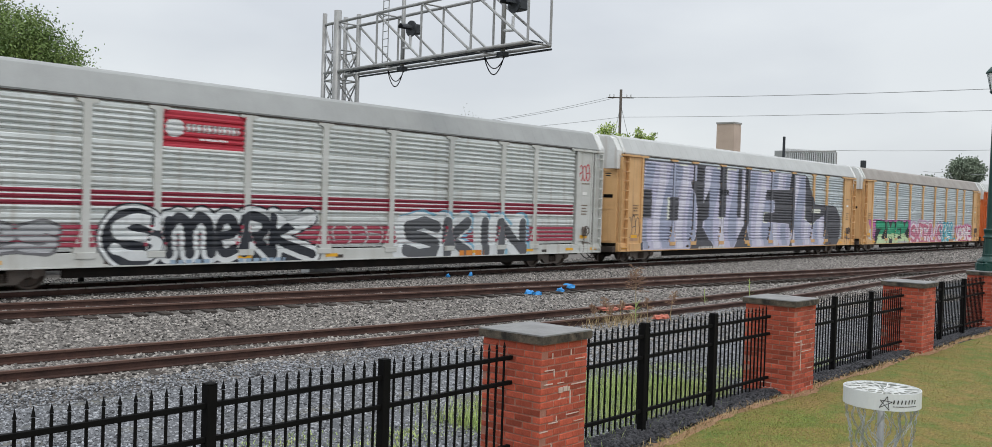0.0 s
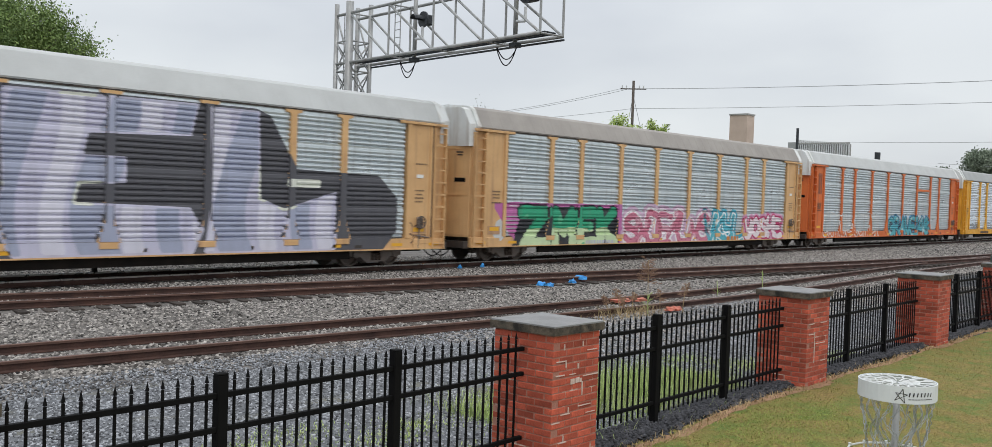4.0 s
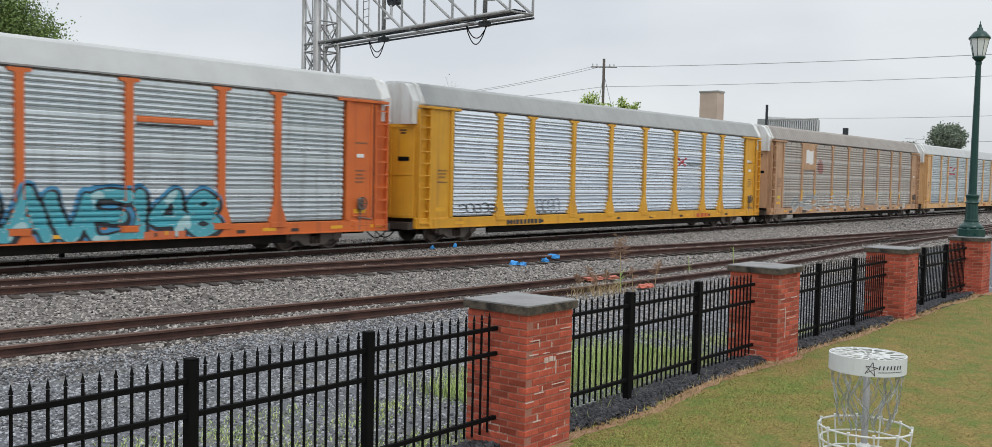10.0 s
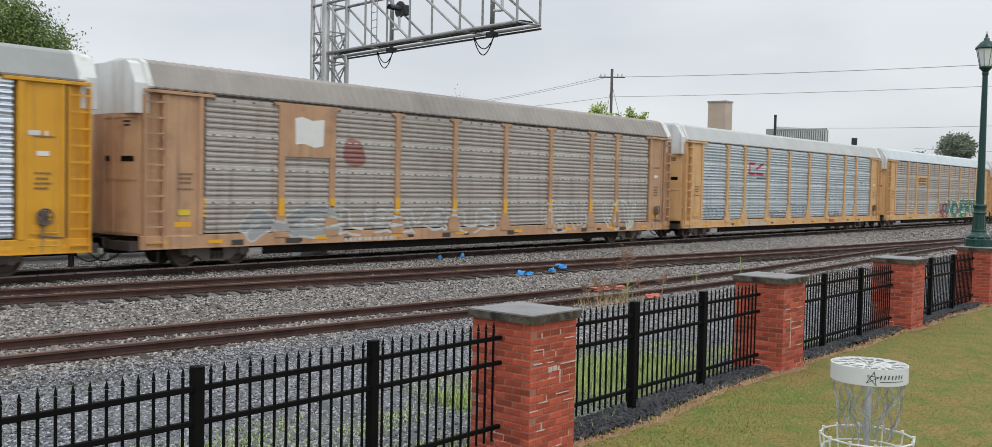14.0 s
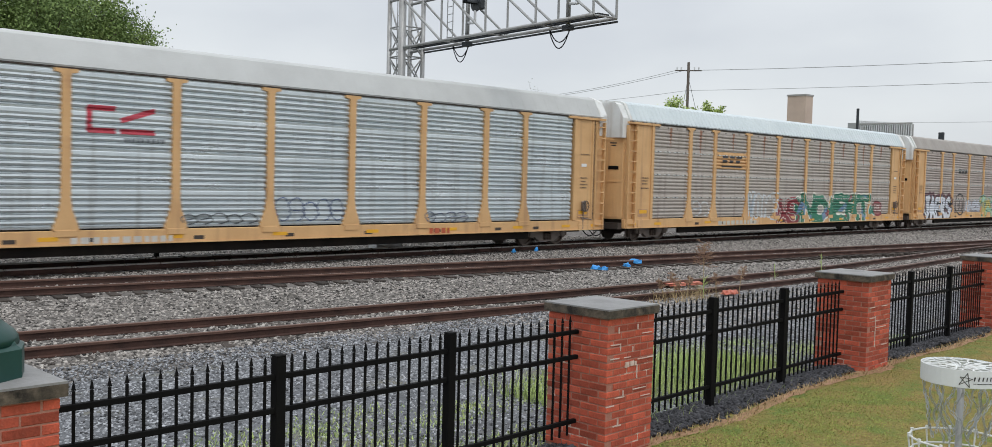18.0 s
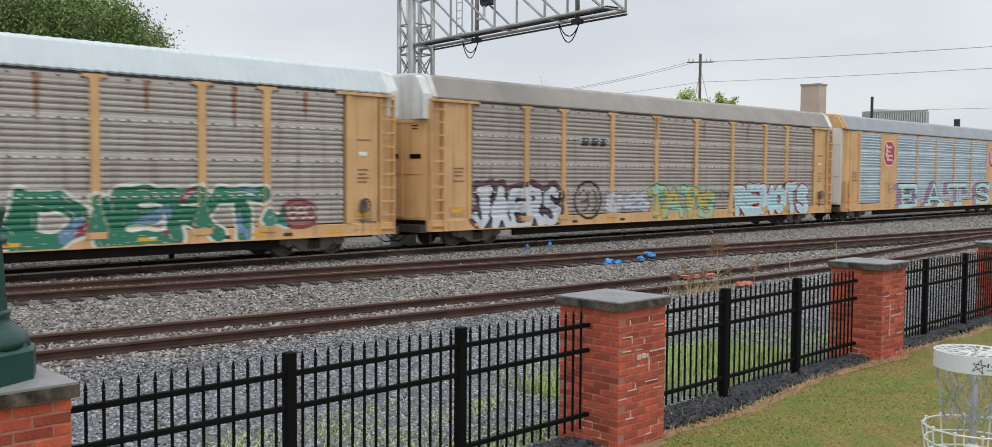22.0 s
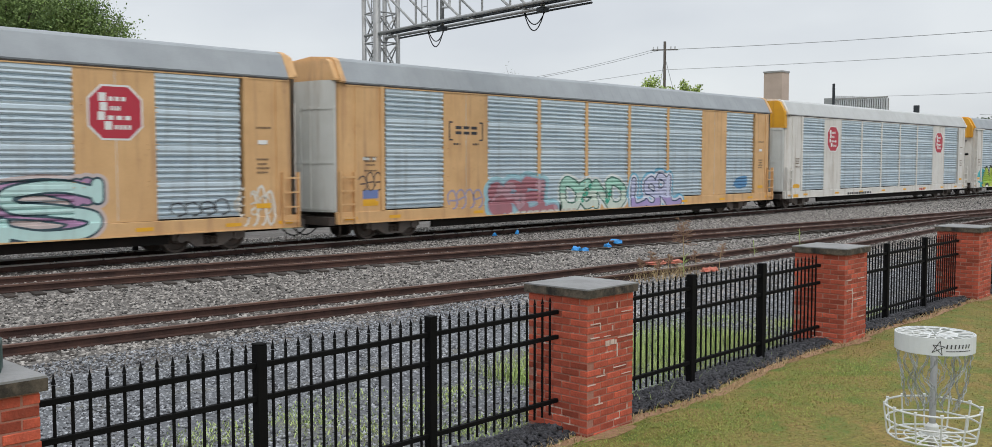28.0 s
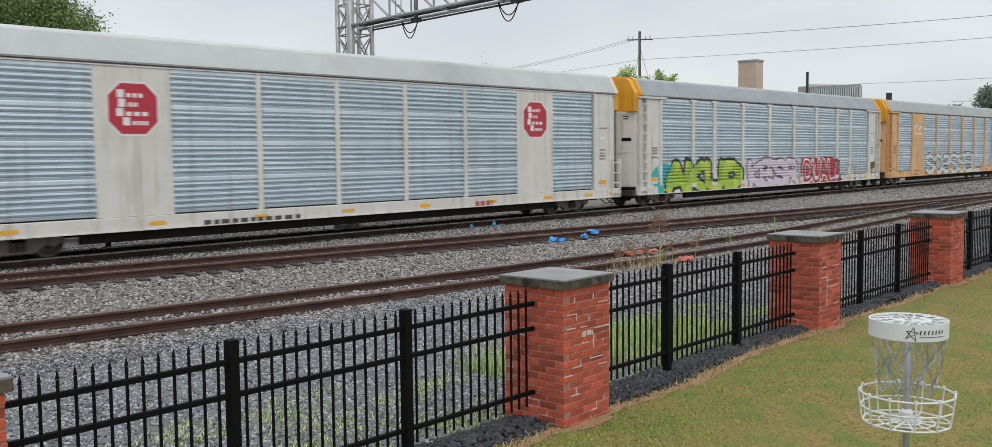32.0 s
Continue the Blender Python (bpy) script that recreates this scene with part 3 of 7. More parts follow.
def track(label, pts, z, head, tie_range):
    global TIE
    root = tagged(new("railway_track"), label, "railway track", "railway tracks")
    line = curve_points(pts, 1.0)
    for off in (-0.7525, 0.7525):
        rail_ = part("rail", sweep(line, off, z, RAIL_FOOT), M["rail"], root)
        part("rail_head", sweep(line, off, z, RAIL_HEAD), head, rail_, "worn running surface")
    if TIE is None:
        TIE = bpy.data.meshes.new("tie")
        b = boxes((-0.115, 0.115, -1.3, 1.3, -0.15, 0.0), bevel=0.012)
        b.to_mesh(TIE)
        b.free()
        TIE.materials.append(M["tie"])
    fine = curve_points(pts, 0.55)
    for a, b in zip(fine, fine[1:]):
        if tie_range[0] < a.x < tie_range[1]:
            d = b - a
            shared("tie", TIE, root, Matrix.Translation((a.x, a.y, z - 0.168 + random.uniform(-0.012, 0.006))) @ Matrix.Rotation(math.atan2(d.y, d.x) + random.uniform(-0.02, 0.02), 4, "Z"))


MAIN_Y = 25.505
track("main line track with dark rails on creosoted ties", [(-60, MAIN_Y), (0, MAIN_Y), (100, MAIN_Y), (260, MAIN_Y)], 0.045, M["railworn"], (3, 75))
track("rusty turnout track curving away from the main line", [(-40, 25.3), (-15, 24.4), (10, 21.6), (21, 20.2), (33.5, 18.6), (43.5, 17.4), (60, 16.0), (80, 15.6), (140, 15.5)], 0.0, M["railhead"], (3, 75))
track("rust-brown siding track beside the gravel", [(-30, 18.2), (6, 15.3), (12, 14.75), (16, 14.4), (22, 14.1), (30, 14.1), (37.5, 14.6), (47, 15.2), (60, 15.55), (80, 15.6), (140, 15.5)], -0.08, M["railhead"], (1, 75))

def bare_patch(cx, cy, rx, ry, seed):
    """Bare earth worn around a pier's foot."""
    rr = random.Random(seed)
    bm = bmesh.new()
    n = 26
    rim = []
    for i in range(n):
        a = 2 * math.pi * i / n
        k_ = rr.uniform(0.8, 1.15)
        x_, y_ = cx + rx * k_ * math.cos(a), cy + ry * k_ * math.sin(a)
        rim.append(bm.verts.new((x_, y_, lawn_height(x_, min(y_, 5.6)) + 0.006)))
    mid_ = bm.verts.new((cx, cy, lawn_height(cx, cy) + 0.012))
    for i in range(n):
        bm.faces.new((rim[i], rim[(i + 1) % n], mid_))
    tagged(part("bare_soil", bm, M["soil"]), "worn reddish bare soil at the pier foot", "soil", kind="structure")


def soil_edge(x0, x1):
    """A thin worn strip of pale soil where the lawn meets the rock bed."""
    bm = bmesh.new()
    rows = []
    for i in range(int((x1 - x0) / 0.08) + 1):
        x_ = x0 + 0.08 * i
        mid_ = 5.47 + 0.014 * (x_ - 6.8) + 0.05 * math.sin(x_ * 1.9)
        a = mid_ - 0.06 + 0.05 * noise.noise((x_ * 4, 0, 0))
        b_ = mid_ + 0.08 + 0.05 * noise.noise((x_ * 5, 3, 0))
        rows.append([bm.verts.new((x_, y_, lawn_height(x_, y_) + 0.005)) for y_ in (a, b_)])
    for p, q in zip(rows, rows[1:]):
        bm.faces.new((p[0], q[0], q[1], p[1]))
    tagged(part("soil_edge", bm, M["soil"]), "pale worn soil between lawn and rock bed", "soil", kind="structure")


soil_edge(-1, 24)
for k_ in range(4):
    bare_patch(6.848 + 0.30 + 5.579 * k_, 5.47 + 0.078 * k_, 0.46, 0.17, 60 + k_)

# ================= brick piers =================
PIER_W = 0.72
PIER_STEP = 5.579
PIER_TURN = 0.8  # the fence line runs almost along the tracks


def fence_line(along, across=0.0, up=0.0):
    """A pose on the fence line, counted from the corner of the middle pier."""
    return pose(6.848, 5.455, 0, 0, 0, PIER_TURN) @ pose(along, across, up)


BRICK = bpy.data.meshes.new("brick")
b = boxes((-0.0985, 0.0985, -0.046, 0.046, -0.0275, 0.0275), bevel=0.004)
b.to_mesh(BRICK)
b.free()
BRICK.materials.append(M["brick"])


def brick_pier(m):
    root = tagged(new("brick_pier"), "square red brick pier with a weathered stone cap", "brick pier", "piers of the fence")
    part("mortar_core", boxes((0.005, PIER_W - 0.005, 0.005, PIER_W - 0.005, -0.1, 1.30)), M["mortar"], root)
    h = PIER_W / 2
    for c in range(20):
        z_ = -0.005 + 0.0665 * c
        flip = c % 2
        for side in range(4):
            for k_ in range(3):
                s_ = -h + 0.1015 + 0.2085 * k_ + (0.0 if flip else 0.0985)
                loc = Vector((s_, -h + 0.046, 0))
                mm = Matrix.Translation((h, h, z_)) @ Matrix.Rotation(side * math.pi / 2, 4, "Z") @ Matrix.Translation(loc + Vector((random.uniform(-0.002, 0.002), random.uniform(-0.003, 0.003), random.uniform(-0.0015, 0.0015)))) @ Matrix.Rotation(random.uniform(-0.008, 0.008), 4, "Z")
                shared("brick", BRICK, root, mm)
    cap = bmesh.new()
    box(cap, -0.028, PIER_W + 0.028, -0.028, PIER_W + 0.028, 1.30, 1.385)
    top = [v for v in cap.verts if v.co.z > 1.35]
    mid = bmesh.ops.poke(cap, faces=[f for f in cap.faces if all(v in top for v in f.verts)])["verts"]
    for v in mid:
        v.co.z += 0.03
    cap = part("stone_cap", cap, M["capstone"], root, "weathered grey stone cap")
    edge = bmesh.new()
    lo_, hi_ = -0.032, PIER_W + 0.032
    for x0_, x1_, y0_, y1_ in ((lo_, hi_, lo_, lo_ + 0.01), (lo_, hi_, hi_ - 0.01, hi_), (lo_, lo_ + 0.01, lo_ + 0.01, hi_ - 0.01), (hi_ - 0.01, hi_, lo_ + 0.01, hi_ - 0.01)):
        box(edge, x0_, x1_, y0_, y1_, 1.302, 1.372)
    part("blackened_edge", edge, M["capedge"], cap, "black weathered edge of the cap")
    root.matrix_basis = m
    return root


first_pier = brick_pier(fence_line(0))
piers = {k_: copy_thing(first_pier, fence_line(PIER_STEP * k_)) for k_ in (-2, -1, 1, 2, 3)}
JOINTS = ((0.30, 0.845, 0.06, 0.05), (0.375, 0.85, 0.06, 0.045), (0.43, 0.845, 0.03, 0.04), (0.585, 0.880, 0.25, 0.010), (0.455, 0.765, 0.012, 0.13), (0.16, 1.18, 0.012, 0.055), (0.12, 1.05, 0.15, 0.009),
          (0.19, 1.015, 0.012, 0.055), (0.11, 0.92, 0.13, 0.009), (0.30, 0.915, 0.10, 0.008), (0.38, 0.985, 0.012, 0.05), (0.20, 0.55, 0.14, 0.008), (0.25, 0.585, 0.010, 0.05), (0.06, 0.485, 0.12, 0.008), (0.17, 0.29, 0.12, 0.010),
          (0.18, 0.325, 0.012, 0.055), (0.50, 0.60, 0.20, 0.008), (0.60, 0.52, 0.15, 0.007), (0.60, 1.12, 0.16, 0.008), (0.45, 1.19, 0.012, 0.05))


def lime_stains(pier, rows):
    """Thin white lime lines in the joints of a pier's front."""
    for bx_, bz_, w_, h_ in rows:
        part("lime_stain", boxes((bx_ - w_ / 2, bx_ + w_ / 2, -0.006, 0.004, bz_ - h_ / 2, bz_ + h_ / 2)), M["efflo"], pier, "white lime stain in the joints")


lime_stains(first_pier, JOINTS)
lime_stains(piers[1], ((0.24, 0.62, 0.014, 0.42), (0.14, 0.81, 0.18, 0.010), (0.42, 0.67, 0.34, 0.010), (0.13, 0.95, 0.16, 0.009), (0.52, 0.95, 0.20, 0.008), (0.55, 0.42, 0.16, 0.007)))

# ================= iron fence =================
PICKET = bpy.data.meshes.new("picket")
b = boxes((-0.008, 0.008, -0.008, 0.008, 0.16, 1.22))
vs = [b.verts.new(p) for p in ((-0.0105, -0.0105, 1.225), (0.0105, -0.0105, 1.225), (0.0105, 0.0105, 1.225), (-0.0105, 0.0105, 1.225), (0, 0, 1.292))]
for i in range(4):
    b.faces.new((vs[i], vs[(i + 1) % 4], vs[4]))
b.faces.new(vs[3::-1])
b.to_mesh(PICKET)
b.free()
PICKET.materials.append(M["black"])


def fence(m, length=4.86):
    root = tagged(new("iron_fence"), "black iron picket fence with pointed tips between brick piers", "fence", "fence panels")
    for p in (length / 3, 2 * length / 3):
        post = part("post", boxes((p - 0.039, p + 0.039, -0.039, 0.039, -0.05, 1.27), bevel=0.005), M["black"], root)
        part("post_cap", boxes((p - 0.041, p + 0.041, -0.041, 0.041, 1.268, 1.282), bevel=0.006), M["black"], post)
    for z_ in (0.27, 0.875, 1.11):
        part("rail", boxes((0, length, -0.019, 0.019, z_, z_ + 0.038), bevel=0.003), M["black"], root)
    n = 15
    for bay in range(3):
        a = bay * length / 3
        for i in range(1, n):
            shared("picket", PICKET, root, Matrix.Translation((a + length / 3 * i / n, 0, random.uniform(-0.004, 0.004))))
    root.matrix_basis = m
    return root


first_fence = fence(fence_line(PIER_W, 0.36, 0.01))
for k_ in (-2, -1, 1, 2):
    copy_thing(first_fence, fence_line(PIER_STEP * k_ + PIER_W, 0.36, 0.01))


# ================= the train =================
CAR_PITCH = 28.43
SX = 1.027  # the drawings on the sides are laid out on a side of 22.75 and fitted to its true length
PLAN_POSTS = (2.6, 4.5, 7.25, 10.0, 12.75, 15.5, 18.25, 20.15)
PLAN_BAYS = tuple(zip((0.0,) + PLAN_POSTS, PLAN_POSTS + (22.75,)))
W = 22.75 * SX
POSTS = tuple(p * SX for p in PLAN_POSTS)
BAYS = tuple((a * SX, b * SX) for a, b in PLAN_BAYS)
CAR_Y = 23.95
RAIL_Z = 0.045
# rows of seconds and the place of the train along the line
TRAIN = ((0, 8.72), (1.5, -5.75), (6, -49.2), (13, -117.34), (19, -175.99), (23, -215.41), (28, -264.7), (32, -304.24))
PANEL_Z0, PANEL_Z1 = 0.99, 4.83


def rib_profile():
    """Heights and depths of the ribbed sheet: four sheets, each with five ribs and a flat band."""
    out = []
    for s_ in range(4):
        z_ = PANEL_Z0 + 0.96 * s_
        out.append((z_ + 0.004, 0.004))
        for k_ in range(5):
            a = z_ + 0.05 + 0.15 * k_
            out += [(a, 0.0), (a + 0.018, 0.050), (a + 0.040, 0.054), (a + 0.062, 0.002), (a + 0.105, -0.010)]
        out += [(z_ + 0.80, 0.0), (z_ + 0.86, -0.012), (z_ + 0.94, -0.006)]
    out.append((PANEL_Z1, 0.0))
    return out


RIBS = rib_profile()
RIB_Z = np.array([p[0] for p in RIBS])
RIB_Y = np.array([p[1] for p in RIBS])


FOOT_Z, FOOT_W = (0.96, 1.14, 1.45, 1.75, 4.70, 4.78, 4.82), (0.325, 0.275, 0.155, 0.115, 0.115, 0.195, 0.345)


def side_depth(x, z, flush):
    """How deep the car's side lies at a place: sill, post or ribbed sheet."""
    if z < 0.985:
        return -0.05
    if x < 0 or x > W:
        return -0.02
    if flush and (POSTS[0] < x < POSTS[1] or POSTS[6] < x < POSTS[7]):
        return -0.012
    half = 0.115 if flush else float(np.interp(z, FOOT_Z, FOOT_W))
    for p in POSTS:
        if abs(x - p) < half:
            return -0.02 if flush else -0.07
    return float(np.interp(z, RIB_Z, RIB_Y))


def drape(bm, flush, lift):
    """Lays a flat drawing (x along the car, z up) over the sill, the posts and the ribs."""
    if not bm.verts:
        return
    for v in bm.verts:
        v.co.z = max(v.co.z, 0.616)
    for v in bm.verts:
        v.co.x *= SX
    zs = [v.co.z for v in bm.verts]
    xs_ = [v.co.x for v in bm.verts]
    cuts = [((0, 0, z), (0, 0, 1)) for z in [0.98, 0.99] + [p[0] for p in RIBS] if min(zs) < z < max(zs)]
    edges = [0.0, W] + [p + s_ * d for p in POSTS for s_ in (-1, 1) for d in (0.114, 0.122, 0.18, 0.25, 0.335)]
    cuts += [((x, 0, 0), (1, 0, 0)) for x in edges if min(xs_) < x < max(xs_)]
    for co, no in cuts:
        bmesh.ops.bisect_plane(bm, geom=bm.verts[:] + bm.edges[:] + bm.faces[:], plane_co=co, plane_no=no, dist=1e-4)
    for v in bm.verts:
        v.co.y += side_depth(v.co.x, v.co.z, flush) - lift


def shape(bm, pts, lift=0.0):
    """A flat filled outline of (x, z) pairs on the car's side."""
    f = bm.faces.new([bm.verts.new((x, -lift, z)) for x, z in pts])
    f.normal_update()
    bmesh.ops.triangulate(bm, faces=[f])


def shapes(*outlines):
    bm = bmesh.new()
    for i, o in enumerate(outlines):
        shape(bm, o, 0.0002 * (i % 13))  # each coat a hair above the last
    return bm


def rect(x0, x1, z0, z1):
    return ((x0, z0), (x1, z0), (x1, z1), (x0, z1))


def blob(cx, cz, rx, rz, seed, n=22, rough=0.12, power=2.6):
    """A rounded uneven patch of spray paint."""
    rr = random.Random(seed)
    ph = [rr.uniform(0, 6.28) for _ in range(3)]
    pts = []
    for i in range(n):
        a = 2 * math.pi * i / n
        c, s_ = math.cos(a), math.sin(a)
        k_ = (abs(c) ** power + abs(s_) ** power) ** (-1 / power)
        k_ *= 1 + rough * (math.sin(2 * a + ph[0]) + 0.6 * math.sin(3 * a + ph[1]) + 0.5 * math.sin(5 * a + ph[2]))
        pts.append((cx + rx * k_ * c, cz + rz * k_ * s_))
    return pts


def stroke(pts, w):
    """A painted line of even width through (x, z) points, as outlines."""
    out = []
    for (ax, az), (bx, bz) in zip(pts, pts[1:]):
        d = math.hypot(bx - ax, bz - az) or 1e-6
        nx, nz = -(bz - az) / d * w / 2, (bx - ax) / d * w / 2
        ex, ez = (bx - ax) / d * w * 0.3, (bz - az) / d * w * 0.3
        out.append(((ax - nx - ex, az - nz - ez), (bx - nx + ex, bz - nz + ez), (bx + nx + ex, bz + nz + ez), (ax + nx - ex, az + nz - ez)))
    return out


def paint(car, bm, rgb, lift, name="graffiti", label="", material=None):
    drape(bm, car["flush"], lift)
    ob = part(name, bm, material or spray(rgb), car["root"], label)
    if name.startswith(("graffiti", "stencil", "sign_writing")):
        tagged(ob, kind="stuff")
    return ob


def scrawl(car, x0, x1, z0, z1, rgb, n, seed, width=0.05, label=""):
    """A thin one-colour tag in loops."""
    rr = random.Random(seed)
    outs = []
    w = (x1 - x0) / n
    for i in range(n):
        cx = x0 + (i + 0.5) * w
        h = (z1 - z0) * rr.uniform(0.75, 1.0)
        a0 = rr.uniform(-0.6, 0.6)
        pts = [(cx + 0.52 * w * math.sin(a) * (1 + 0.2 * math.sin(2 * a + a0)), z0 + h * 0.5 - 0.5 * h * math.cos(a)) for a in (2 * math.pi * q / 12 for q in range(rr.choice((9, 11, 13))))]
        outs += stroke(pts, width)
        if rr.random() < 0.6:
            outs += stroke([(cx - 0.3 * w, z0 + h * 0.45), (cx + 0.35 * w, z0 + h * rr.uniform(0.4, 0.6))], width)
    paint(car, shapes(*outs), rgb, 0.006, "graffiti_tag", label)


GLYPHS = {
    "S": (((.95, .84), (.55, 1), (.10, .86), (.14, .60), (.55, .50), (.92, .34), (.82, .06), (.40, 0), (.02, .16)),),
    "M": (((0, 0), (.04, 1), (.5, .38), (.96, 1), (1, 0)),),
    "m": (((0, 0), (0, .9)), ((0, .62), (.24, 1), (.47, .72), (.48, 0)), ((.48, .62), (.74, 1), (.98, .72), (1, 0))),
    "E": (((1, 1), (0, 1), (0, 0), (1, 0)), ((0, .52), (.78, .52))),
    "e": (((.14, .50), (.86, .58), (.70, .97), (.22, .90), (.04, .45), (.30, .02), (.92, .14)),),
    "R": (((0, 0), (.02, 1), (.72, .97), (.86, .74), (.62, .50), (.12, .47)), ((.42, .48), (1, 0))),
    "K": (((0, 0), (0, 1)), ((.92, 1), (.10, .48), (1, 0))),
    "I": (((.5, 0), (.5, 1)),),
    "i": (((.5, 0), (.5, .66)), ((.5, .94), (.52, .97))),
    "N": (((0, 0), (0, 1), (1, 0), (1, 1)),),
    "D": (((0, 0), (0, 1), (.62, .98), (1, .68), (1, .30), (.62, .02), (0, 0)),),
    "U": (((0, 1), (.02, .22), (.3, 0), (.7, 0), (.98, .22), (1, 1)),),
    "L": (((0, 1), (0, 0), (1, 0)),),
    "Z": (((0, 1), (1, 1), (.04, 0), (1, 0)),),
    "O": (((.5, 1), (.06, .76), (.04, .26), (.5, 0), (.95, .26), (.94, .76), (.5, 1)),),
    "Y": (((0, 1), (.16, .52), (.82, .50)), ((1, 1), (.86, .30), (.45, 0), (.05, .10))),
    "H": (((.04, 0), (.04, 1)), ((.96, 0), (.96, 1)), ((.04, .5), (.96, .5))),
    "A": (((0, 0), (.46, 1), (.56, 1), (1, 0)), ((.2, .34), (.8, .34))),
    "V": (((0, 1), (.48, 0), (1, 1)),),
    "T": (((0, .97), (1, 1)), ((.5, .97), (.5, 0))),
    "J": (((.15, 1), (.95, 1)), ((.68, 1), (.66, .20), (.30, 0), (0, .22))),
    "G": (((.95, .84), (.5, 1), (.08, .72), (.08, .26), (.5, 0), (.94, .18), (.92, .46), (.55, .46)),),
    "1": (((.2, .8), (.55, 1), (.5, 0)),),
    "4": (((.8, 0), (.75, 1), (.02, .34), (1, .36)),),
    "8": (((.5, .52), (.12, .76), (.5, 1), (.88, .76), (.5, .52), (.06, .24), (.5, 0), (.94, .24), (.5, .52)),),
    "n": (((0, 0), (.04, .8), (.45, 1), (.92, .8), (1, 0)),),
    "u": (((0, 1), (.06, .2), (.5, 0), (.94, .2), (1, 1)),),
    "c": (((.95, .9), (.4, 1), (.02, .6), (.1, .15), (.5, 0), (.95, .12)),),
    ">": (((0, .1), (.4, .5), (1, .95)), ((.5, .98), (1, .95), (.95, .5))),
    "~": (((0, .3), (.25, .8), (.6, .25), (1, .75)), ((.1, 0), (.5, .35), (.9, .05))),
}


def rounded(pts, n=5):
    """A smooth line through the points."""
    out = []
    for i in range(len(pts) - 1):
        a, b_, c_, d = (np.array(pts[min(max(k_, 0), len(pts) - 1)], float) for k_ in (i - 1, i, i + 1, i + 2))
        for q in range(n):
            u = q / n
            out.append(tuple(0.5 * (2 * b_ + (c_ - a) * u + (2 * a - 5 * b_ + 4 * c_ - d) * u * u + (3 * b_ - a - 3 * c_ + d) * u ** 3)))
    return out + [tuple(pts[-1])]


def line_distance(X, Z, lines):
    """The distance of each place to the nearest painted line."""
    d2 = np.full(X.shape, 1e9)
    for pts in lines:
        for (ax, az), (bx, bz) in zip(pts, pts[1:]):
            ux, uz = bx - ax, bz - az
            k_ = np.clip(((X - ax) * ux + (Z - az) * uz) / max(ux * ux + uz * uz, 1e-9), 0, 1)
            d2 = np.minimum(d2, (X - ax - k_ * ux) ** 2 + (Z - az - k_ * uz) ** 2)
    return np.sqrt(d2)


def paint_grid(x0, x1, z0, z1, step=0.05):
    """Places over a stretch of the side, with rows on the ribs and the edge of the sill."""
    zs = sorted(set(list(np.arange(z0, z1 + step, step)) + [p[0] for p in RIBS if z0 < p[0] < z1] + [q for q in (0.978, 0.988) if z0 < q < z1]))
    keep = [zs[0]]
    for z_ in zs[1:]:
        if z_ - keep[-1] > 0.009:
            keep.append(z_)
    xs_ = np.arange(x0, x1 + step, step)
    return xs_, np.array(keep), *np.meshgrid(xs_, np.array(keep))


def coat(car, xs_, zs, F, rgb, lift, name="graffiti", label="", floor=0.615):
    """One coat of paint, where F is below zero, laid over sill, posts and ribs."""
    verts, faces = [], []
    flush = car["flush"]
    near_post = [any(abs(x_ - p) < 0.45 for p in PLAN_POSTS) or x_ < 0.1 or x_ > 22.6 for x_ in xs_]
    depth = {}

    def vert(x_, z_):
        z_ = max(z_, floor)
        key = (round(x_, 3), round(z_, 3))
        if key not in depth:
            depth[key] = side_depth(x_ * SX, z_, flush)
        verts.append((x_ * SX, depth[key] - lift, z_))
        return len(verts) - 1

    inside = F < 0
    for j in range(len(zs) - 1):
        if zs[j + 1] <= floor:
            continue
        i = 0
        while i < len(xs_) - 1:
            c_ = (inside[j, i], inside[j, i + 1], inside[j + 1, i + 1], inside[j + 1, i])
            if all(c_):
                k_ = i + 1
                while k_ < len(xs_) - 1 and k_ - i < 14 and not near_post[k_] and inside[j, k_ + 1] and inside[j + 1, k_ + 1]:
                    k_ += 1
                faces.append((vert(xs_[i], zs[j]), vert(xs_[k_], zs[j]), vert(xs_[k_], zs[j + 1]), vert(xs_[i], zs[j + 1])))
                i = k_
                continue
            if any(c_):
                corner = ((i, j), (i + 1, j), (i + 1, j + 1), (i, j + 1))
                ring = []
                for q in range(4):
                    (ia, ja), (ib, jb) = corner[q], corner[(q + 1) % 4]
                    fa, fb = F[ja, ia], F[jb, ib]
                    if fa < 0:
                        ring.append(vert(xs_[ia], zs[ja]))
                    if (fa < 0) != (fb < 0):
                        k_ = fa / (fa - fb)
                        ring.append(vert(xs_[ia] + k_ * (xs_[ib] - xs_[ia]), zs[ja] + k_ * (zs[jb] - zs[ja])))
                if len(ring) > 2:
                    faces.append(tuple(ring))
            i += 1
    if faces:
        tagged(shared(name, mesh_of(name, verts, faces, spray(rgb)), car["root"], None, label), kind="stuff")


def ripple(X, Z, seed, scale=1.0):
    """Smooth irregular values about zero, for worn edges and clouds of colour."""
    ph = np.random.default_rng(seed).uniform(0, 6.28, 6)
    k_ = scale
    return (np.sin(2.1 * k_ * X + ph[0] + 1.3 * np.sin(1.7 * k_ * Z + ph[1])) + np.sin(3.7 * k_ * Z + ph[2] + 1.1 * np.sin(2.9 * k_ * X + ph[3])) + 0.6 * np.sin(6.3 * k_ * X - 4.1 * k_ * Z + ph[4])) / 2.6


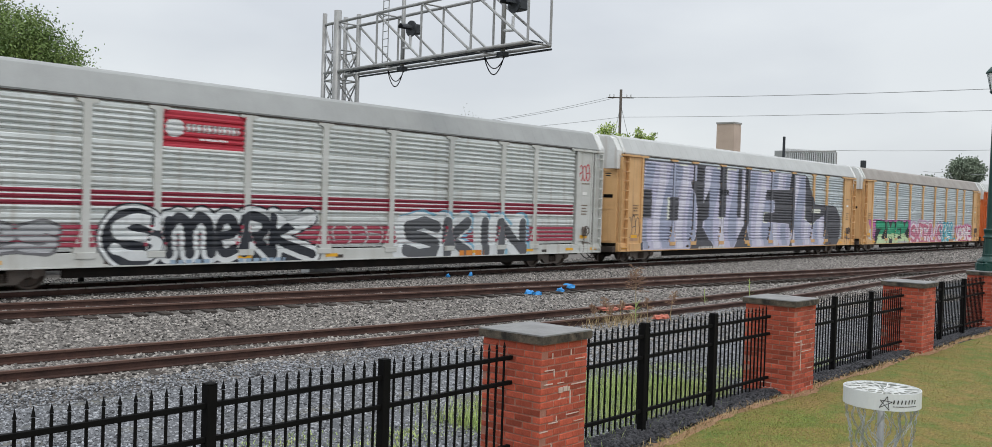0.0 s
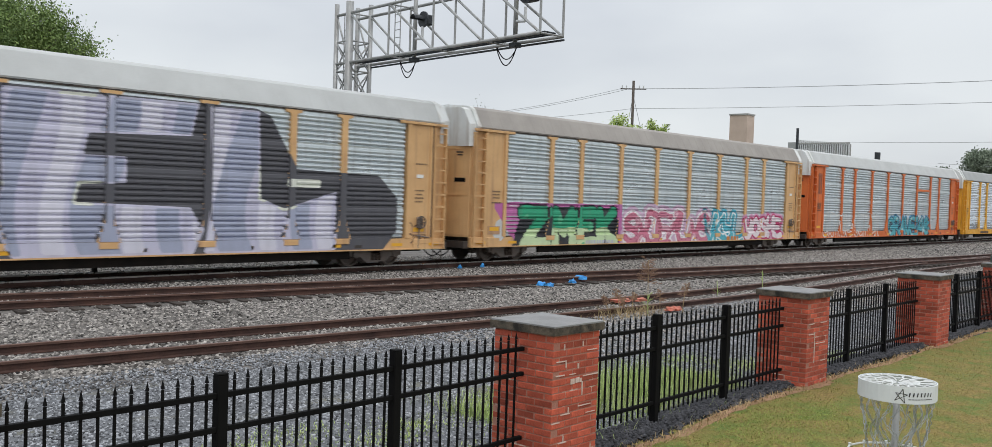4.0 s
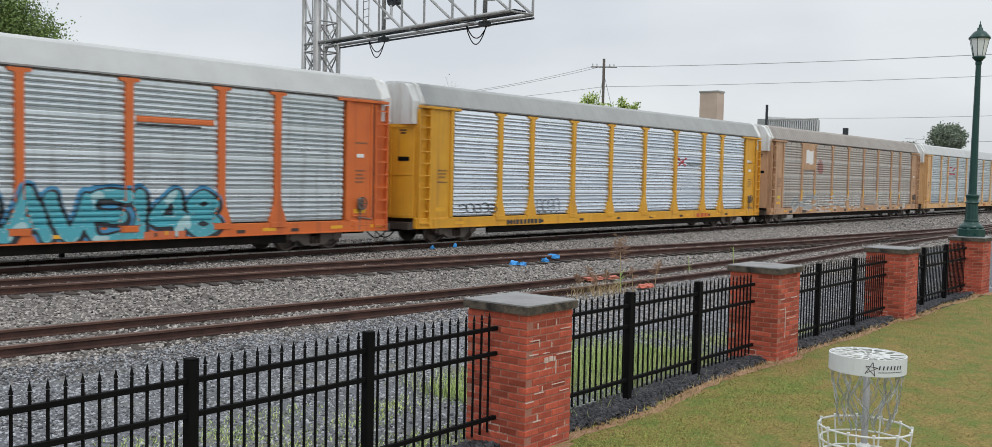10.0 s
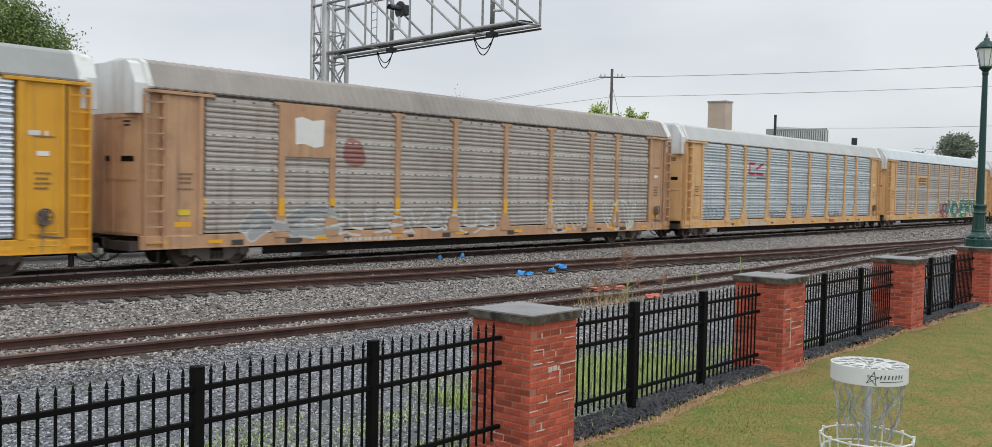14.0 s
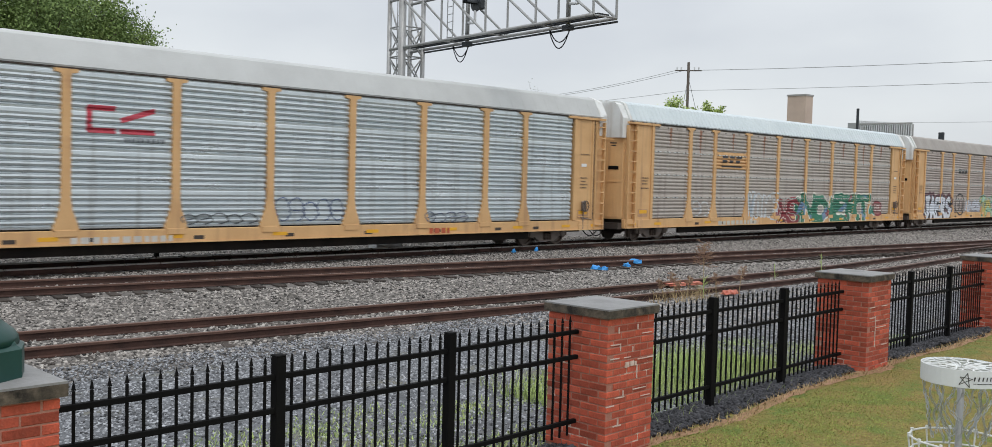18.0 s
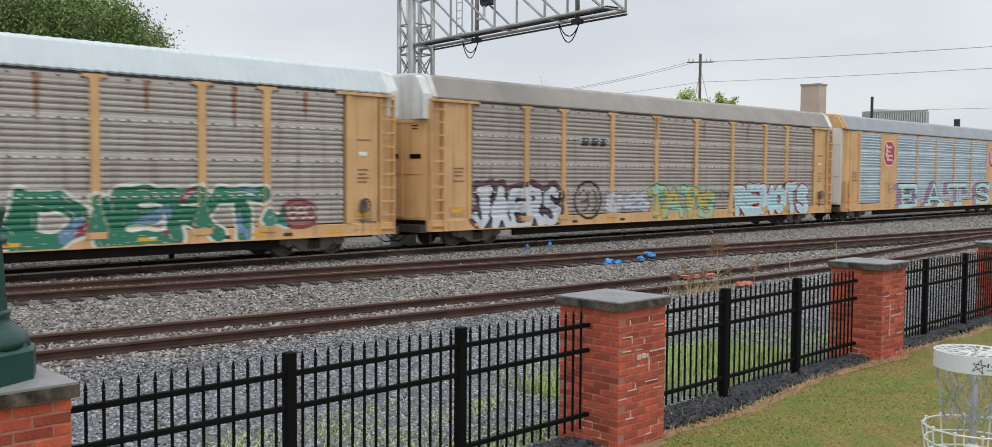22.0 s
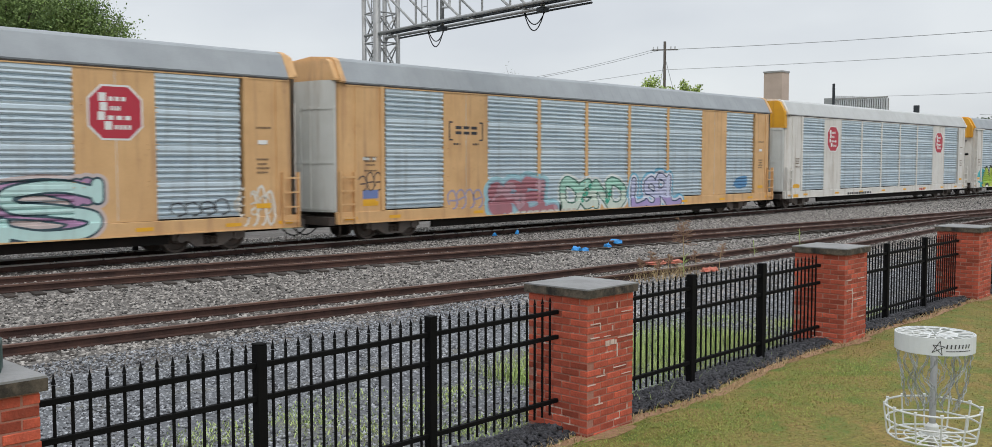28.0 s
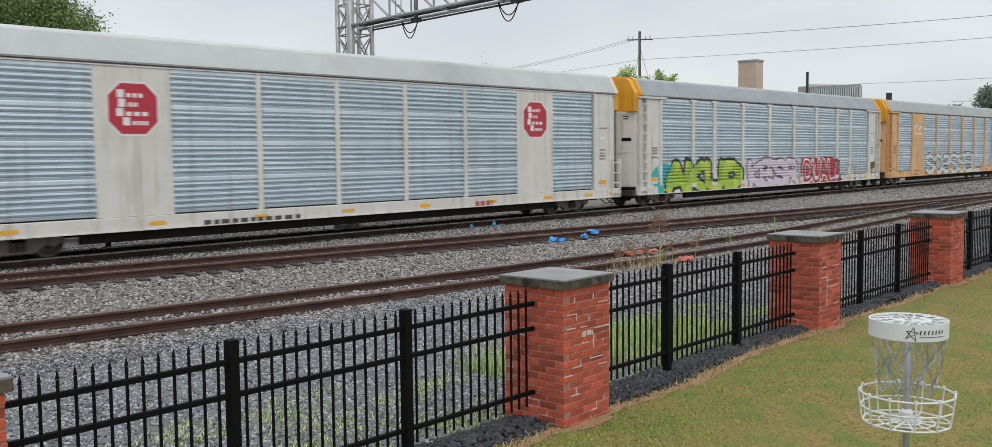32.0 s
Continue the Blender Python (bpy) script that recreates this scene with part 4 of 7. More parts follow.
def word_lines(text, x0, x1, z0, z1, w, seed, overlap, curved, tilt, slant, widths=None):
    """The middle lines of a row of letters fitted into a box."""
    rr = random.Random(seed)
    shares = widths or [0.55 if g in "Ii1" else 1.25 if g in "Mm" else 1.0 for g in text]
    total = sum(shares)
    at, lines = x0, []
    for g, share in zip(text, shares):
        cw = (x1 - x0) * share / total
        lo_, hi_ = at + w / 2 - overlap * cw / 2, at + cw - w / 2 + overlap * cw / 2
        b0, b1 = z0 + w / 2 + rr.uniform(-tilt, tilt), z1 - w / 2 + rr.uniform(-tilt, tilt)
        lean = slant + rr.uniform(-tilt, tilt)
        for g_line in GLYPHS.get(g, ()):
            pts = [(lo_ + (hi_ - lo_) * a + lean * (b_ - 0.5), b0 + (b1 - b0) * b_) for a, b_ in g_line]
            lines.append(rounded(pts) if curved else pts)
        at += cw
    return lines


def piece(car, text, x0, x1, z0, z1, w, coats, seed=0, overlap=0.1, curved=True, tilt=0.06, slant=0.0, label="", low=None, clouds=(), swell=0.05, widths=None, rims=(), lift=0.003):
    """A sprayed word. coats, from the wall outwards: (growth, colour, shift along, shift up); the last is the fill. low: a colour
    below a wavy height. clouds: (colour, threshold) on the fill. rims: (inset, width, colour) lines inside the fill."""
    m = 0.35 + max(g for g, *_ in coats) + max([abs(c_[2]) for c_ in coats if len(c_) > 2] + [0])
    xs_, zs, X, Z = paint_grid(x0 - m, x1 + m, 0.5, z1 + m)
    lines = word_lines(text, x0, x1, z0, z1, w, seed, overlap, curved, tilt, slant, widths)
    wob = swell * ripple(X, Z, seed, 1.5)
    d = None
    for n_, (grow, rgb, *shift) in enumerate(coats):
        dx, dz = shift or (0, 0)
        base = line_distance(X - dx, Z - dz, lines) - w / 2 + wob
        if shift:
            base = np.minimum(base, line_distance(X - dx / 2, Z - dz / 2, lines) - w / 2 + wob)
        d = base - grow
        last = n_ == len(coats) - 1
        coat(car, xs_, zs, d, rgb, lift, "graffiti_fill" if last else "graffiti_outline", label if last else "")
        lift += 0.0025
    if low:
        rgb, height = low
        coat(car, xs_, zs, np.maximum(d, Z - height - 0.07 * ripple(X, Z, seed + 5, 1.0)), rgb, lift, "graffiti_fill")
        lift += 0.0025
    for n_, (rgb, thr) in enumerate(clouds):
        coat(car, xs_, zs, np.maximum(d + 0.02, 0.4 * (thr - ripple(X, Z, seed + 11 + n_, 1.4))), rgb, lift, "graffiti_detail")
        lift += 0.0025
    for inset, width, rgb in rims:
        coat(car, xs_, zs, np.abs(d + inset) - width / 2, rgb, lift, "graffiti_highlight")
        lift += 0.0025


def hollow(car, text, x0, x1, z0, z1, w, line, rgb, seed, overlap=0.2, curved=True, tilt=0.1, label="", wear=-2.0):
    """A word sprayed as bare outlines, worn away in places."""
    xs_, zs, X, Z = paint_grid(x0 - 0.3, x1 + 0.3, 0.5, z1 + 0.3, 0.045)
    d = line_distance(X, Z, word_lines(text, x0, x1, z0, z1, w, seed, overlap, curved, tilt, 0.0)) - w / 2 + 0.05 * ripple(X, Z, seed)
    coat(car, xs_, zs, np.maximum(np.abs(d) - line / 2, 0.2 * (wear - ripple(X, Z, seed + 3, 1.2))), rgb, 0.005, "graffiti_tag", label)


def bars(car, x0, x1, z0, z1, rgb, n, seed, name="stencil_line", label=""):
    """Small stencilled writing that cannot be read, as plain bars."""
    rr = random.Random(seed)
    outs = []
    x_ = x0
    while x_ < x1 - 0.02:
        w = min(x1 - x_, (x1 - x0) / n * rr.uniform(0.6, 1.1))
        outs.append(rect(x_, x_ + w * 0.72, z0, z1))
        x_ += w
    paint(car, shapes(*outs), rgb, 0.016, name, label)


def ribbed_panel(x0, x1, z0=PANEL_Z0, z1=PANEL_Z1):
    bm = bmesh.new()
    last = None
    n = max(2, int((x1 - x0) / 0.95))
    for z, y in [p for p in RIBS if z0 - 1e-6 <= p[0] <= z1 + 1e-6]:
        ring = [bm.verts.new((x0 + (x1 - x0) * i / n, y, z)) for i in range(n + 1)]
        if last:
            for i in range(n):
                bm.faces.new((last[i], last[i + 1], ring[i + 1], ring[i]))
        last = ring
    return bm


def post_mesh(p, flush):
    bm = bmesh.new()
    if flush:
        box(bm, p - 0.09, p + 0.09, -0.02, 0.08, 0.96, 4.86)
        return bm
    h = 0.11
    outline = [(-0.32, 0.96), (0.32, 0.96), (0.27, 1.14), (0.15, 1.45), (h, 1.75), (h, 4.70), (0.14, 4.76), (0.29, 4.79), (0.29, 4.865), (-0.29, 4.865), (-0.29, 4.79), (-0.14, 4.76), (-h, 4.70), (-h, 1.75), (-0.15, 1.45), (-0.26, 1.14)]
    front = [bm.verts.new((p + a, -0.065, z)) for a, z in outline]
    back = [bm.verts.new((p + a, 0.06, z)) for a, z in outline]
    bm.faces.new(front)
    for i in range(len(outline)):
        j = (i + 1) % len(outline)
        bm.faces.new((front[j], front[i], back[i], back[j]))
    bm.normal_update()
    bmesh.ops.triangulate(bm, faces=bm.faces[:])
    return bm


ROOF_HALF = ((-0.03, 4.905), (-0.05, 4.95), (0.0, 5.05), (0.29, 5.60), (0.37, 5.66), (0.52, 5.715), (1.55, 5.80))
ROOF = ROOF_HALF + tuple((3.11 - y, z) for y, z in ROOF_HALF[-2::-1])
HOOD = ((0.05, 4.24), (0.05, 5.04), (0.34, 5.57), (0.52, 5.66), (2.58, 5.66), (2.76, 5.57), (3.05, 5.04), (3.05, 4.24))


def roof_mesh(x0, x1, pitch=0.61, rise=0.005):
    """A roof of transverse sheets or corrugations with folded eaves."""
    bm = bmesh.new()
    n = int((x1 - x0) / pitch)
    for i in range(n):
        a, b_ = x0 + (x1 - x0) * i / n, x0 + (x1 - x0) * (i + 1) / n
        rings = []
        for xx, d in ((a, 0.0), (a + 0.05, rise), (a + 0.10, rise * 0.6), (b_, 0.0)):
            rings.append([bm.verts.new((xx, y + (d if y > 1.555 else -d), z + d)) for y, z in ROOF])
        for p, q in zip(rings, rings[1:]):
            for k_ in range(len(ROOF) - 1):
                bm.faces.new((p[k_], p[k_ + 1], q[k_ + 1], q[k_]))
    bmesh.ops.remove_doubles(bm, verts=bm.verts[:], dist=0.0005)
    return bm


WHEEL = None


def wheel_mesh():
    bm = bmesh.new()
    for y0 in (0.84, 2.27):
        s_ = 1 if y0 < 1.5 else -1
        prof = ((0.05, -0.02), (0.16, -0.03), (0.19, 0.02), (0.33, 0.03), (0.36, -0.03), (0.42, -0.03), (0.43, 0.08), (0.46, 0.09), (0.46, 0.12), (0.05, 0.11))
        n = 24
        rings = [[bm.verts.new((r_ * math.cos(2 * math.pi * i / n), y0 - 1.555 + s_ * d, r_ * math.sin(2 * math.pi * i / n))) for i in range(n)] for r_, d in prof]
        for p, q in zip(rings, rings[1:]):
            for i in range(n):
                bm.faces.new((p[i], p[(i + 1) % n], q[(i + 1) % n], q[i]))
        bm.faces.new(rings[0])
    tube(bm, (0, -0.86, 0), (0, 0.86, 0), 0.08, 10)
    return bm


def bogie(root, cx, spinning):
    """A two-axle truck: cast side frames with springs, bolster, and two wheelsets that turn."""
    global WHEEL
    bm = bmesh.new()
    for y in (0.50, 2.52):
        out = [(-1.12, 0.52), (-1.12, 0.36), (-0.66, 0.33), (-0.42, 0.16), (0.42, 0.16), (0.66, 0.33), (1.12, 0.36), (1.12, 0.52), (0.62, 0.60), (0.36, 0.74), (-0.36, 0.74), (-0.62, 0.60)]
        for hole in (0,):
            f0 = [bm.verts.new((cx + a, y, z)) for a, z in out]
            f1 = [bm.verts.new((cx + a, y + 0.16, z)) for a, z in out]
            bm.faces.new(f0)
            bm.faces.new(f1[::-1])
            for i in range(len(out)):
                j = (i + 1) % len(out)
                bm.faces.new((f0[j], f0[i], f1[i], f1[j]))
        for ax in (-0.865, 0.865):
            tube(bm, (cx + ax, y - 0.05, 0.42), (cx + ax, y + 0.2, 0.42), 0.13, 12)
    box(bm, cx - 0.2, cx + 0.2, 0.5, 2.6, 0.42, 0.70)
    tr = part("bogie", bm, M["frame"], root)
    for sx in (-0.15, 0.0, 0.15):
        coil = lathe([(0.062 if q % 2 else 0.045, 0.22 + 0.024 * q) for q in range(11)], 10)
        bmesh.ops.translate(coil, verts=coil.verts[:], vec=(cx + sx, 0.47, 0))
        part("spring", coil, M["wheel"], tr)
    if WHEEL is None:
        WHEEL = bpy.data.meshes.new("wheelset")
        b_ = wheel_mesh()
        b_.to_mesh(WHEEL)
        b_.free()
        WHEEL.materials.append(M["wheel"])
    for ax in (-0.865, 0.865):
        ws = shared("wheelset", WHEEL, tr, pose(cx + ax, 1.555, 0.42))
        spinning.append((ws, cx + ax))
    return tr


CARS = []
SPIN = []


def door_bow(y):
    """How far the curved end doors stand out beyond the side's end at a place across the car."""
    u = min(1.0, abs(y - 1.555) / 1.455)
    return 1.78 + 0.30 * (1 - u ** 3.2)


def bowed_strip(ex, s_, y0, y1, z0, z1, out):
    """A flat strip that lies on the curved end doors."""
    bm = bmesh.new()
    n = max(1, int((y1 - y0) / 0.08))
    rows = [[bm.verts.new((ex + s_ * (door_bow(y_) + o_), y_, z_)) for o_ in (0, out) for z_ in (z0, z1)] for y_ in (y0 + (y1 - y0) * q / n for q in range(n + 1))]
    for p, q in zip(rows, rows[1:]):
        bm.faces.new((p[2], q[2], q[3], p[3]))
        bm.faces.new((p[0], p[2], q[2], q[0]))
        bm.faces.new((p[1], q[1], q[3], p[3]))
    for r_ in (rows[0], rows[-1]):
        bm.faces.new((r_[0], r_[1], r_[3], r_[2]))
    return bm


def autorack(i, label, paint_name, sheet_name, roof_name, end_name=None, cap_name="hood_white", flush=False, sill=None):
    """A tall ribbed-sided car carrier wagon: roof, posts, ribbed sheets, ends with ladders, sill and bogies."""
    root = tagged(new("autorack_car"), label, "autorack car", "cars of the train")
    body, sheet_m, roof_m = M[paint_name], M[sheet_name], M[roof_name]
    end_m = M[end_name] if end_name else body
    sill_m = M[sill] if sill else body
    car = dict(root=root, flush=flush, i=i)
    # sill and underframe
    b_ = bmesh.new()
    box(b_, -1.85, W + 1.85, -0.05, 0.12, 0.58, 0.95, bevel=0.012)
    box(b_, -1.85, W + 1.85, -0.085, -0.05, 0.58, 0.612)
    part("side_sill", b_, sill_m, root)
    part("far_sill", boxes((-1.85, W + 1.85, 2.98, 3.15, 0.50, 0.95)), sill_m, root)
    b_ = boxes((-1.7, W + 1.7, 0.125, 2.975, 0.72, 0.94))
    part("underframe", b_, M["truck"], root)
    # sill and girders coloured near black for the band of shade under the car
    part("centre_sill", boxes((-1.95, W + 1.95, 1.25, 1.85, 0.42, 0.715)), M["undershade"], root)
    for y_ in (0.14, 2.84):
        part("side_girder", boxes((2.2, W - 2.2, y_, y_ + 0.12, 0.31, 0.715)), M["undershade"], root)
    # far side and inside
    part("far_side", boxes((-1.8, W + 1.8, 3.04, 3.1, 0.95, 4.95)), sheet_m, root)
    part("inner_wall", boxes((-1.6, W + 1.6, 0.14, 0.18, 0.95, 4.95)), M["truck"], root)
    # ribbed sheets and posts
    for k_, (a, c) in enumerate(BAYS):
        if flush and k_ in (1, 7):
            pl = boxes((a - 0.09, c + 0.09, -0.012, 0.10, 0.96, 4.87))
            pl = part("plain_panel", pl, body, root)
            part("panel_seam", boxes(((a + c) / 2 - 0.008, (a + c) / 2 + 0.008, -0.016, -0.008, 1.0, 4.8)), end_m, pl)
        else:
            part("ribbed_panel", ribbed_panel(a + 0.09, c - 0.09), sheet_m, root)
    for p in POSTS:
        if not (flush and p in (POSTS[0], POSTS[1], POSTS[6], POSTS[7])):
            part("post", post_mesh(p, flush), body, root)
    # rail over the sheets
    part("top_rail", boxes((-1.5, W + 1.5, -0.035 if flush else 0.03, 0.09, 4.83, 4.866)), body if flush else sheet_m, root)
    # dark strip that paints the line of shade under the roof's overhang
    part("eave_gap", boxes((-1.5, W + 1.5, -0.025 if not flush else -0.04, 0.10, 4.868, 4.903)), M["truck"], root, "dark strip standing in for the shade below the eave")
    # roof
    rf = part("roof", roof_mesh(-1.55, W + 1.55, 0.30, 0.022) if i in (5, 7) else roof_mesh(-1.55, W + 1.55), roof_m, root)
    cap_m = M[cap_name]
    for x0, x1 in ((-1.68, -1.50), (W + 1.50, W + 1.68)):
        b_ = bmesh.new()
        rings = []
        for xx in (x0, x1):
            rings.append([b_.verts.new((xx, 1.555 + (y - 1.555) * 1.008, z + 0.012)) for y, z in ROOF])
        for k_ in range(len(ROOF) - 1):
            b_.faces.new((rings[0][k_], rings[0][k_ + 1], rings[1][k_ + 1], rings[1][k_]))
        b_.faces.new(rings[0])
        b_.faces.new(rings[1])
        part("roof_end_cap", b_, cap_m if not flush else body, rf)
    # ends
    for e in (0, 1):
        s_ = -1 if e == 0 else 1
        ex = 0.0 if e == 0 else W
        lo, hi = sorted((ex, ex + s_ * 1.2))
        ep = part("end_panel", boxes((lo, hi, -0.02, 0.12, 0.95, 4.87)), body, root)
        a_, c_ = sorted((ex, ex + s_ * 0.17))
        part("end_post", boxes((a_, c_, -0.075, -0.02, 0.95, 4.87), bevel=0.01), body, ep)
        a_, c_ = sorted((ex + s_ * 1.06, ex + s_ * 1.16))
        part("edge_angle", boxes((a_, c_, -0.05, -0.02, 0.95, 4.80)), body, ep)
        if not flush:
            a_, c_ = sorted((ex - s_ * 0.35, ex + s_ * 1.82))
            part("lintel", boxes((a_, c_, -0.10, -0.02, 4.80, 4.89), bevel=0.01), body, ep)
            part("end_plate", boxes((min(ex + s_ * 0.3, ex + s_ * 0.95), max(ex + s_ * 0.3, ex + s_ * 0.95), -0.03, -0.02, 1.05, 1.35)), M["tan_dirty"] if body is M["tan"] else body, ep)
        a_, c_ = sorted((ex + s_ * 1.2, ex + s_ * 1.8))
        inset = 0.07 if not flush else 0.0
        if flush:
            b_ = bmesh.new()
            n = 6
            arc = [(ex + s_ * (1.3 + 0.5 * math.sin(math.pi / 2 * q / n)), 0.48 - 0.5 * math.cos(math.pi / 2 * q / n)) for q in range(n + 1)]
            arc = [(ex + s_ * 1.2, -0.02)] + arc + [(ex + s_ * 1.8, 0.62)]
            lo_, hi_ = [b_.verts.new((p, q, 0.95)) for p, q in arc], [b_.verts.new((p, q, 4.9)) for p, q in arc]
            for k_ in range(len(arc) - 1):
                b_.faces.new((lo_[k_], lo_[k_ + 1], hi_[k_ + 1], hi_[k_]))
        else:
            b_ = boxes((a_, c_, inset, 0.6, 0.95, 4.82))
        part("end_corner", b_, body, root)
        # ladder
        lad = bmesh.new()
        top = 4.75 if not flush else 2.2
        lx0, lx1 = sorted((ex + s_ * 1.24, ex + s_ * 1.77))
        yl = -0.06 if not flush else -0.08
        box(lad, lx0 - 0.025, lx0 + 0.025, yl - 0.05, yl + 0.09, 0.6, top)
        box(lad, lx1 - 0.025, lx1 + 0.025, yl - 0.05, yl + 0.09, 0.6, top)
        z_ = 0.75
        while z_ < top - 0.1:
            box(lad, lx0, lx1, yl - 0.06, yl - 0.02, z_, z_ + 0.045)
            z_ += 0.42
        part("ladder", lad, body, root)
        # doors across the end
        tall = flush and cap_name == "tan"
        b_ = bmesh.new()
        ys_ = [0.10 + 2.91 * q / 24 for q in range(25)]
        lo_, hi_ = ([b_.verts.new((ex + s_ * door_bow(y_), y_, z_)) for y_ in ys_] for z_ in (0.95, 5.0 if tall else 4.25))
        for k_ in range(24):
            b_.faces.new((lo_[k_], lo_[k_ + 1], hi_[k_ + 1], hi_[k_]))
        door = part("end_door", b_, end_m, root)
        for yy in (0.16, 1.05, 1.53, 2.06, 2.95):
            part("door_rib", bowed_strip(ex, s_, yy - 0.03, yy + 0.03, 1.0, 4.22, 0.03), end_m, door)
        for zz in (1.02, 2.45, 4.12):
            part("door_band", bowed_strip(ex, s_, 0.12, 1.5, zz, zz + 0.06, 0.02), end_m, door)
        a_, c_ = sorted((ex + s_ * 1.6, ex + s_ * (1.86 if flush else 2.02)))
        b_ = bmesh.new()
        r0, r1 = [[b_.verts.new((xx, y, max(z, 4.98) if tall else z)) for y, z in HOOD] for xx in (a_, c_)]
        b_.faces.new(r0)
        b_.faces.new(r1[::-1])
        for k_ in range(len(HOOD)):
            j_ = (k_ + 1) % len(HOOD)
            b_.faces.new((r0[j_], r0[k_], r1[k_], r1[j_]))
        part("door_hood", b_, cap_m, root, "hood above the end doors")
        if not flush:
            part("door_slot", bowed_strip(ex, s_, 0.30, 0.72, 2.95, 3.10, 0.012), M["black"], door)
            part("door_slot", bowed_strip(ex, s_, 1.25, 1.48, 2.95, 3.10, 0.012), M["black"], door)
            part("door_stencil", bowed_strip(ex, s_, 0.40, 0.66, 4.00, 4.05, 0.009), M["ink"], door)
            part("door_stencil", bowed_strip(ex, s_, 0.42, 0.62, 3.90, 3.95, 0.009), M["ink"], door)
        # coupler and end platform
        a_, c_ = sorted((ex + s_ * 1.8, ex + s_ * 2.88))
        b_ = boxes((a_, c_, 1.43, 1.68, 0.60, 0.85))
        box(b_, min(ex + s_ * 1.7, ex + s_ * 2.1), max(ex + s_ * 1.7, ex + s_ * 2.1), 0.1, 3.0, 0.55, 0.80)
        part("coupler", b_, M["truck"], root)
        hose = bmesh.new()
        pts = [Vector((ex + s_ * (1.8 + 1.05 * q / 8), 1.0, 0.55 - 0.3 * math.sin(math.pi * q / 8))) for q in range(9)]
        pipe(hose, pts, 0.022, 6)
        part("air_hose", hose, M["black"], root)
        # step under the corner
        st = tubes(((ex + s_ * 1.35, 0.0, 0.55), (ex + s_ * 1.35, 0.0, 0.22), 0.015), ((ex + s_ * 1.75, 0.0, 0.55), (ex + s_ * 1.75, 0.0, 0.22), 0.015), ((ex + s_ * 1.35, 0.0, 0.22), (ex + s_ * 1.75, 0.0, 0.22), 0.018), n=6)
        part("step", st, M["truck"], root)
    for cx in (0.8, W - 0.8):
        bogie(root, cx, SPIN)
    # reflective strips along the sill
    for sx in (-1.35, 0.4, 4.2, 7.4, 10.6, 13.9, 17.2, 20.4, 23.0, 24.7):
        part("reflector", boxes((sx - 0.24, sx + 0.24, -0.056, -0.05, 0.70, 0.80)), M["stripe"], root)
    if not flush:
        for p in POSTS:
            part("post_foot", boxes((p - 0.26, p + 0.26, -0.078, -0.05, 0.80, 0.965), bevel=0.008), body, root)
            part("tie_down_slot", boxes((p + 0.50, p + 0.80, -0.054, -0.05, 0.66, 0.76)), M["truck"], root)
        hb = bmesh.new()
        hoop(hb, (W + 0.62, -0.16, 1.50), 0.20, 0.022, 20, 5, Matrix.Rotation(radians(90), 3, "X"))
        for q in range(4):
            a_ = math.pi * q / 4
            tube(hb, (W + 0.62 - 0.19 * math.cos(a_), -0.16, 1.50 - 0.19 * math.sin(a_)), (W + 0.62 + 0.19 * math.cos(a_), -0.16, 1.50 + 0.19 * math.sin(a_)), 0.014, 5)
        brake = part("hand_brake_wheel", hb, M["wheel"], root, "dark steel hand brake wheel")
        part("brake_housing", boxes((W + 0.50, W + 0.74, -0.12, -0.02, 1.30, 1.68), bevel=0.03), M["frame"], brake)
        part("brake_rod", tubes(((W + 0.62, -0.07, 1.30), (W + 0.58, -0.06, 0.62), 0.022), ((W + 0.50, -0.06, 1.05), (W + 1.10, -0.06, 0.98), 0.022), n=6), M["frame"], brake)
        part("grab_iron", tubes(((W + 0.28, -0.07, 1.10), (W + 0.95, -0.07, 1.10), 0.014), ((W + 0.28, -0.07, 0.78), (W + 0.95, -0.07, 0.78), 0.014), n=6), body, root)
        part("hinge_bar", boxes((W + 1.16, W + 1.21, -0.045, -0.01, 1.0, 4.8)), M["truck"], root)
        part("jacking_pad", boxes((-1.0, -0.35, -0.075, -0.05, 0.60, 0.92), bevel=0.01), sill_m, root)
        part("jacking_pad", boxes((W + 0.35, W + 1.0, -0.075, -0.05, 0.60, 0.92), bevel=0.01), sill_m, root)
    # brake rigging and stub below the sill
    part("brake_cylinder", boxes((9.0, 9.5, 0.3, 0.8, 0.42, 0.70), bevel=0.03), M["truck"], root)
    # rack bolts and tabs along the laps of the sheets
    b_, t_ = bmesh.new(), bmesh.new()
    for k_, (a, c) in enumerate(BAYS if sheet_name in ("galv_brown", "galv_mauve") else ()):
        for q in range(4):
            z_ = PANEL_Z0 + 0.96 * q + (0.90 if q == 3 else 0.86)
            n = max(2, int((c - a) / 0.55))
            for s_ in range(n):
                x_ = a + (c - a) * (s_ + 0.5) / n
                box(b_, x_ - 0.03, x_ + 0.03, -0.035, 0.0, z_ - 0.018, z_ + 0.018)
                if q < 3:
                    box(t_, x_ - 0.22, x_ - 0.05, -0.028, 0.0, z_ - 0.028, z_ + 0.012)
                    box(t_, x_ + 0.05, x_ + 0.22, -0.028, 0.0, z_ - 0.028, z_ + 0.012)
    if t_.verts:
        tagged(part("lap_tabs", t_, M["galv_white"], root, "pale tabs along the laps of the sheets"), kind="stuff")
    else:
        t_.free()
    if b_.verts:
        tagged(part("rack_bolts", b_, M["truck"], root), kind="stuff")
    else:
        b_.free()
    # bolt brackets that stand out on both edges of each post at the laps of the sheets
    b_ = bmesh.new()
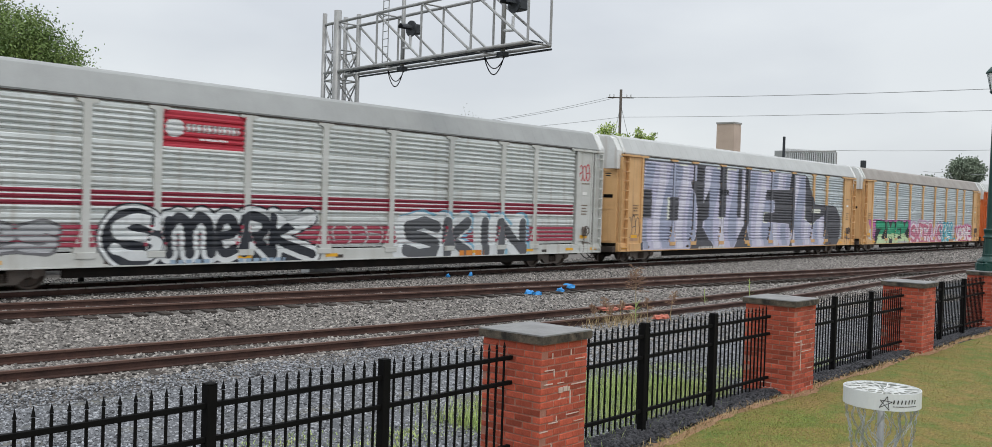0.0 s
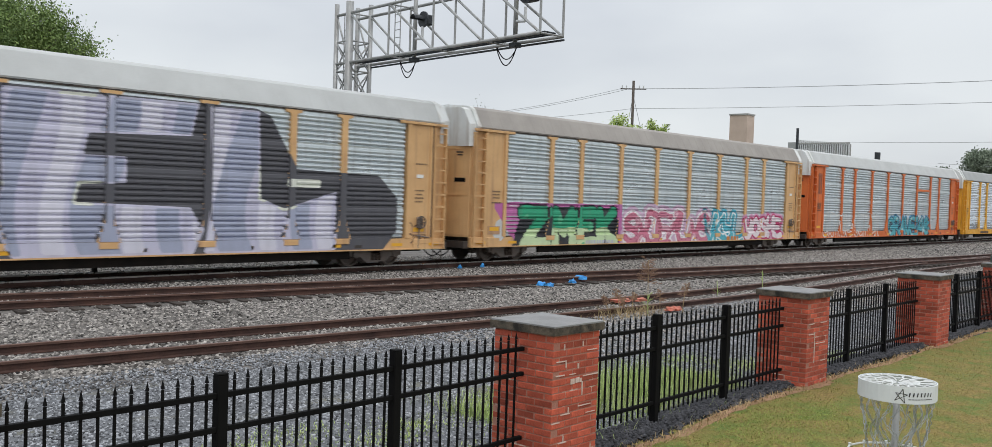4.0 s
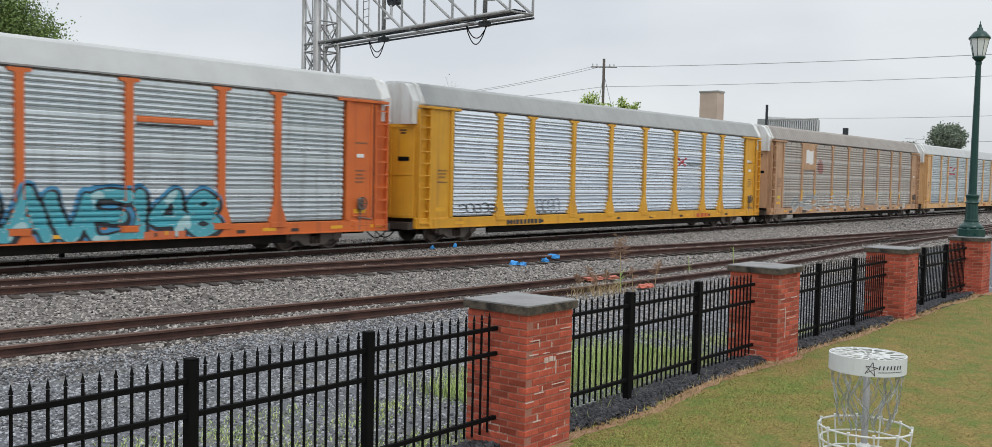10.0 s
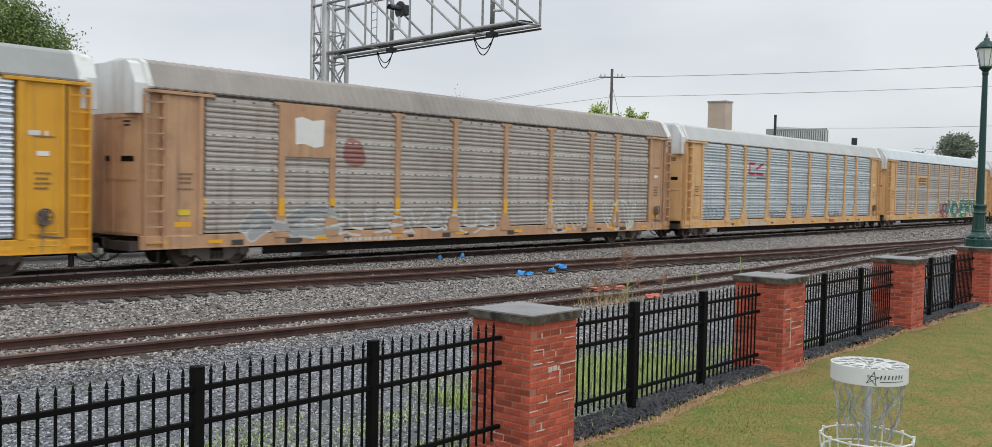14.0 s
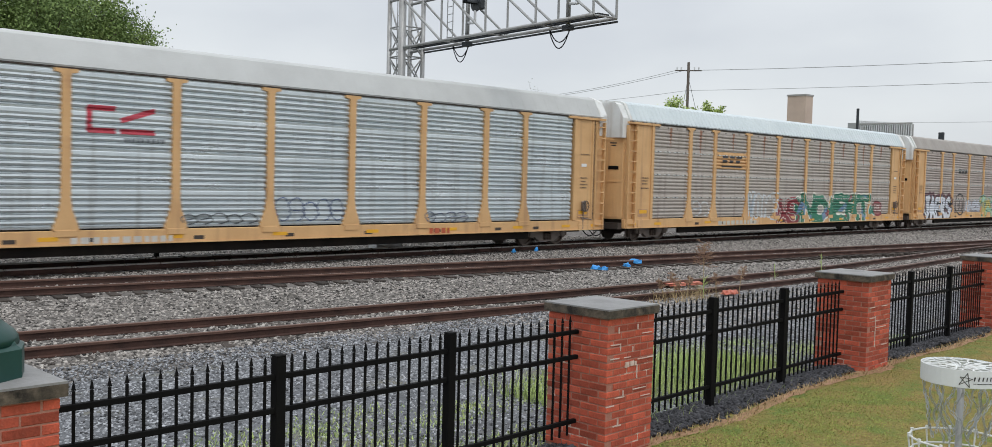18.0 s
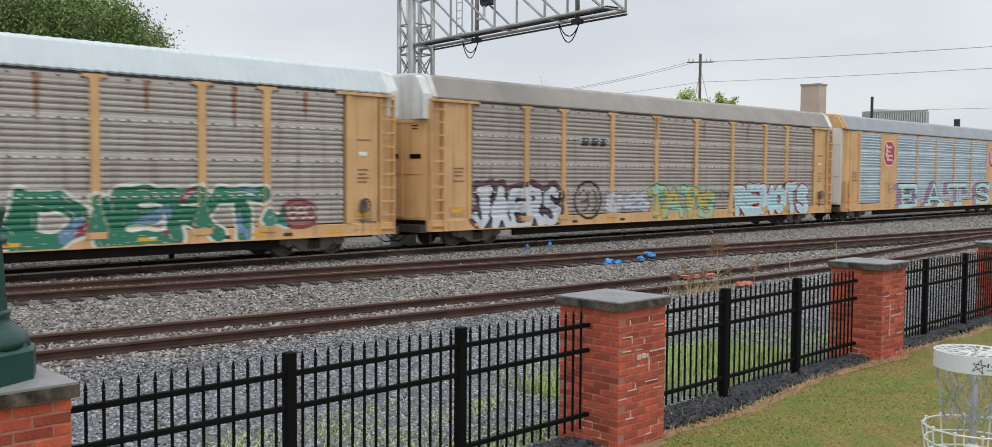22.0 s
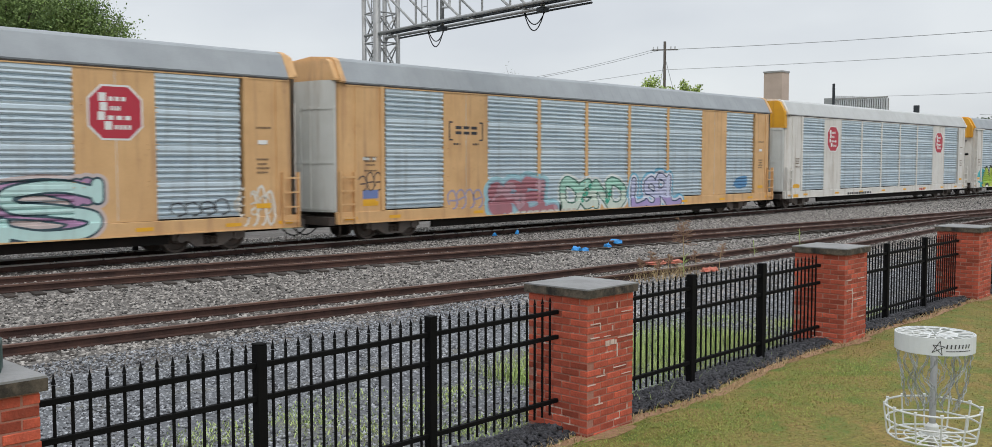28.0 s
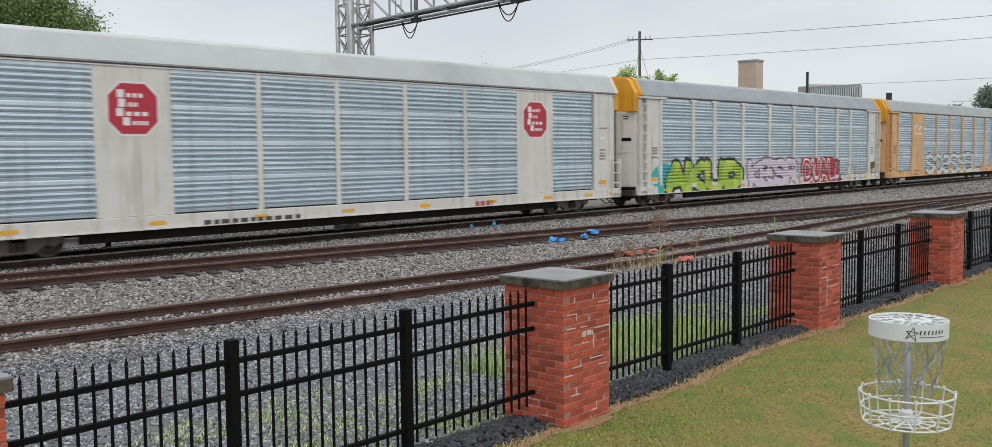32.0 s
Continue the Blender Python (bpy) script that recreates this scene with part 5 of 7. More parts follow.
    for p in POSTS:
        for q in range(4):
            for z_ in (PANEL_Z0 + 0.96 * q + 0.05, PANEL_Z0 + 0.96 * q + 0.88):
                for sg in (-1, 1):
                    if 1.5 < z_ < 4.7:
                        box(b_, p + sg * 0.122 - 0.018, p + sg * 0.122 + 0.018, -0.03, 0.01, z_ - 0.014, z_ + 0.014)
    tagged(part("post_bolts", b_, body, root), kind="stuff")
    # small stencils and plates on the end panels
    dark = tuple(0.35 * v for v in (0.5, 0.32, 0.18))
    for x_, z_, w_ in ((-0.75, 2.62, 0.45), (-0.75, 2.50, 0.4), (-0.72, 2.38, 0.35), (-0.78, 2.20, 0.5), (23.15, 3.45, 0.5), (23.15, 2.55, 0.4), (23.18, 2.42, 0.3), (23.15, 2.30, 0.42), (23.15, 2.18, 0.36)):
        bars(car, x_, x_ + w_, z_, z_ + 0.05, dark, 4, int(100 * z_) + i)
    for x_, z_ in ((-0.85, 1.18), (23.1, 1.18)):
        paint(car, shapes(rect(x_, x_ + 0.5, z_, z_ + 0.14)), None, 0.012, "yellow_plate", "", M["stripe"])
    paint(car, shapes(rect(23.2, 23.5, 3.0, 3.12)), None, 0.012, "white_plate", "", M["signwhite"])
    CARS.append(car)
    return car


def cut_rect(x0, x1, z0, z1, c=0.35):
    w, h = (x1 - x0) * c * 0.7, (z1 - z0) * c * 0.7
    return ((x0 + w, z0), (x1 - w, z0), (x1, z0 + h), (x1, z1 - h), (x1 - w, z1), (x0 + w, z1), (x0, z1 - h), (x0, z0 + h))


def octagon_sign(car, x0, x1, z0, z1):
    """A red eight-sided railway sign with a white rim and plain white bars."""
    def plate(pts, y, m, name, label=""):
        bm = shapes(pts)
        for v in bm.verts:
            v.co.x *= SX
            v.co.y = y
        return part(name, bm, m, car["root"], label)
    plate(cut_rect(x0, x1, z0, z1), -0.018, M["signwhite"], "sign_rim")
    plate(cut_rect(x0 + 0.05, x1 - 0.05, z0 + 0.05, z1 - 0.05), -0.022, M["red"], "sign_plate", "red eight-sided sign with white marks")
    h = (z1 - z0)
    w = (x1 - x0)
    for k_, (a, c) in enumerate(((0.20, 0.72), (0.22, 0.60), (0.18, 0.82), (0.30, 0.80))):
        z_ = z1 - h * (0.30 + 0.17 * k_)
        plate(rect(x0 + w * a, x0 + w * (a + 0.13), z_, z_ + h * 0.15), -0.026, M["signwhite"], "sign_mark")
        n_ = 3 + k_ % 2
        for q in range(n_):
            b0 = a + 0.18 + (c - a - 0.18) * q / n_
            plate(rect(x0 + w * b0, x0 + w * (b0 + (c - a - 0.18) / n_ * 0.68), z_ + 0.01, z_ + h * 0.085), -0.026, M["signwhite"], "sign_mark")


def sheet_patch(car, x0, x1, z0, z1, material, lift=0.004, name="painted_patch", label=""):
    return paint(car, shapes(rect(x0, x1, z0, z1)), None, lift, name, label, material)


DARK, INK, WHITE = (0.02, 0.022, 0.028), (0.03, 0.03, 0.04), (0.72, 0.74, 0.75)

# --- grey-white car with maroon stripes
c = autorack(0, "pale grey autorack car with maroon stripes and black-white graffiti", "greywhite", "galv_white", "roof_grey")
for a, e in PLAN_BAYS:
    for z0 in (2.16, 2.31, 2.46, 1.10, 1.24, 1.40, 1.56):
        sheet_patch(c, a + 0.1, e - 0.1, z0, z0 + 0.11, M["maroon"], 0.002, "maroon_stripe")
sheet_patch(c, 4.62, 7.13, 3.80, 4.80, M["red"], 0.004, "red_sign", "red sign with white plain marks")
sheet_patch(c, 4.62, 7.13, 3.74, 3.80, M["signwhite"], 0.005, "sign_border")
paint(c, shapes(blob(4.98, 4.32, 0.26, 0.26, 4, 14, 0.05)), WHITE, 0.009, "sign_emblem")
bars(c, 5.32, 6.98, 4.24, 4.46, WHITE, 8, 7, "sign_writing")
bars(c, 5.7, 6.6, 4.02, 4.08, WHITE, 9, 8, "sign_writing")
scrawl(c, 10.4, 12.4, 1.0, 2.0, (0.55, 0.56, 0.56), 3, 32, 0.05)
scrawl(c, 22.75 + 0.2, 22.75 + 0.9, 3.6, 4.3, (0.5, 0.06, 0.07), 3, 33, 0.05)
bars(c, 4.9, 6.2, 0.56, 0.72, (0.30, 0.42, 0.55), 5, 34)
bars(c, 7.0, 8.6, 0.56, 0.72, (0.30, 0.42, 0.55), 6, 35)
bars(c, 16.0, 17.3, 0.56, 0.80, (0.75, 0.26, 0.03), 3, 36)
PALE, NIGHT = (0.70, 0.73, 0.74), (0.018, 0.022, 0.032)
xs_, zs, X, Z = paint_grid(2.6, 5.2, 0.5, 2.5)
disc = np.sqrt(((X - 3.88) / 1.0) ** 2 + ((Z - 1.33) / 0.94) ** 2) - 1
coat(c, xs_, zs, disc, NIGHT, 0.003, "graffiti_outline")
coat(c, xs_, zs, disc + 0.05, PALE, 0.0055, "graffiti_ring")
coat(c, xs_, zs, disc + 0.155, NIGHT, 0.008, "graffiti_disc")
piece(c, "S", 3.22, 4.72, 0.72, 1.98, 0.30, [(0.0, PALE)], 301, 0.0, True, 0.0, lift=0.011, label="white swollen letter in a black disc")
paint(c, shapes(((4.2, 0.54), (9.9, 0.54), (9.7, 0.98), (4.6, 1.0))), NIGHT, 0.0025, "graffiti_shadow")
piece(c, "meR", 4.75, 8.15, 0.74, 2.02, 0.27, [(0.20, NIGHT), (0.145, PALE), (0.0, NIGHT)], 302, 0.05, True, 0.02, label="black letters with broad white and black outlines", widths=[1.45, 0.85, 1.05], swell=0.03)
piece(c, "K", 8.05, 9.7, 0.66, 2.05, 0.26, [(0.20, NIGHT), (0.145, PALE), (0.0, NIGHT)], 303, 0.0, True, 0.0, swell=0.03)
paint(c, shapes(((8.2, 2.1), (8.5, 1.75), (9.95, 2.1), (9.0, 1.55))), PALE, 0.014, "graffiti_highlight")
piece(c, "SKIN", 13.2, 19.7, 0.50, 2.02, 0.40, [(0.24, (0.24, 0.46, 0.60), -0.12, 0.0), (0.16, PALE, -0.26, 0.0), (0.0, (0.10, 0.105, 0.115))], 304, 0.0, False, 0.02, label="dark block letters with white and blue edges", widths=[1.3, 1.0, 0.85, 1.1], swell=0.02, clouds=(((0.11, 0.115, 0.13), 0.35),))
piece(c, "SeS", -0.9, 1.9, 0.95, 1.75, 0.2, [(0.08, (0.16, 0.16, 0.17)), (0.0, (0.42, 0.43, 0.45))], 305, 0.2, label="grey interlocked graffiti")

# --- tan car covered in lavender letters
c = autorack(1, "tan autorack car with its whole side painted in huge lavender letters", "tan", "galv", "roof_white")
LAV, LAV2, CHAR, BRIGHT, CREAM = (0.56, 0.55, 0.69), (0.37, 0.40, 0.53), (0.085, 0.085, 0.10), (0.68, 0.67, 0.77), (0.72, 0.74, 0.66)
DUEL = (((0.15, 4.7), (4.7, 4.7), (4.75, 3.95), (4.15, 3.9), (4.9, 2.6), (4.9, 1.5), (4.2, 0.62), (0.1, 0.62), (0.1, 2.1), (0.8, 2.1), (0.8, 3.4), (0.1, 3.4)),
        ((5.5, 4.72), (7.0, 4.72), (7.0, 2.2), (7.7, 2.2), (7.7, 4.72), (9.7, 4.72), (9.7, 1.8), (8.6, 0.62), (6.6, 0.62), (5.4, 1.7)),
        ((10.1, 4.72), (15.2, 4.75), (15.0, 3.85), (12.2, 3.75), (12.1, 3.2), (13.2, 3.2), (13.2, 2.5), (12.0, 2.45), (11.9, 2.0), (15.0, 1.9), (15.4, 1.3), (15.1, 0.62), (10.4, 0.62), (9.9, 1.6), (10.2, 2.3)),
        ((15.5, 4.72), (17.1, 4.72), (17.2, 2.2), (18.0, 1.9), (19.9, 2.45), (19.9, 0.62), (15.4, 0.62), (15.6, 2.2)))


def inside_field(X, Z, outline):
    """Signed distance to a closed outline, below zero inside."""
    ring = list(outline) + [outline[0]]
    odd = np.zeros(X.shape, bool)
    for (ax, az), (bx, bz) in zip(ring, ring[1:]):
        cross = (az > Z) != (bz > Z)
        odd ^= cross & (X < (bx - ax) * (Z - az) / ((bz - az) or 1e-9) + ax)
    d = line_distance(X, Z, [ring])
    return np.where(odd, -d, d)


paint(c, shapes(rect(-0.05, 17.0, 0.62, 4.78), ((17.0, 4.78), (17.5, 4.6), (18.4, 3.1), (21.6, 3.0), (22.4, 2.3), (22.4, 1.2), (21.8, 0.62), (17.0, 0.62))), CHAR, 0.003, "graffiti_shadow", "charcoal shadow of the letters")
xs_, zs, X, Z = paint_grid(-0.2, 20.3, 0.6, 4.8, 0.08)
word_ = np.minimum.reduce([inside_field(X, Z, o) for o in DUEL])
coat(c, xs_, zs, word_, LAV, 0.006, "graffiti_letters", "huge lavender block letters")
coat(c, xs_, zs, np.maximum(word_ + 0.05, 0.3 * (0.25 - np.sin(3.1 * X + 1.2 * np.sin(0.9 * Z) + 0.7 * np.sin(1.3 * X)))), LAV2, 0.009, "graffiti_shade")
coat(c, xs_, zs, np.maximum(word_ + 0.06, 0.3 * (0.62 - np.sin(3.1 * X + 3.4 + 0.8 * np.sin(1.1 * Z)))), BRIGHT, 0.011, "graffiti_light")
coat(c, xs_, zs, np.maximum(np.maximum(np.abs(word_ + 0.04) - 0.04, 0.3 * (0.45 - ripple(X, Z, 47, 0.6))), -1.0), CREAM, 0.013, "graffiti_edge")
coat(c, xs_, zs, inside_field(X, Z, rect(2.3, 3.1, 2.0, 3.1)), CHAR, 0.015, "graffiti_shadow")
coat(c, xs_, zs, np.minimum(inside_field(X, Z, rect(2.12, 2.32, 2.0, 3.1)), inside_field(X, Z, rect(18.1, 19.3, 2.55, 2.8))), CREAM, 0.016, "graffiti_edge")
coat(c, xs_, zs, np.minimum(inside_field(X, Z, ((5.0, 2.3), (6.0, 3.6), (6.0, 2.2), (5.3, 1.9))), inside_field(X, Z, ((8.9, 2.2), (9.3, 2.2), (9.3, 4.72), (8.9, 4.72)))), CHAR, 0.017, "graffiti_shadow")
bars(c, 7.1, 8.0, 3.35, 3.6, INK, 3, 41)
bars(c, 5.0, 7.6, 0.58, 0.72, (0.62, 0.62, 0.6), 9, 42)
scrawl(c, -1.1, -0.2, 1.2, 2.4, (0.10, 0.09, 0.08), 3, 43, 0.035)
scrawl(c, 22.75 + 0.1, 22.75 + 0.9, 0.8, 1.6, (0.16, 0.08, 0.05), 3, 44, 0.04)

# --- tan car with green, pink and blue pieces
c = autorack(2, "tan autorack car with green, pink and blue graffiti low down", "tan", "galv", "roof_tan")
bars(c, 4.9, 6.9, 0.58, 0.76, (0.5, 0.52, 0.58), 9, 51)
bars(c, 16.4, 17.6, 0.56, 0.80, (0.62, 0.20, 0.03), 3, 54)
xs_, zs, X, Z = paint_grid(-0.6, 8.7, 0.5, 2.6)
ground_ = np.maximum(np.maximum(0.75 - Z + 1.1 * (X - 0.55) * -1.0, Z - 2.26 - 0.04 * ripple(X, Z, 50)), X - 7.45 - 0.1 * ripple(X, Z, 49))
coat(c, xs_, zs, np.minimum(ground_, np.maximum(Z - 1.65 + 0.5 * np.abs(X - 7.5), np.abs(X - 7.9) - 0.7)), (0.52, 0.14, 0.38), 0.0025, "graffiti_halo")
coat(c, xs_, zs, np.maximum(np.maximum(1.05 - X - 0.45 * (Z - 2.1) * -1.0, Z - 2.12 - 0.02 * ripple(X, Z, 51)), X - 7.12), DARK, 0.004, "graffiti_shadow")
piece(c, "ZMEK", 0.75, 7.1, 0.42, 2.14, 0.50, [(0.07, DARK), (0.0, (0.02, 0.34, 0.18))], 306, 0.02, False, 0.02, label="green and mint block letters on black", low=((0.56, 0.70, 0.42), 1.26), widths=[1.25, 1.05, 0.9, 0.95], swell=0.03, clouds=(((0.10, 0.46, 0.26), 0.72),), rims=((0.03, 0.02, (0.01, 0.05, 0.03)),))
PINK = (0.60, 0.20, 0.29)
piece(c, "S~DE>L~S", 7.75, 14.6, 0.50, 1.98, 0.30, [(0.26, (0.60, 0.42, 0.56)), (0.11, (0.80, 0.77, 0.79)), (0.0, PINK)], 307, 0.55, True, 0.10, 0.12, label="pink and white interlocked graffiti", clouds=(((0.72, 0.42, 0.50), 0.3),), rims=((0.075, 0.028, (0.30, 0.05, 0.12)), (-0.055, 0.02, (0.34, 0.06, 0.14))))
piece(c, "VKYL", 14.35, 17.95, 0.45, 1.88, 0.26, [(0.24, (0.05, 0.36, 0.48)), (0.08, (0.76, 0.80, 0.80)), (0.0, (0.10, 0.46, 0.56))], 308, 0.35, True, 0.08, label="turquoise graffiti with white edges", rims=((0.07, 0.025, (0.03, 0.20, 0.30)),))
piece(c, "YOSHE", 18.25, 22.35, 0.66, 1.80, 0.30, [(0.20, (0.62, 0.30, 0.46)), (0.09, (0.46, 0.03, 0.13)), (0.0, (0.78, 0.70, 0.73))], 309, 0.18, True, 0.07, label="puffy white graffiti word with red outlines", rims=((0.05, 0.02, (0.60, 0.28, 0.40)),))
paint(c, shapes(blob(0.3, 1.7, 0.5, 0.5, 55, 18, 0.1), blob(-0.3, 1.2, 0.3, 0.4, 56, 18, 0.1)), (0.60, 0.62, 0.62), 0.002, "graffiti_halo")

# --- orange car
c = autorack(3, "orange-framed autorack car with silver sheets and a turquoise graffiti word", "orange", "galv", "roof_white")
sheet_patch(c, 15.7, 18.0, 3.74, 3.90, M["orange"], 0.02, "name_board", "orange name board")
sheet_patch(c, 15.7, 17.6, 3.64, 3.70, M["ink"], 0.02, "name_underline", "dark line below the name board")
bars(c, -0.8, -0.3, 3.2, 4.4, (0.28, 0.09, 0.05), 1, 67)
for q in range(4):
    bars(c, -0.85, -0.35, 2.2 + 0.12 * q, 2.25 + 0.12 * q, (0.2, 0.06, 0.03), 4, 68 + q)
hollow(c, "cunnu", 0.0, 3.3, 0.58, 2.02, 0.26, 0.075, (0.72, 0.72, 0.70), 311, 0.25, wear=-0.75, label="thin white outline tag")
hollow(c, "e", 3.2, 4.4, 0.58, 1.7, 0.24, 0.075, (0.74, 0.74, 0.72), 312, 0.1)
hollow(c, "cunncn", 4.6, 8.6, 0.58, 2.1, 0.28, 0.075, (0.72, 0.72, 0.70), 313, 0.2, wear=-0.75)
piece(c, "GRAVE148", 10.3, 18.2, 0.60, 1.92, 0.30, [(0.13, (0.05, 0.26, 0.46)), (0.075, DARK, 0.05, -0.05), (0.0, (0.08, 0.40, 0.48))], 314, 0.16, True, 0.06, label="turquoise graffiti word with black outline", clouds=(((0.42, 0.62, 0.64), 0.55),), rims=((0.045, 0.02, (0.55, 0.68, 0.68)),))
bars(c, 15.9, 17.2, 0.58, 0.80, (0.62, 0.16, 0.06), 3, 69)

# --- yellow car
c = autorack(4, "bright yellow autorack car with shining silver sheets", "yellow", "galv_bright", "roof_grey")
paint(c, shapes(*(stroke([(15.75, 3.55), (16.55, 3.15)], 0.09) + stroke([(15.75, 3.15), (16.55, 3.55)], 0.09))), (0.50, 0.05, 0.06), 0.006, "graffiti_tag", "small red cross mark")
bars(c, 16.7, 18.0, 3.22, 3.34, (0.30, 0.34, 0.36), 9, 71)
scrawl(c, 0.4, 2.4, 1.1, 1.5, (0.06, 0.07, 0.08), 5, 72, 0.04)
scrawl(c, 4.9, 6.4, 1.05, 1.7, (0.10, 0.11, 0.13), 4, 73, 0.03)
bars(c, 17.6, 18.9, 0.56, 0.80, (0.62, 0.10, 0.03), 3, 74)
bars(c, 3.0, 5.2, 0.62, 0.80, (0.05, 0.05, 0.05), 9, 75)
bars(c, 23.0, 23.5, 3.5, 3.62, (0.7, 0.7, 0.68), 1, 76)

# --- dusty tan car with a white patch
c = autorack(5, "grimy tan autorack car with brown dusted sheets and a white patch", "tan_dirty", "galv_brown", "roof_tan")
part("sign_board", boxes((POSTS[0], POSTS[1], -0.055, 0.02, 3.25, 4.86)), M["tan_dirty"], c["root"])
bm = shapes(((3.05, 4.42), (3.3, 4.48), (3.7, 4.38), (4.15, 4.44), (4.12, 3.62), (3.8, 3.55), (3.4, 3.66), (3.08, 3.62)))
for v in bm.verts:
    v.co.x *= SX
    v.co.y = -0.06
part("white_patch", bm, M["signwhite"], c["root"], "white painted-over patch")
paint(c, shapes(blob(5.4, 3.45, 0.45, 0.45, 81, 18, 0.08)), (0.36, 0.17, 0.15), 0.003, "faded_mark")
bars(c, 5.0, 7.2, 0.58, 0.72, (0.6, 0.6, 0.58), 9, 85)
for p in (0.0,) + PLAN_POSTS:
    paint(c, shapes(rect(p - 0.10, p + 0.10, 1.45, 2.0)), None, 0.003, "yellow_band", "", M["stripe"])
bars(c, -0.75, -0.25, 1.50, 1.66, (0.75, 0.55, 0.04), 1, 86)
FADED = (0.60, 0.62, 0.61)
piece(c, "~c", 1.6, 4.6, 0.8, 1.75, 0.24, [(0.07, (0.52, 0.53, 0.51)), (0.0, (0.36, 0.37, 0.37))], 315, 0.5, label="faded white graffiti")
hollow(c, "SeUSEVenUS", 3.4, 12.2, 0.85, 1.62, 0.22, 0.085, FADED, 316, 0.3, wear=-0.5)
hollow(c, "nEnu", 15.2, 17.8, 0.75, 1.75, 0.2, 0.085, (0.55, 0.56, 0.53), 317, 0.5, wear=-0.6)
hollow(c, "VInV", 19.4, 21.6, 0.65, 1.9, 0.2, 0.10, (0.60, 0.63, 0.57), 318, 0.6, wear=-0.6)
for q, (a, e) in enumerate(((0.9, 1.3), (2.75, 3.3), (9.4, 9.8), (12.9, 13.3), (17.6, 18.0), (20.4, 20.8))):
    paint(c, shapes(rect(a, e, 0.62, 0.78)), (0.05, 0.045, 0.04), 0.008, "tie_down_slot")

# --- tan car with silver sheets and red mark
c = autorack(6, "tan autorack car with pale silver sheets and a red painted mark", "tan", "galv", "roof_white")
red_mark = stroke([(5.65, 3.42), (5.05, 3.42), (5.05, 3.98), (5.65, 3.98)], 0.13) + stroke([(5.85, 3.42), (6.65, 3.42)], 0.13) + stroke([(5.85, 3.70), (6.65, 3.98)], 0.13)
paint(c, shapes(*red_mark), (0.50, 0.05, 0.08), 0.006, "painted_mark", "red railway mark")
bars(c, 5.9, 7.0, 3.16, 3.26, (0.2, 0.22, 0.24), 8, 91)
scrawl(c, 0.3, 2.4, 1.1, 1.7, (0.13, 0.20, 0.34), 5, 92, 0.03)
scrawl(c, 10.2, 12.5, 1.1, 1.8, (0.10, 0.14, 0.26), 5, 93, 0.03)
scrawl(c, 7.4, 9.6, 1.05, 1.35, (0.08, 0.09, 0.10), 5, 94, 0.03)
scrawl(c, 15.6, 17.5, 1.0, 1.35, (0.10, 0.12, 0.18), 4, 95, 0.03)
bars(c, 4.6, 7.2, 0.62, 0.78, (0.60, 0.58, 0.54), 9, 96)
bars(c, 15.8, 16.7, 0.60, 0.80, (0.5, 0.10, 0.04), 3, 97)

# --- brown-sheeted tan car with a dark-lettered board
c = autorack(7, "tan autorack car with rust-brown sheets and green graffiti", "tan", "galv_brown", "roof_pale")
sheet_patch(c, 4.6, 7.15, 3.15, 3.92, M["tan"], 0.006, "name_board", "tan name board with dark plain marks")
for q, (a, e) in enumerate(((5.15, 5.6), (5.72, 6.15), (6.25, 6.75))):
    paint(c, shapes(rect(a, e, 3.66, 3.78), rect(a, e - 0.12 * (q + 1) / 2, 3.44, 3.57)), INK, 0.012, "board_mark")
sheet_patch(c, 5.1, 6.8, 3.24, 3.31, M["ink"], 0.012, "board_bar")
scrawl(c, 20.8, 21.7, 1.15, 1.55, (0.66, 0.6, 0.56), 3, 110, 0.05)
scrawl(c, 2.9, 4.2, 1.05, 1.75, (0.62, 0.64, 0.64), 2, 106, 0.07)
bars(c, 4.9, 8.3, 0.60, 0.80, (0.58, 0.56, 0.50), 9, 105)
for q, p in enumerate((1.2, 3.4, 6.0, 8.7, 11.3, 14.2, 16.8, 19.2, 21.4)):
    paint(c, shapes(((p - 0.10, 4.8), (p - 0.02, 4.0 - 0.35 * (q % 2)), (p + 0.02, 4.0 - 0.35 * (q % 2)), (p + 0.09, 4.8))), None, 0.002, "rust_run", "", M["rustrun"])
hollow(c, "VnHE", 7.3, 10.1, 0.90, 2.05, 0.34, 0.075, (0.62, 0.66, 0.68), 319, 0.1, False, label="pale outline tag")
piece(c, "V", 7.3, 8.1, 0.95, 2.0, 0.2, [(0.0, (0.42, 0.49, 0.55))], 320, 0.0, False)
piece(c, "iNDiERT", 11.7, 20.1, 0.50, 2.02, 0.44, [(0.085, (0.72, 0.72, 0.64)), (0.0, (0.03, 0.20, 0.12))], 321, 0.20, False, 0.10, -0.05, label="dark green graffiti word with cream outlines", clouds=(((0.16, 0.27, 0.42), 0.42), ((0.28, 0.05, 0.07), 0.80)), rims=((0.12, 0.022, (0.70, 0.70, 0.62)),), swell=0.08)
piece(c, "~S", 10.2, 12.1, 0.55, 1.85, 0.20, [(0.14, (0.27, 0.05, 0.06)), (0.04, (0.66, 0.62, 0.56)), (0.0, (0.24, 0.035, 0.045))], 322, 0.5, lift=0.001)
piece(c, "e", 20.7, 21.7, 0.95, 1.6, 0.22, [(0.12, (0.27, 0.05, 0.06)), (0.0, (0.34, 0.16, 0.15))], 324, label="faded red round tag")
piece(c, "~", 20.0, 20.8, 0.9, 1.55, 0.16, [(0.07, (0.74, 0.73, 0.68)), (0.0, (0.05, 0.26, 0.18))], 323)

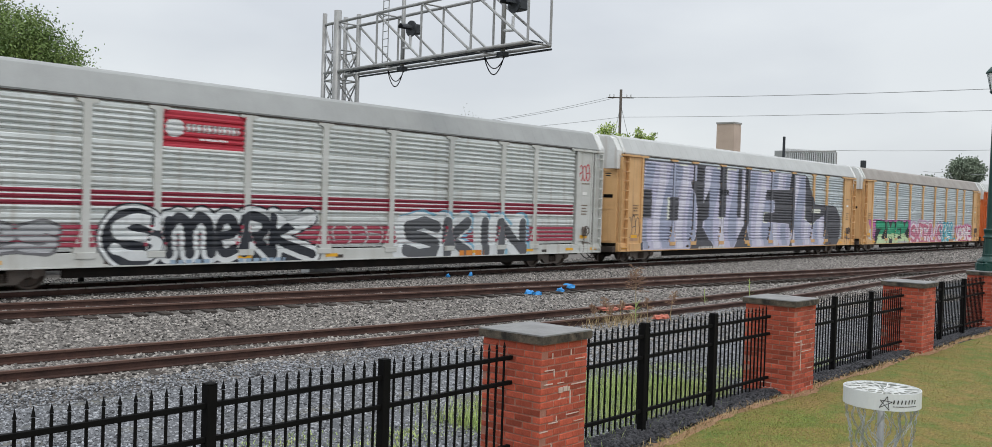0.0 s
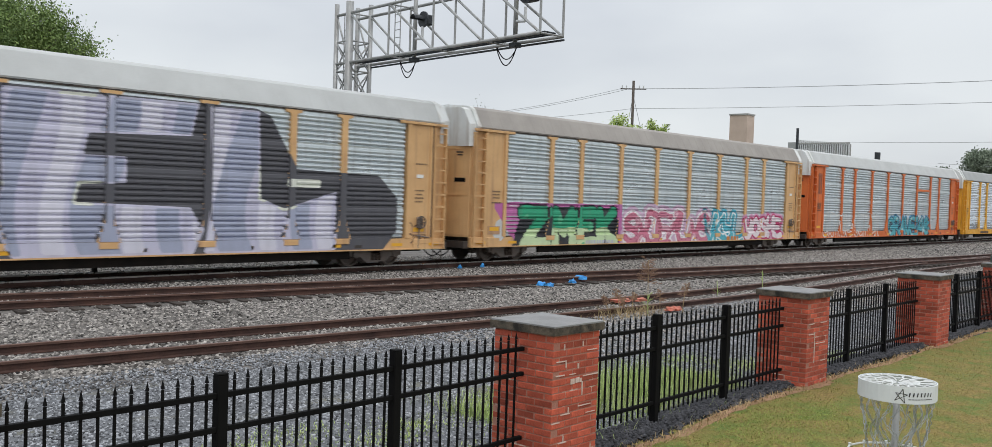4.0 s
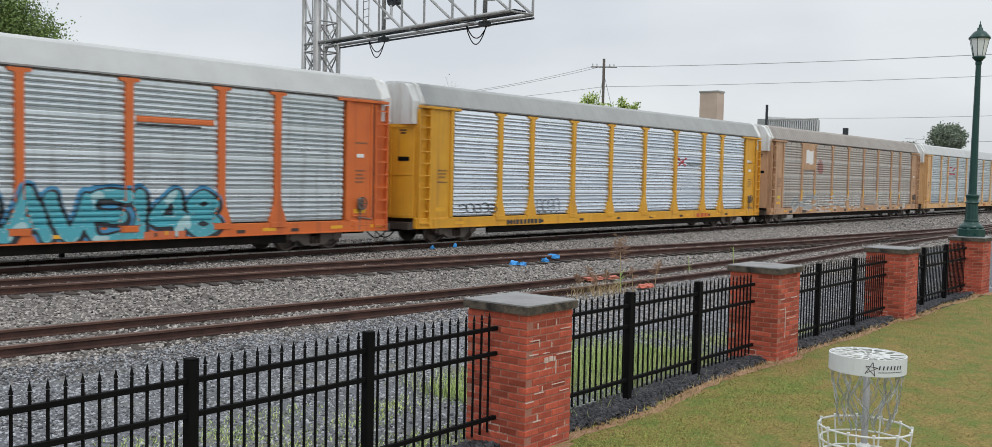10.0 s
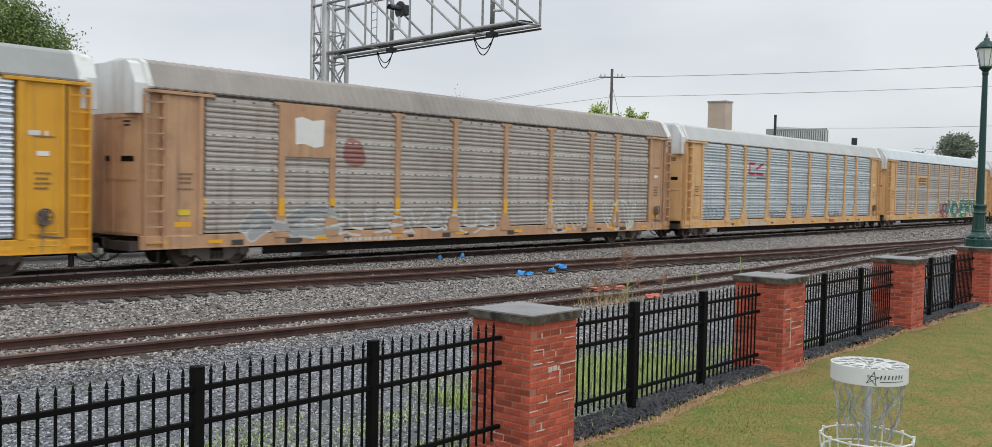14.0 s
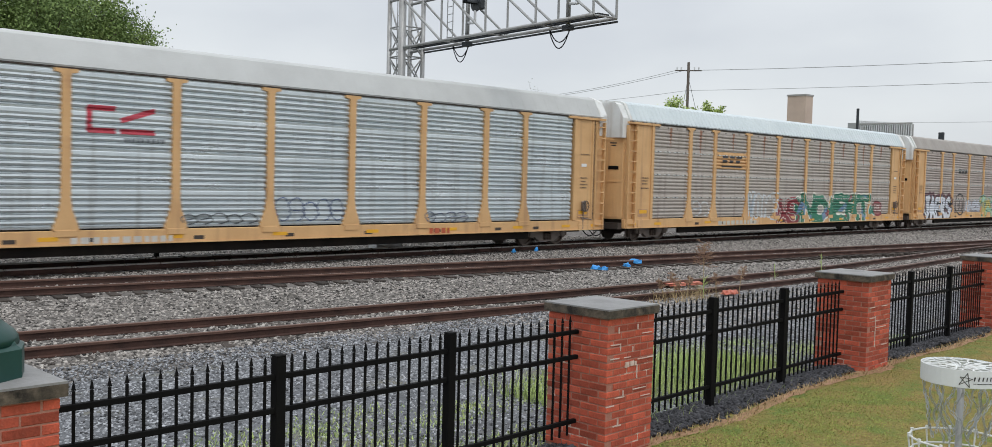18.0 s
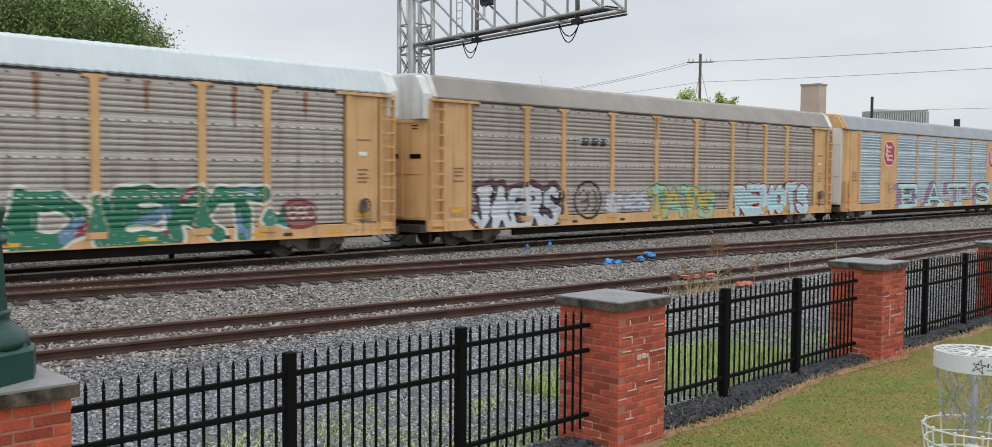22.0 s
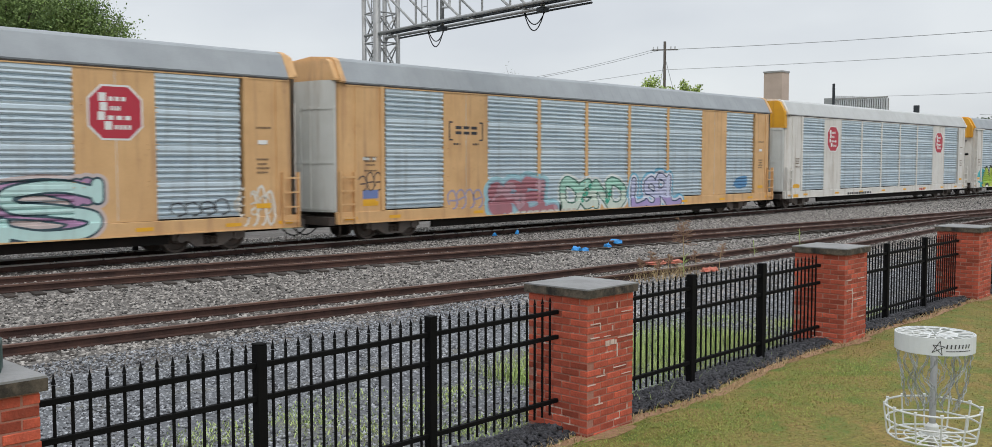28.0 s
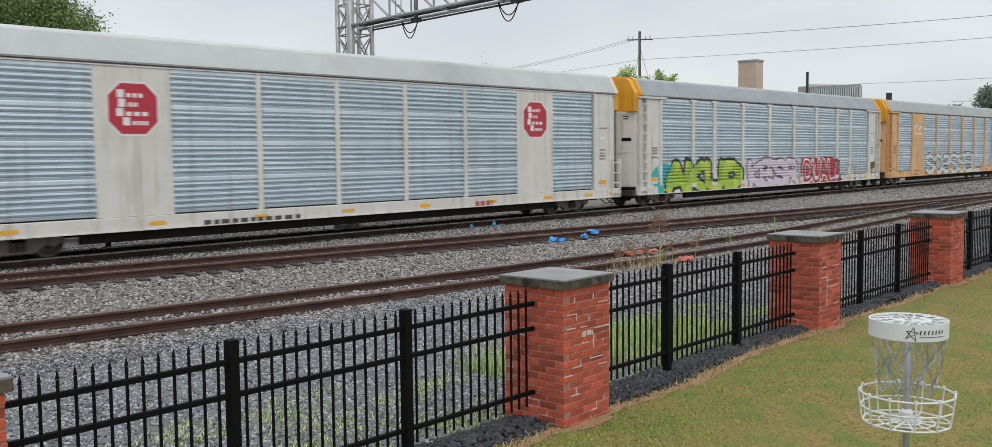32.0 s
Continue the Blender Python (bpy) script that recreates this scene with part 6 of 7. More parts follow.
# --- brown-sheeted tan car with white bubble graffiti
c = autorack(8, "tan autorack car with brown sheets and white bubble graffiti", "tan", "galv_mauve", "roof_tan")
scrawl(c, 14.1, 15.3, 1.45, 1.75, (0.07, 0.06, 0.06), 4, 119, 0.04)
paint(c, shapes(*stroke([(5.9 + 0.75 * math.cos(a), 1.5 + 0.7 * math.sin(a)) for a in (2 * math.pi * q / 14 for q in range(15))], 0.10)), (0.03, 0.03, 0.035), 0.006, "graffiti_tag", "black ring tag")
scrawl(c, 5.4, 6.4, 1.1, 1.9, (0.03, 0.03, 0.035), 2, 115, 0.07)
bars(c, 5.5, 7.0, 3.55, 3.85, (0.05, 0.05, 0.05), 2, 117)
bars(c, 4.7, 5.6, 3.72, 3.78, (0.05, 0.05, 0.05), 1, 118)
for q in range(3):
    paint(c, shapes(((9.9 + 3.4 * q, 4.8), (9.96 + 3.4 * q, 3.9), (10.0 + 3.4 * q, 3.9), (10.05 + 3.4 * q, 4.8))), None, 0.002, "rust_run", "", M["rustrun"])
piece(c, "JAERS", 0.15, 4.30, 0.54, 2.04, 0.34, [(0.19, (0.16, 0.075, 0.085)), (0.07, DARK, 0.04, -0.05), (0.0, (0.68, 0.71, 0.77))], 324, 0.14, False, 0.07, label="swollen white graffiti word with black outlines", clouds=(((0.54, 0.57, 0.64), 0.5),), swell=0.10)
piece(c, "RENOTS", 15.75, 22.3, 0.58, 2.02, 0.32, [(0.13, DARK, -0.03, -0.04), (0.085, (0.46, 0.07, 0.09)), (0.055, (0.78, 0.74, 0.75)), (0.0, (0.46, 0.70, 0.77))], 325, 0.04, False, 0.09, label="pale blue swollen graffiti word with white, red and black outlines", swell=0.05)
piece(c, "S~eS", 6.95, 9.6, 1.05, 1.80, 0.2, [(0.05, (0.30, 0.29, 0.32)), (0.0, (0.56, 0.58, 0.63))], 326, 0.2, label="small pale graffiti")
piece(c, "TATS", 9.5, 14.1, 0.60, 1.92, 0.36, [(0.10, (0.28, 0.46, 0.38)), (0.05, (0.07, 0.20, 0.15)), (0.0, (0.56, 0.46, 0.14))], 327, 0.30, False, 0.14, 0.2, label="yellow-green graffiti word", clouds=(((0.36, 0.60, 0.46), 0.2), ((0.12, 0.40, 0.32), 0.75)), swell=0.14)

# --- flush-sided tan car with red eight-sided signs
c = autorack(9, "flush tan autorack car with blue-grey sheets, red signs and teal graffiti", "tan", "galv_blue", "roof_blue", end_name="white", cap_name="tan", flush=True)
octagon_sign(c, 2.85, 4.25, 3.05, 4.45)
octagon_sign(c, 18.5, 19.9, 3.05, 4.45)
scrawl(c, 20.6, 22.3, 1.05, 1.5, (0.10, 0.11, 0.12), 4, 121, 0.04)
scrawl(c, 22.6, 23.7, 0.7, 1.9, (0.74, 0.70, 0.62), 4, 122, 0.07)
scrawl(c, 22.5, 23.6, 1.0, 1.7, (0.66, 0.60, 0.50), 3, 123, 0.05)
bars(c, 6.5, 9.4, 0.56, 0.68, (0.30, 0.18, 0.10), 9, 123)
scrawl(c, 3.2, 4.2, 1.5, 2.1, (0.12, 0.07, 0.05), 3, 124, 0.03)
TEAL, SERIF = (0.52, 0.74, 0.71), []
for a, e, kind in ((4.95, 7.2, "E"), (8.5, 11.1, "A"), (11.9, 14.9, "T"), (16.4, 18.8, "S")):
    if kind == "E":
        SERIF += [[(a + 0.45, 0.72), (a + 0.45, 1.86)], [(a, 1.88), (e, 1.88), (e, 1.5)], [(a, 0.72), (e, 0.72), (e, 1.08)], [(a + 0.45, 1.3), (e - 0.7, 1.3)], [(e - 0.7, 1.1), (e - 0.7, 1.5)]]
    if kind == "A":
        SERIF += [[(a + 0.35, 0.72), (a + 1.25, 1.98), (e - 0.3, 0.72)], [(a - 0.1, 0.72), (a + 0.75, 0.72)], [(e - 0.85, 0.72), (e + 0.15, 0.72)], [(a + 0.75, 1.15), (e - 0.75, 1.15)]]
    if kind == "T":
        SERIF += [[(a, 1.55), (a, 1.9), (e, 1.9), (e, 1.55)], [(a + 1.5, 1.9), (a + 1.5, 0.72)], [(a + 0.9, 0.72), (a + 2.1, 0.72)]]
    if kind == "S":
        SERIF += [rounded([(a + (e - a) * u, 0.70 + 1.22 * v) for u, v in GLYPHS["S"][0]]), [(e - 0.1, 1.6), (e - 0.1, 1.95)], [(a + 0.1, 0.62), (a + 0.1, 1.05)]]
xs_, zs, X, Z = paint_grid(3.6, 19.6, 0.5, 2.4)
d = line_distance(X, Z, SERIF) - 0.13
back = np.minimum(np.minimum(line_distance(X + 0.25, Z, SERIF), line_distance(X + 0.5, Z + 0.03, SERIF)) - 0.15, d)
coat(c, xs_, zs, back - 0.14, (0.60, 0.50, 0.48), 0.002, "graffiti_halo")
coat(c, xs_, zs, back - 0.05, (0.03, 0.07, 0.09), 0.004, "graffiti_outline")
coat(c, xs_, zs, back, (0.44, 0.25, 0.42), 0.006, "graffiti_shadow")
coat(c, xs_, zs, d - 0.055, (0.02, 0.06, 0.08), 0.008, "graffiti_outline")
coat(c, xs_, zs, d, TEAL, 0.010, "graffiti_letters", "pale teal serif letters with black edges and mauve depth")
bars(c, 6.6, 7.7, 0.55, 0.63, (0.05, 0.05, 0.05), 5, 125)
bars(c, 8.0, 9.6, 0.55, 0.63, (0.05, 0.05, 0.05), 6, 126)

# --- flush-sided tan car with a bracketed mark
c = autorack(10, "flush tan autorack car with blue-grey sheets and faded coloured graffiti", "tan", "galv_blue", "roof_blue", end_name="greywhite", cap_name="tan", flush=True)
mark = stroke([(2.92, 3.85), (2.78, 3.85), (2.78, 3.25), (2.92, 3.25)], 0.05) + stroke([(4.18, 3.85), (4.32, 3.85), (4.32, 3.25), (4.18, 3.25)], 0.05)
mark += [rect(3.06 + 0.36 * q, 3.34 + 0.36 * q, z_, z_ + 0.10) for q in range(3) for z_ in (3.44, 3.62)]
paint(c, shapes(*mark), INK, 0.004, "painted_mark", "dark bracketed railway mark")
bars(c, 2.95, 3.25, 3.08, 3.14, INK, 2, 131)
bars(c, 3.85, 4.15, 3.08, 3.14, INK, 2, 132)
scrawl(c, 2.7, 4.3, 0.9, 1.6, (0.34, 0.32, 0.46), 4, 136, 0.06)
scrawl(c, -1.0, -0.1, 1.6, 2.2, (0.10, 0.07, 0.06), 3, 137, 0.04)
paint(c, shapes(rect(-0.85, -0.25, 1.35, 1.62)), (0.16, 0.22, 0.45), 0.004, "painted_patch")
paint(c, shapes(rect(-0.85, -0.25, 1.12, 1.26)), None, 0.004, "yellow_band", "", M["stripe"])
bars(c, -0.85, -0.3, 2.55, 2.65, (0.66, 0.66, 0.62), 1, 138)
bars(c, 6.0, 9.4, 0.56, 0.70, (0.55, 0.52, 0.46), 9, 139)
paint(c, shapes(blob(21.6, 1.5, 0.6, 0.3, 139, 16, 0.1)), (0.12, 0.30, 0.52), 0.004, "graffiti_tag")
piece(c, "8REL", 4.6, 8.2, 0.52, 1.78, 0.36, [(0.22, (0.34, 0.56, 0.62)), (0.07, (0.30, 0.38, 0.46)), (0.0, (0.42, 0.17, 0.20))], 331, 0.18, True, 0.08, label="faded red and blue graffiti", clouds=(((0.50, 0.30, 0.34), 0.2),))
piece(c, "DeND", 8.6, 12.4, 0.62, 1.80, 0.28, [(0.17, (0.70, 0.74, 0.72)), (0.06, (0.04, 0.14, 0.10)), (0.0, (0.40, 0.66, 0.55))], 332, 0.2, True, 0.08, label="pale green and white graffiti", low=((0.62, 0.70, 0.62), 1.3), clouds=(((0.04, 0.36, 0.24), 0.6),))
piece(c, "LSRL", 13.0, 16.4, 0.55, 1.85, 0.26, [(0.24, (0.18, 0.46, 0.62)), (0.15, (0.66, 0.68, 0.76)), (0.055, (0.03, 0.05, 0.12)), (0.0, (0.56, 0.58, 0.74))], 333, 0.2, True, 0.08, label="lavender graffiti with dark edges", low=((0.40, 0.32, 0.60), 0.95))
bars(c, 5.6, 8.4, 0.54, 0.66, (0.70, 0.68, 0.64), 9, 334)

# --- flush-sided white car with red eight-sided signs
c = autorack(11, "flush dirty-white autorack car with blue-grey sheets and red signs", "white", "galv_blue", "roof_white", end_name="greywhite", cap_name="yellow", flush=True)
octagon_sign(c, 2.85, 4.25, 3.05, 4.45)
octagon_sign(c, 18.5, 19.9, 3.05, 4.45)
bars(c, 5.4, 8.6, 0.58, 0.74, (0.06, 0.06, 0.06), 9, 141)
paint(c, shapes(rect(-0.95, -0.25, 1.12, 1.28), rect(-0.95, -0.4, 0.6, 0.78)), None, 0.004, "yellow_band", "", M["stripe"])
bars(c, 15.9, 16.8, 0.58, 0.78, (0.5, 0.10, 0.06), 3, 142)

# --- white-framed car with lime, violet and red words
c = autorack(12, "white-framed autorack car with grey sheets and lime, violet and red graffiti", "white", "galv_blue", "roof_blue", cap_name="yellow", end_name="white")
paint(c, shapes(blob(0.2, 1.2, 1.0, 0.7, 151, 18, 0.1)), (0.05, 0.42, 0.45), 0.003, "graffiti_halo")
piece(c, "AKUD", 0.35, 7.1, 0.50, 2.05, 0.52, [(0.13, (0.02, 0.03, 0.03)), (0.0, (0.36, 0.52, 0.05))], 341, 0.08, False, 0.05, label="lime green block graffiti word with black edges", clouds=(((0.54, 0.62, 0.10), 0.3),), swell=0.05)
piece(c, "KESR", 7.9, 13.3, 0.56, 1.95, 0.40, [(0.15, (0.56, 0.50, 0.56)), (0.07, (0.10, 0.07, 0.12)), (0.0, (0.66, 0.58, 0.66))], 342, 0.16, True, 0.07, label="white and violet graffiti word", swell=0.06)
xs_, zs, X, Z = paint_grid(13.4, 19.2, 0.5, 2.3)
coat(c, xs_, zs, np.maximum(np.abs(X - 16.1) - 2.35 - 0.12 * ripple(X, Z, 343), Z - 2.0 - 0.1 * ripple(X, Z, 344)), (0.40, 0.03, 0.05), 0.0025, "graffiti_halo")
coat(c, xs_, zs, np.maximum(np.abs(X - 18.45) - 0.35 - 0.1 * ripple(X, Z, 345), Z - 1.85), (0.05, 0.05, 0.06), 0.0023, "graffiti_shadow")
hollow(c, "DUAL", 14.0, 18.1, 0.62, 1.9, 0.30, 0.11, (0.72, 0.66, 0.66), 346, 0.1, label="red and white graffiti word")
hollow(c, "enSe", 19.3, 22.4, 0.60, 1.6, 0.2, 0.06, (0.45, 0.42, 0.38), 347, 0.3)

# --- tan car with a white mark
c = autorack(13, "tan autorack car with grey sheets and a white painted mark", "tan", "galv_blue", "roof_grey", cap_name="yellow", end_name="tan")
part("sign_board", boxes((POSTS[0], POSTS[1], -0.055, 0.02, 0.99, 4.86)), M["tan"], c["root"])
mk = shapes(*(stroke([(3.45, 3.5), (2.95, 3.5), (2.95, 4.0), (3.45, 4.0)], 0.12) + stroke([(3.6, 3.5), (4.1, 3.5)], 0.12) + stroke([(3.6, 3.75), (4.1, 4.0)], 0.12)))
for v in mk.verts:
    v.co.x *= SX
    v.co.y = -0.06
part("painted_mark", mk, M["signwhite"], c["root"], "white railway mark")
piece(c, "SOeSSEL", 5.2, 17.0, 0.6, 2.1, 0.30, [(0.07, (0.05, 0.07, 0.07)), (0.0, (0.62, 0.68, 0.66))], 351, 0.15, label="pale graffiti word with dark outlines")

# ================= signal gantry =================
def signal_gantry():
    root = tagged(new("signal_gantry"), "galvanised cantilever truss with railway signals over the tracks", "signal gantry")
    x0, x1, y0, y1, tip, zb, zt = 23.86, 24.82, 29.52, 30.48, 18.65, 7.5, 9.4
    for n_, (x_, y_, r_) in enumerate(((x0, y0, 0.15), (x1, y0, 0.09), (x0, y1, 0.09), (x1, y1, 0.09))):
        part("tower_leg", tubes(((x_, y_, 0), (x_, y_, zt + 0.45), r_), n=12), M["zinc"], root, smooth=True)
    z_ = 0.3
    k_ = 0
    while z_ < 7.3:
        zn = z_ + 1.15
        for (a, b_) in (((x0, y0), (x1, y0)), ((x0, y1), (x1, y1)), ((x0, y0), (x0, y1)), ((x1, y0), (x1, y1))):
            part("tower_brace", tubes(((*a, z_), (*b_, zn), 0.03), ((*b_, z_), (*a, zn), 0.03), ((*a, zn), (*b_, zn), 0.03), n=6), M["zinc"], root)
        z_ = zn
    for x_ in (x0, x1):
        for z_ in (zb, zt):
            ch = part("chord", tubes(((x_, y1, z_), (x_, tip, z_), 0.055), n=10), M["zinc"], root, smooth=True)
        n = 4
        step = (y0 - tip) / n
        for i in range(n + 1):
            yy = y0 - step * i
            part("vertical", tubes(((x_, yy, zb), (x_, yy, zt), 0.04), n=8), M["zinc"], root)
            if i < n:
                part("diagonal", tubes(((x_, yy, zt), (x_, yy - step, zb), 0.045), n=8), M["zinc"], root)
        part("diagonal", tubes(((x_, y0, zb + 0.05), (x_, y1, zt), 0.035), n=8), M["zinc"], root)
    for i in range(5):
        yy = y0 - (y0 - tip) / 4 * i
        for zz in (zb, zt):
            part("cross_tie", tubes(((x0, yy, zz), (x1, yy, zz), 0.03), n=6), M["zinc"], root)
    wk = bmesh.new()
    for xx in (x0 + 0.2, x0 + 0.42, x0 + 0.64):
        box(wk, xx - 0.02, xx + 0.02, tip, y0, zb + 0.01, zb + 0.06)
    for i in range(120):
        yy = tip + (y0 - tip) * i / 120
        box(wk, x0 + 0.18, x0 + 0.66, yy, yy + 0.03, zb + 0.062, zb + 0.08)
    part("walkway_grating", wk, M["signal"], root, "dark walkway grating")
    part("conduit", tubes(((x1 + 0.05, tip, zb - 0.10), (x1 + 0.05, y0, zb - 0.10), 0.035), n=8), M["signal"], root)
    lad = bmesh.new()
    for yy in (26.5, 26.85):
        tube(lad, (x0 + 0.3, yy, zb), (x0 + 0.3, yy, zt + 0.9), 0.02, 6)
    for i in range(9):
        tube(lad, (x0 + 0.3, 26.5, zb + 0.15 + 0.28 * i), (x0 + 0.3, 26.85, zb + 0.15 + 0.28 * i), 0.014, 6)
    part("ladder", lad, M["zinc"], root)
    lad = bmesh.new()
    for yy in (29.7, 30.05):
        tube(lad, (x0 + 0.1, yy, 0.2), (x0 + 0.1, yy, zt), 0.02, 6)
    for i in range(30):
        tube(lad, (x0 + 0.1, 29.7, 0.4 + 0.29 * i), (x0 + 0.1, 30.05, 0.4 + 0.29 * i), 0.014, 6)
    part("ladder", lad, M["zinc"], root)
    for n_, sy in enumerate((25.85, 20.35)):
        sig = part("signal_mast", tubes(((x0 + 0.5, sy, zb - 0.2), (x0 + 0.5, sy, zt + 1.1), 0.075), n=10), M["zinc"], root, smooth=True)
        part("arm", tubes(((x0 + 0.5, sy, zb + 0.60), (x0 + 0.5, sy - 0.45, zb + 0.56), 0.05), ((x0 + 0.5, sy - 0.45, zb + 0.56), (x0 + 0.5, sy - 0.45, zb + 1.0), 0.05), n=8), M["cabinet"], sig)
        hd = bmesh.new()
        zc = zb + 1.25 + (0.15 if n_ else 0)
        tube(hd, (x0 + 0.50, sy - 0.45, zc), (x0 + 0.56, sy - 0.45, zc), 0.29, 20)
        box(hd, x0 + 0.56, x0 + 0.9, sy - 0.60, sy - 0.30, zc - 0.18, zc + 0.18, bevel=0.04)
        if n_:
            box(hd, x0 + 0.5, x0 + 0.9, sy - 0.70, sy - 0.2, zc - 0.2, zc + 1.3, bevel=0.04)
        hood = part("signal_head", hd, M["signal"], sig, "round black signal head with hood")
        hb = bmesh.new()
        for q in range(9):
            a0, a1 = math.pi * q / 9, math.pi * (q + 1) / 9
            vs_ = [hb.verts.new((xx, sy - 0.45 + 0.15 * math.cos(a), zc - 0.02 + 0.15 * math.sin(a))) for xx in (x0 + 0.5, x0 + 0.05) for a in (a0, a1)]
            hb.faces.new((vs_[0], vs_[1], vs_[3], vs_[2]))
        part("visor", hb, M["signal"], hood)
        jb = part("junction_box", boxes((x0 + 0.36, x0 + 0.64, sy - 0.16, sy + 0.16, zb - 0.24, zb - 0.08), bevel=0.02), M["signal"], sig)
        for q, drop in enumerate((0.62, 0.42)):
            cb = bmesh.new()
            pts = [Vector((x0 + 0.5 + 0.03 * q, sy - 0.1 + 1.0 * s_ / 12, zb - 0.15 - drop * math.sin(math.pi * s_ / 12) ** 0.8)) for s_ in range(13)]
            pipe(cb, pts, 0.018, 6)
            part("cable", cb, M["black"], sig)
    root.matrix_basis = Matrix.Translation((x0, y0, 0)) @ Matrix.Rotation(radians(-7.5), 4, "Z") @ Matrix.Translation((-x0, -y0, 0))
    return root


signal_gantry()


# ================= street lamps =================
def street_lamp(m):
    root = tagged(new("street_lamp"), "dark green cast iron street lamp with a lantern head", "street lamp", "lamps on the piers")
    part("plinth", lathe(((0.30, 0), (0.30, 0.16), (0.27, 0.18), (0.26, 0.20)), 8), M["green"], root)
    part("base_bell", lathe(((0.26, 0.18), (0.255, 0.22), (0.235, 0.25), (0.20, 0.28), (0.165, 0.31), (0.155, 0.34), (0.165, 0.36), (0.16, 0.38)), 24), M["green"], root, smooth=True)
    part("fluted_drum", lathe(((0.150, 0.38), (0.148, 0.40), (0.132, 0.70), (0.128, 0.74)), 24, 0.07), M["green"], root)
    part("leaf_collar", lathe(((0.135, 0.74), (0.155, 0.755), (0.155, 0.775), (0.135, 0.79), (0.125, 0.80), (0.135, 0.88), (0.15, 0.92), (0.15, 0.945), (0.11, 0.96)), 24, 0.03), M["green"], root, smooth=True)
    part("shaft", lathe(((0.095, 0.95), (0.09, 1.0), (0.058, 3.90), (0.07, 3.93), (0.07, 3.97), (0.05, 3.99)), 20, 0.06), M["green"], root)
    head = part("lantern_seat", lathe(((0.05, 3.97), (0.10, 4.03), (0.14, 4.07), (0.14, 4.10), (0.11, 4.11)), 16), M["green"], root, smooth=True)
    part("lantern_glass", lathe(((0.12, 4.11), (0.205, 4.49), (0.205, 4.51)), 8), M["frost"], head, "frosted white lantern panes")
    rib = bmesh.new()
    for q in range(8):
        a = 2 * math.pi * q / 8
        tube(rib, (0.125 * math.cos(a), 0.125 * math.sin(a), 4.10), (0.21 * math.cos(a), 0.21 * math.sin(a), 4.51), 0.0065, 6)
    part("lantern_frame", rib, M["green"], head)
    part("lantern_roof", lathe(((0.235, 4.50), (0.23, 4.53), (0.13, 4.65), (0.065, 4.69), (0.06, 4.74), (0.03, 4.76), (0.035, 4.79), (0.012, 4.84), (0.008, 4.90)), 16), M["green"], head, smooth=True)
    root.matrix_basis = m
    return root


lamp_one = street_lamp(fence_line(0.36 - PIER_STEP, 0.36, 1.395))
copy_thing(lamp_one, fence_line(0.36 + 3 * PIER_STEP, 0.36, 1.395))


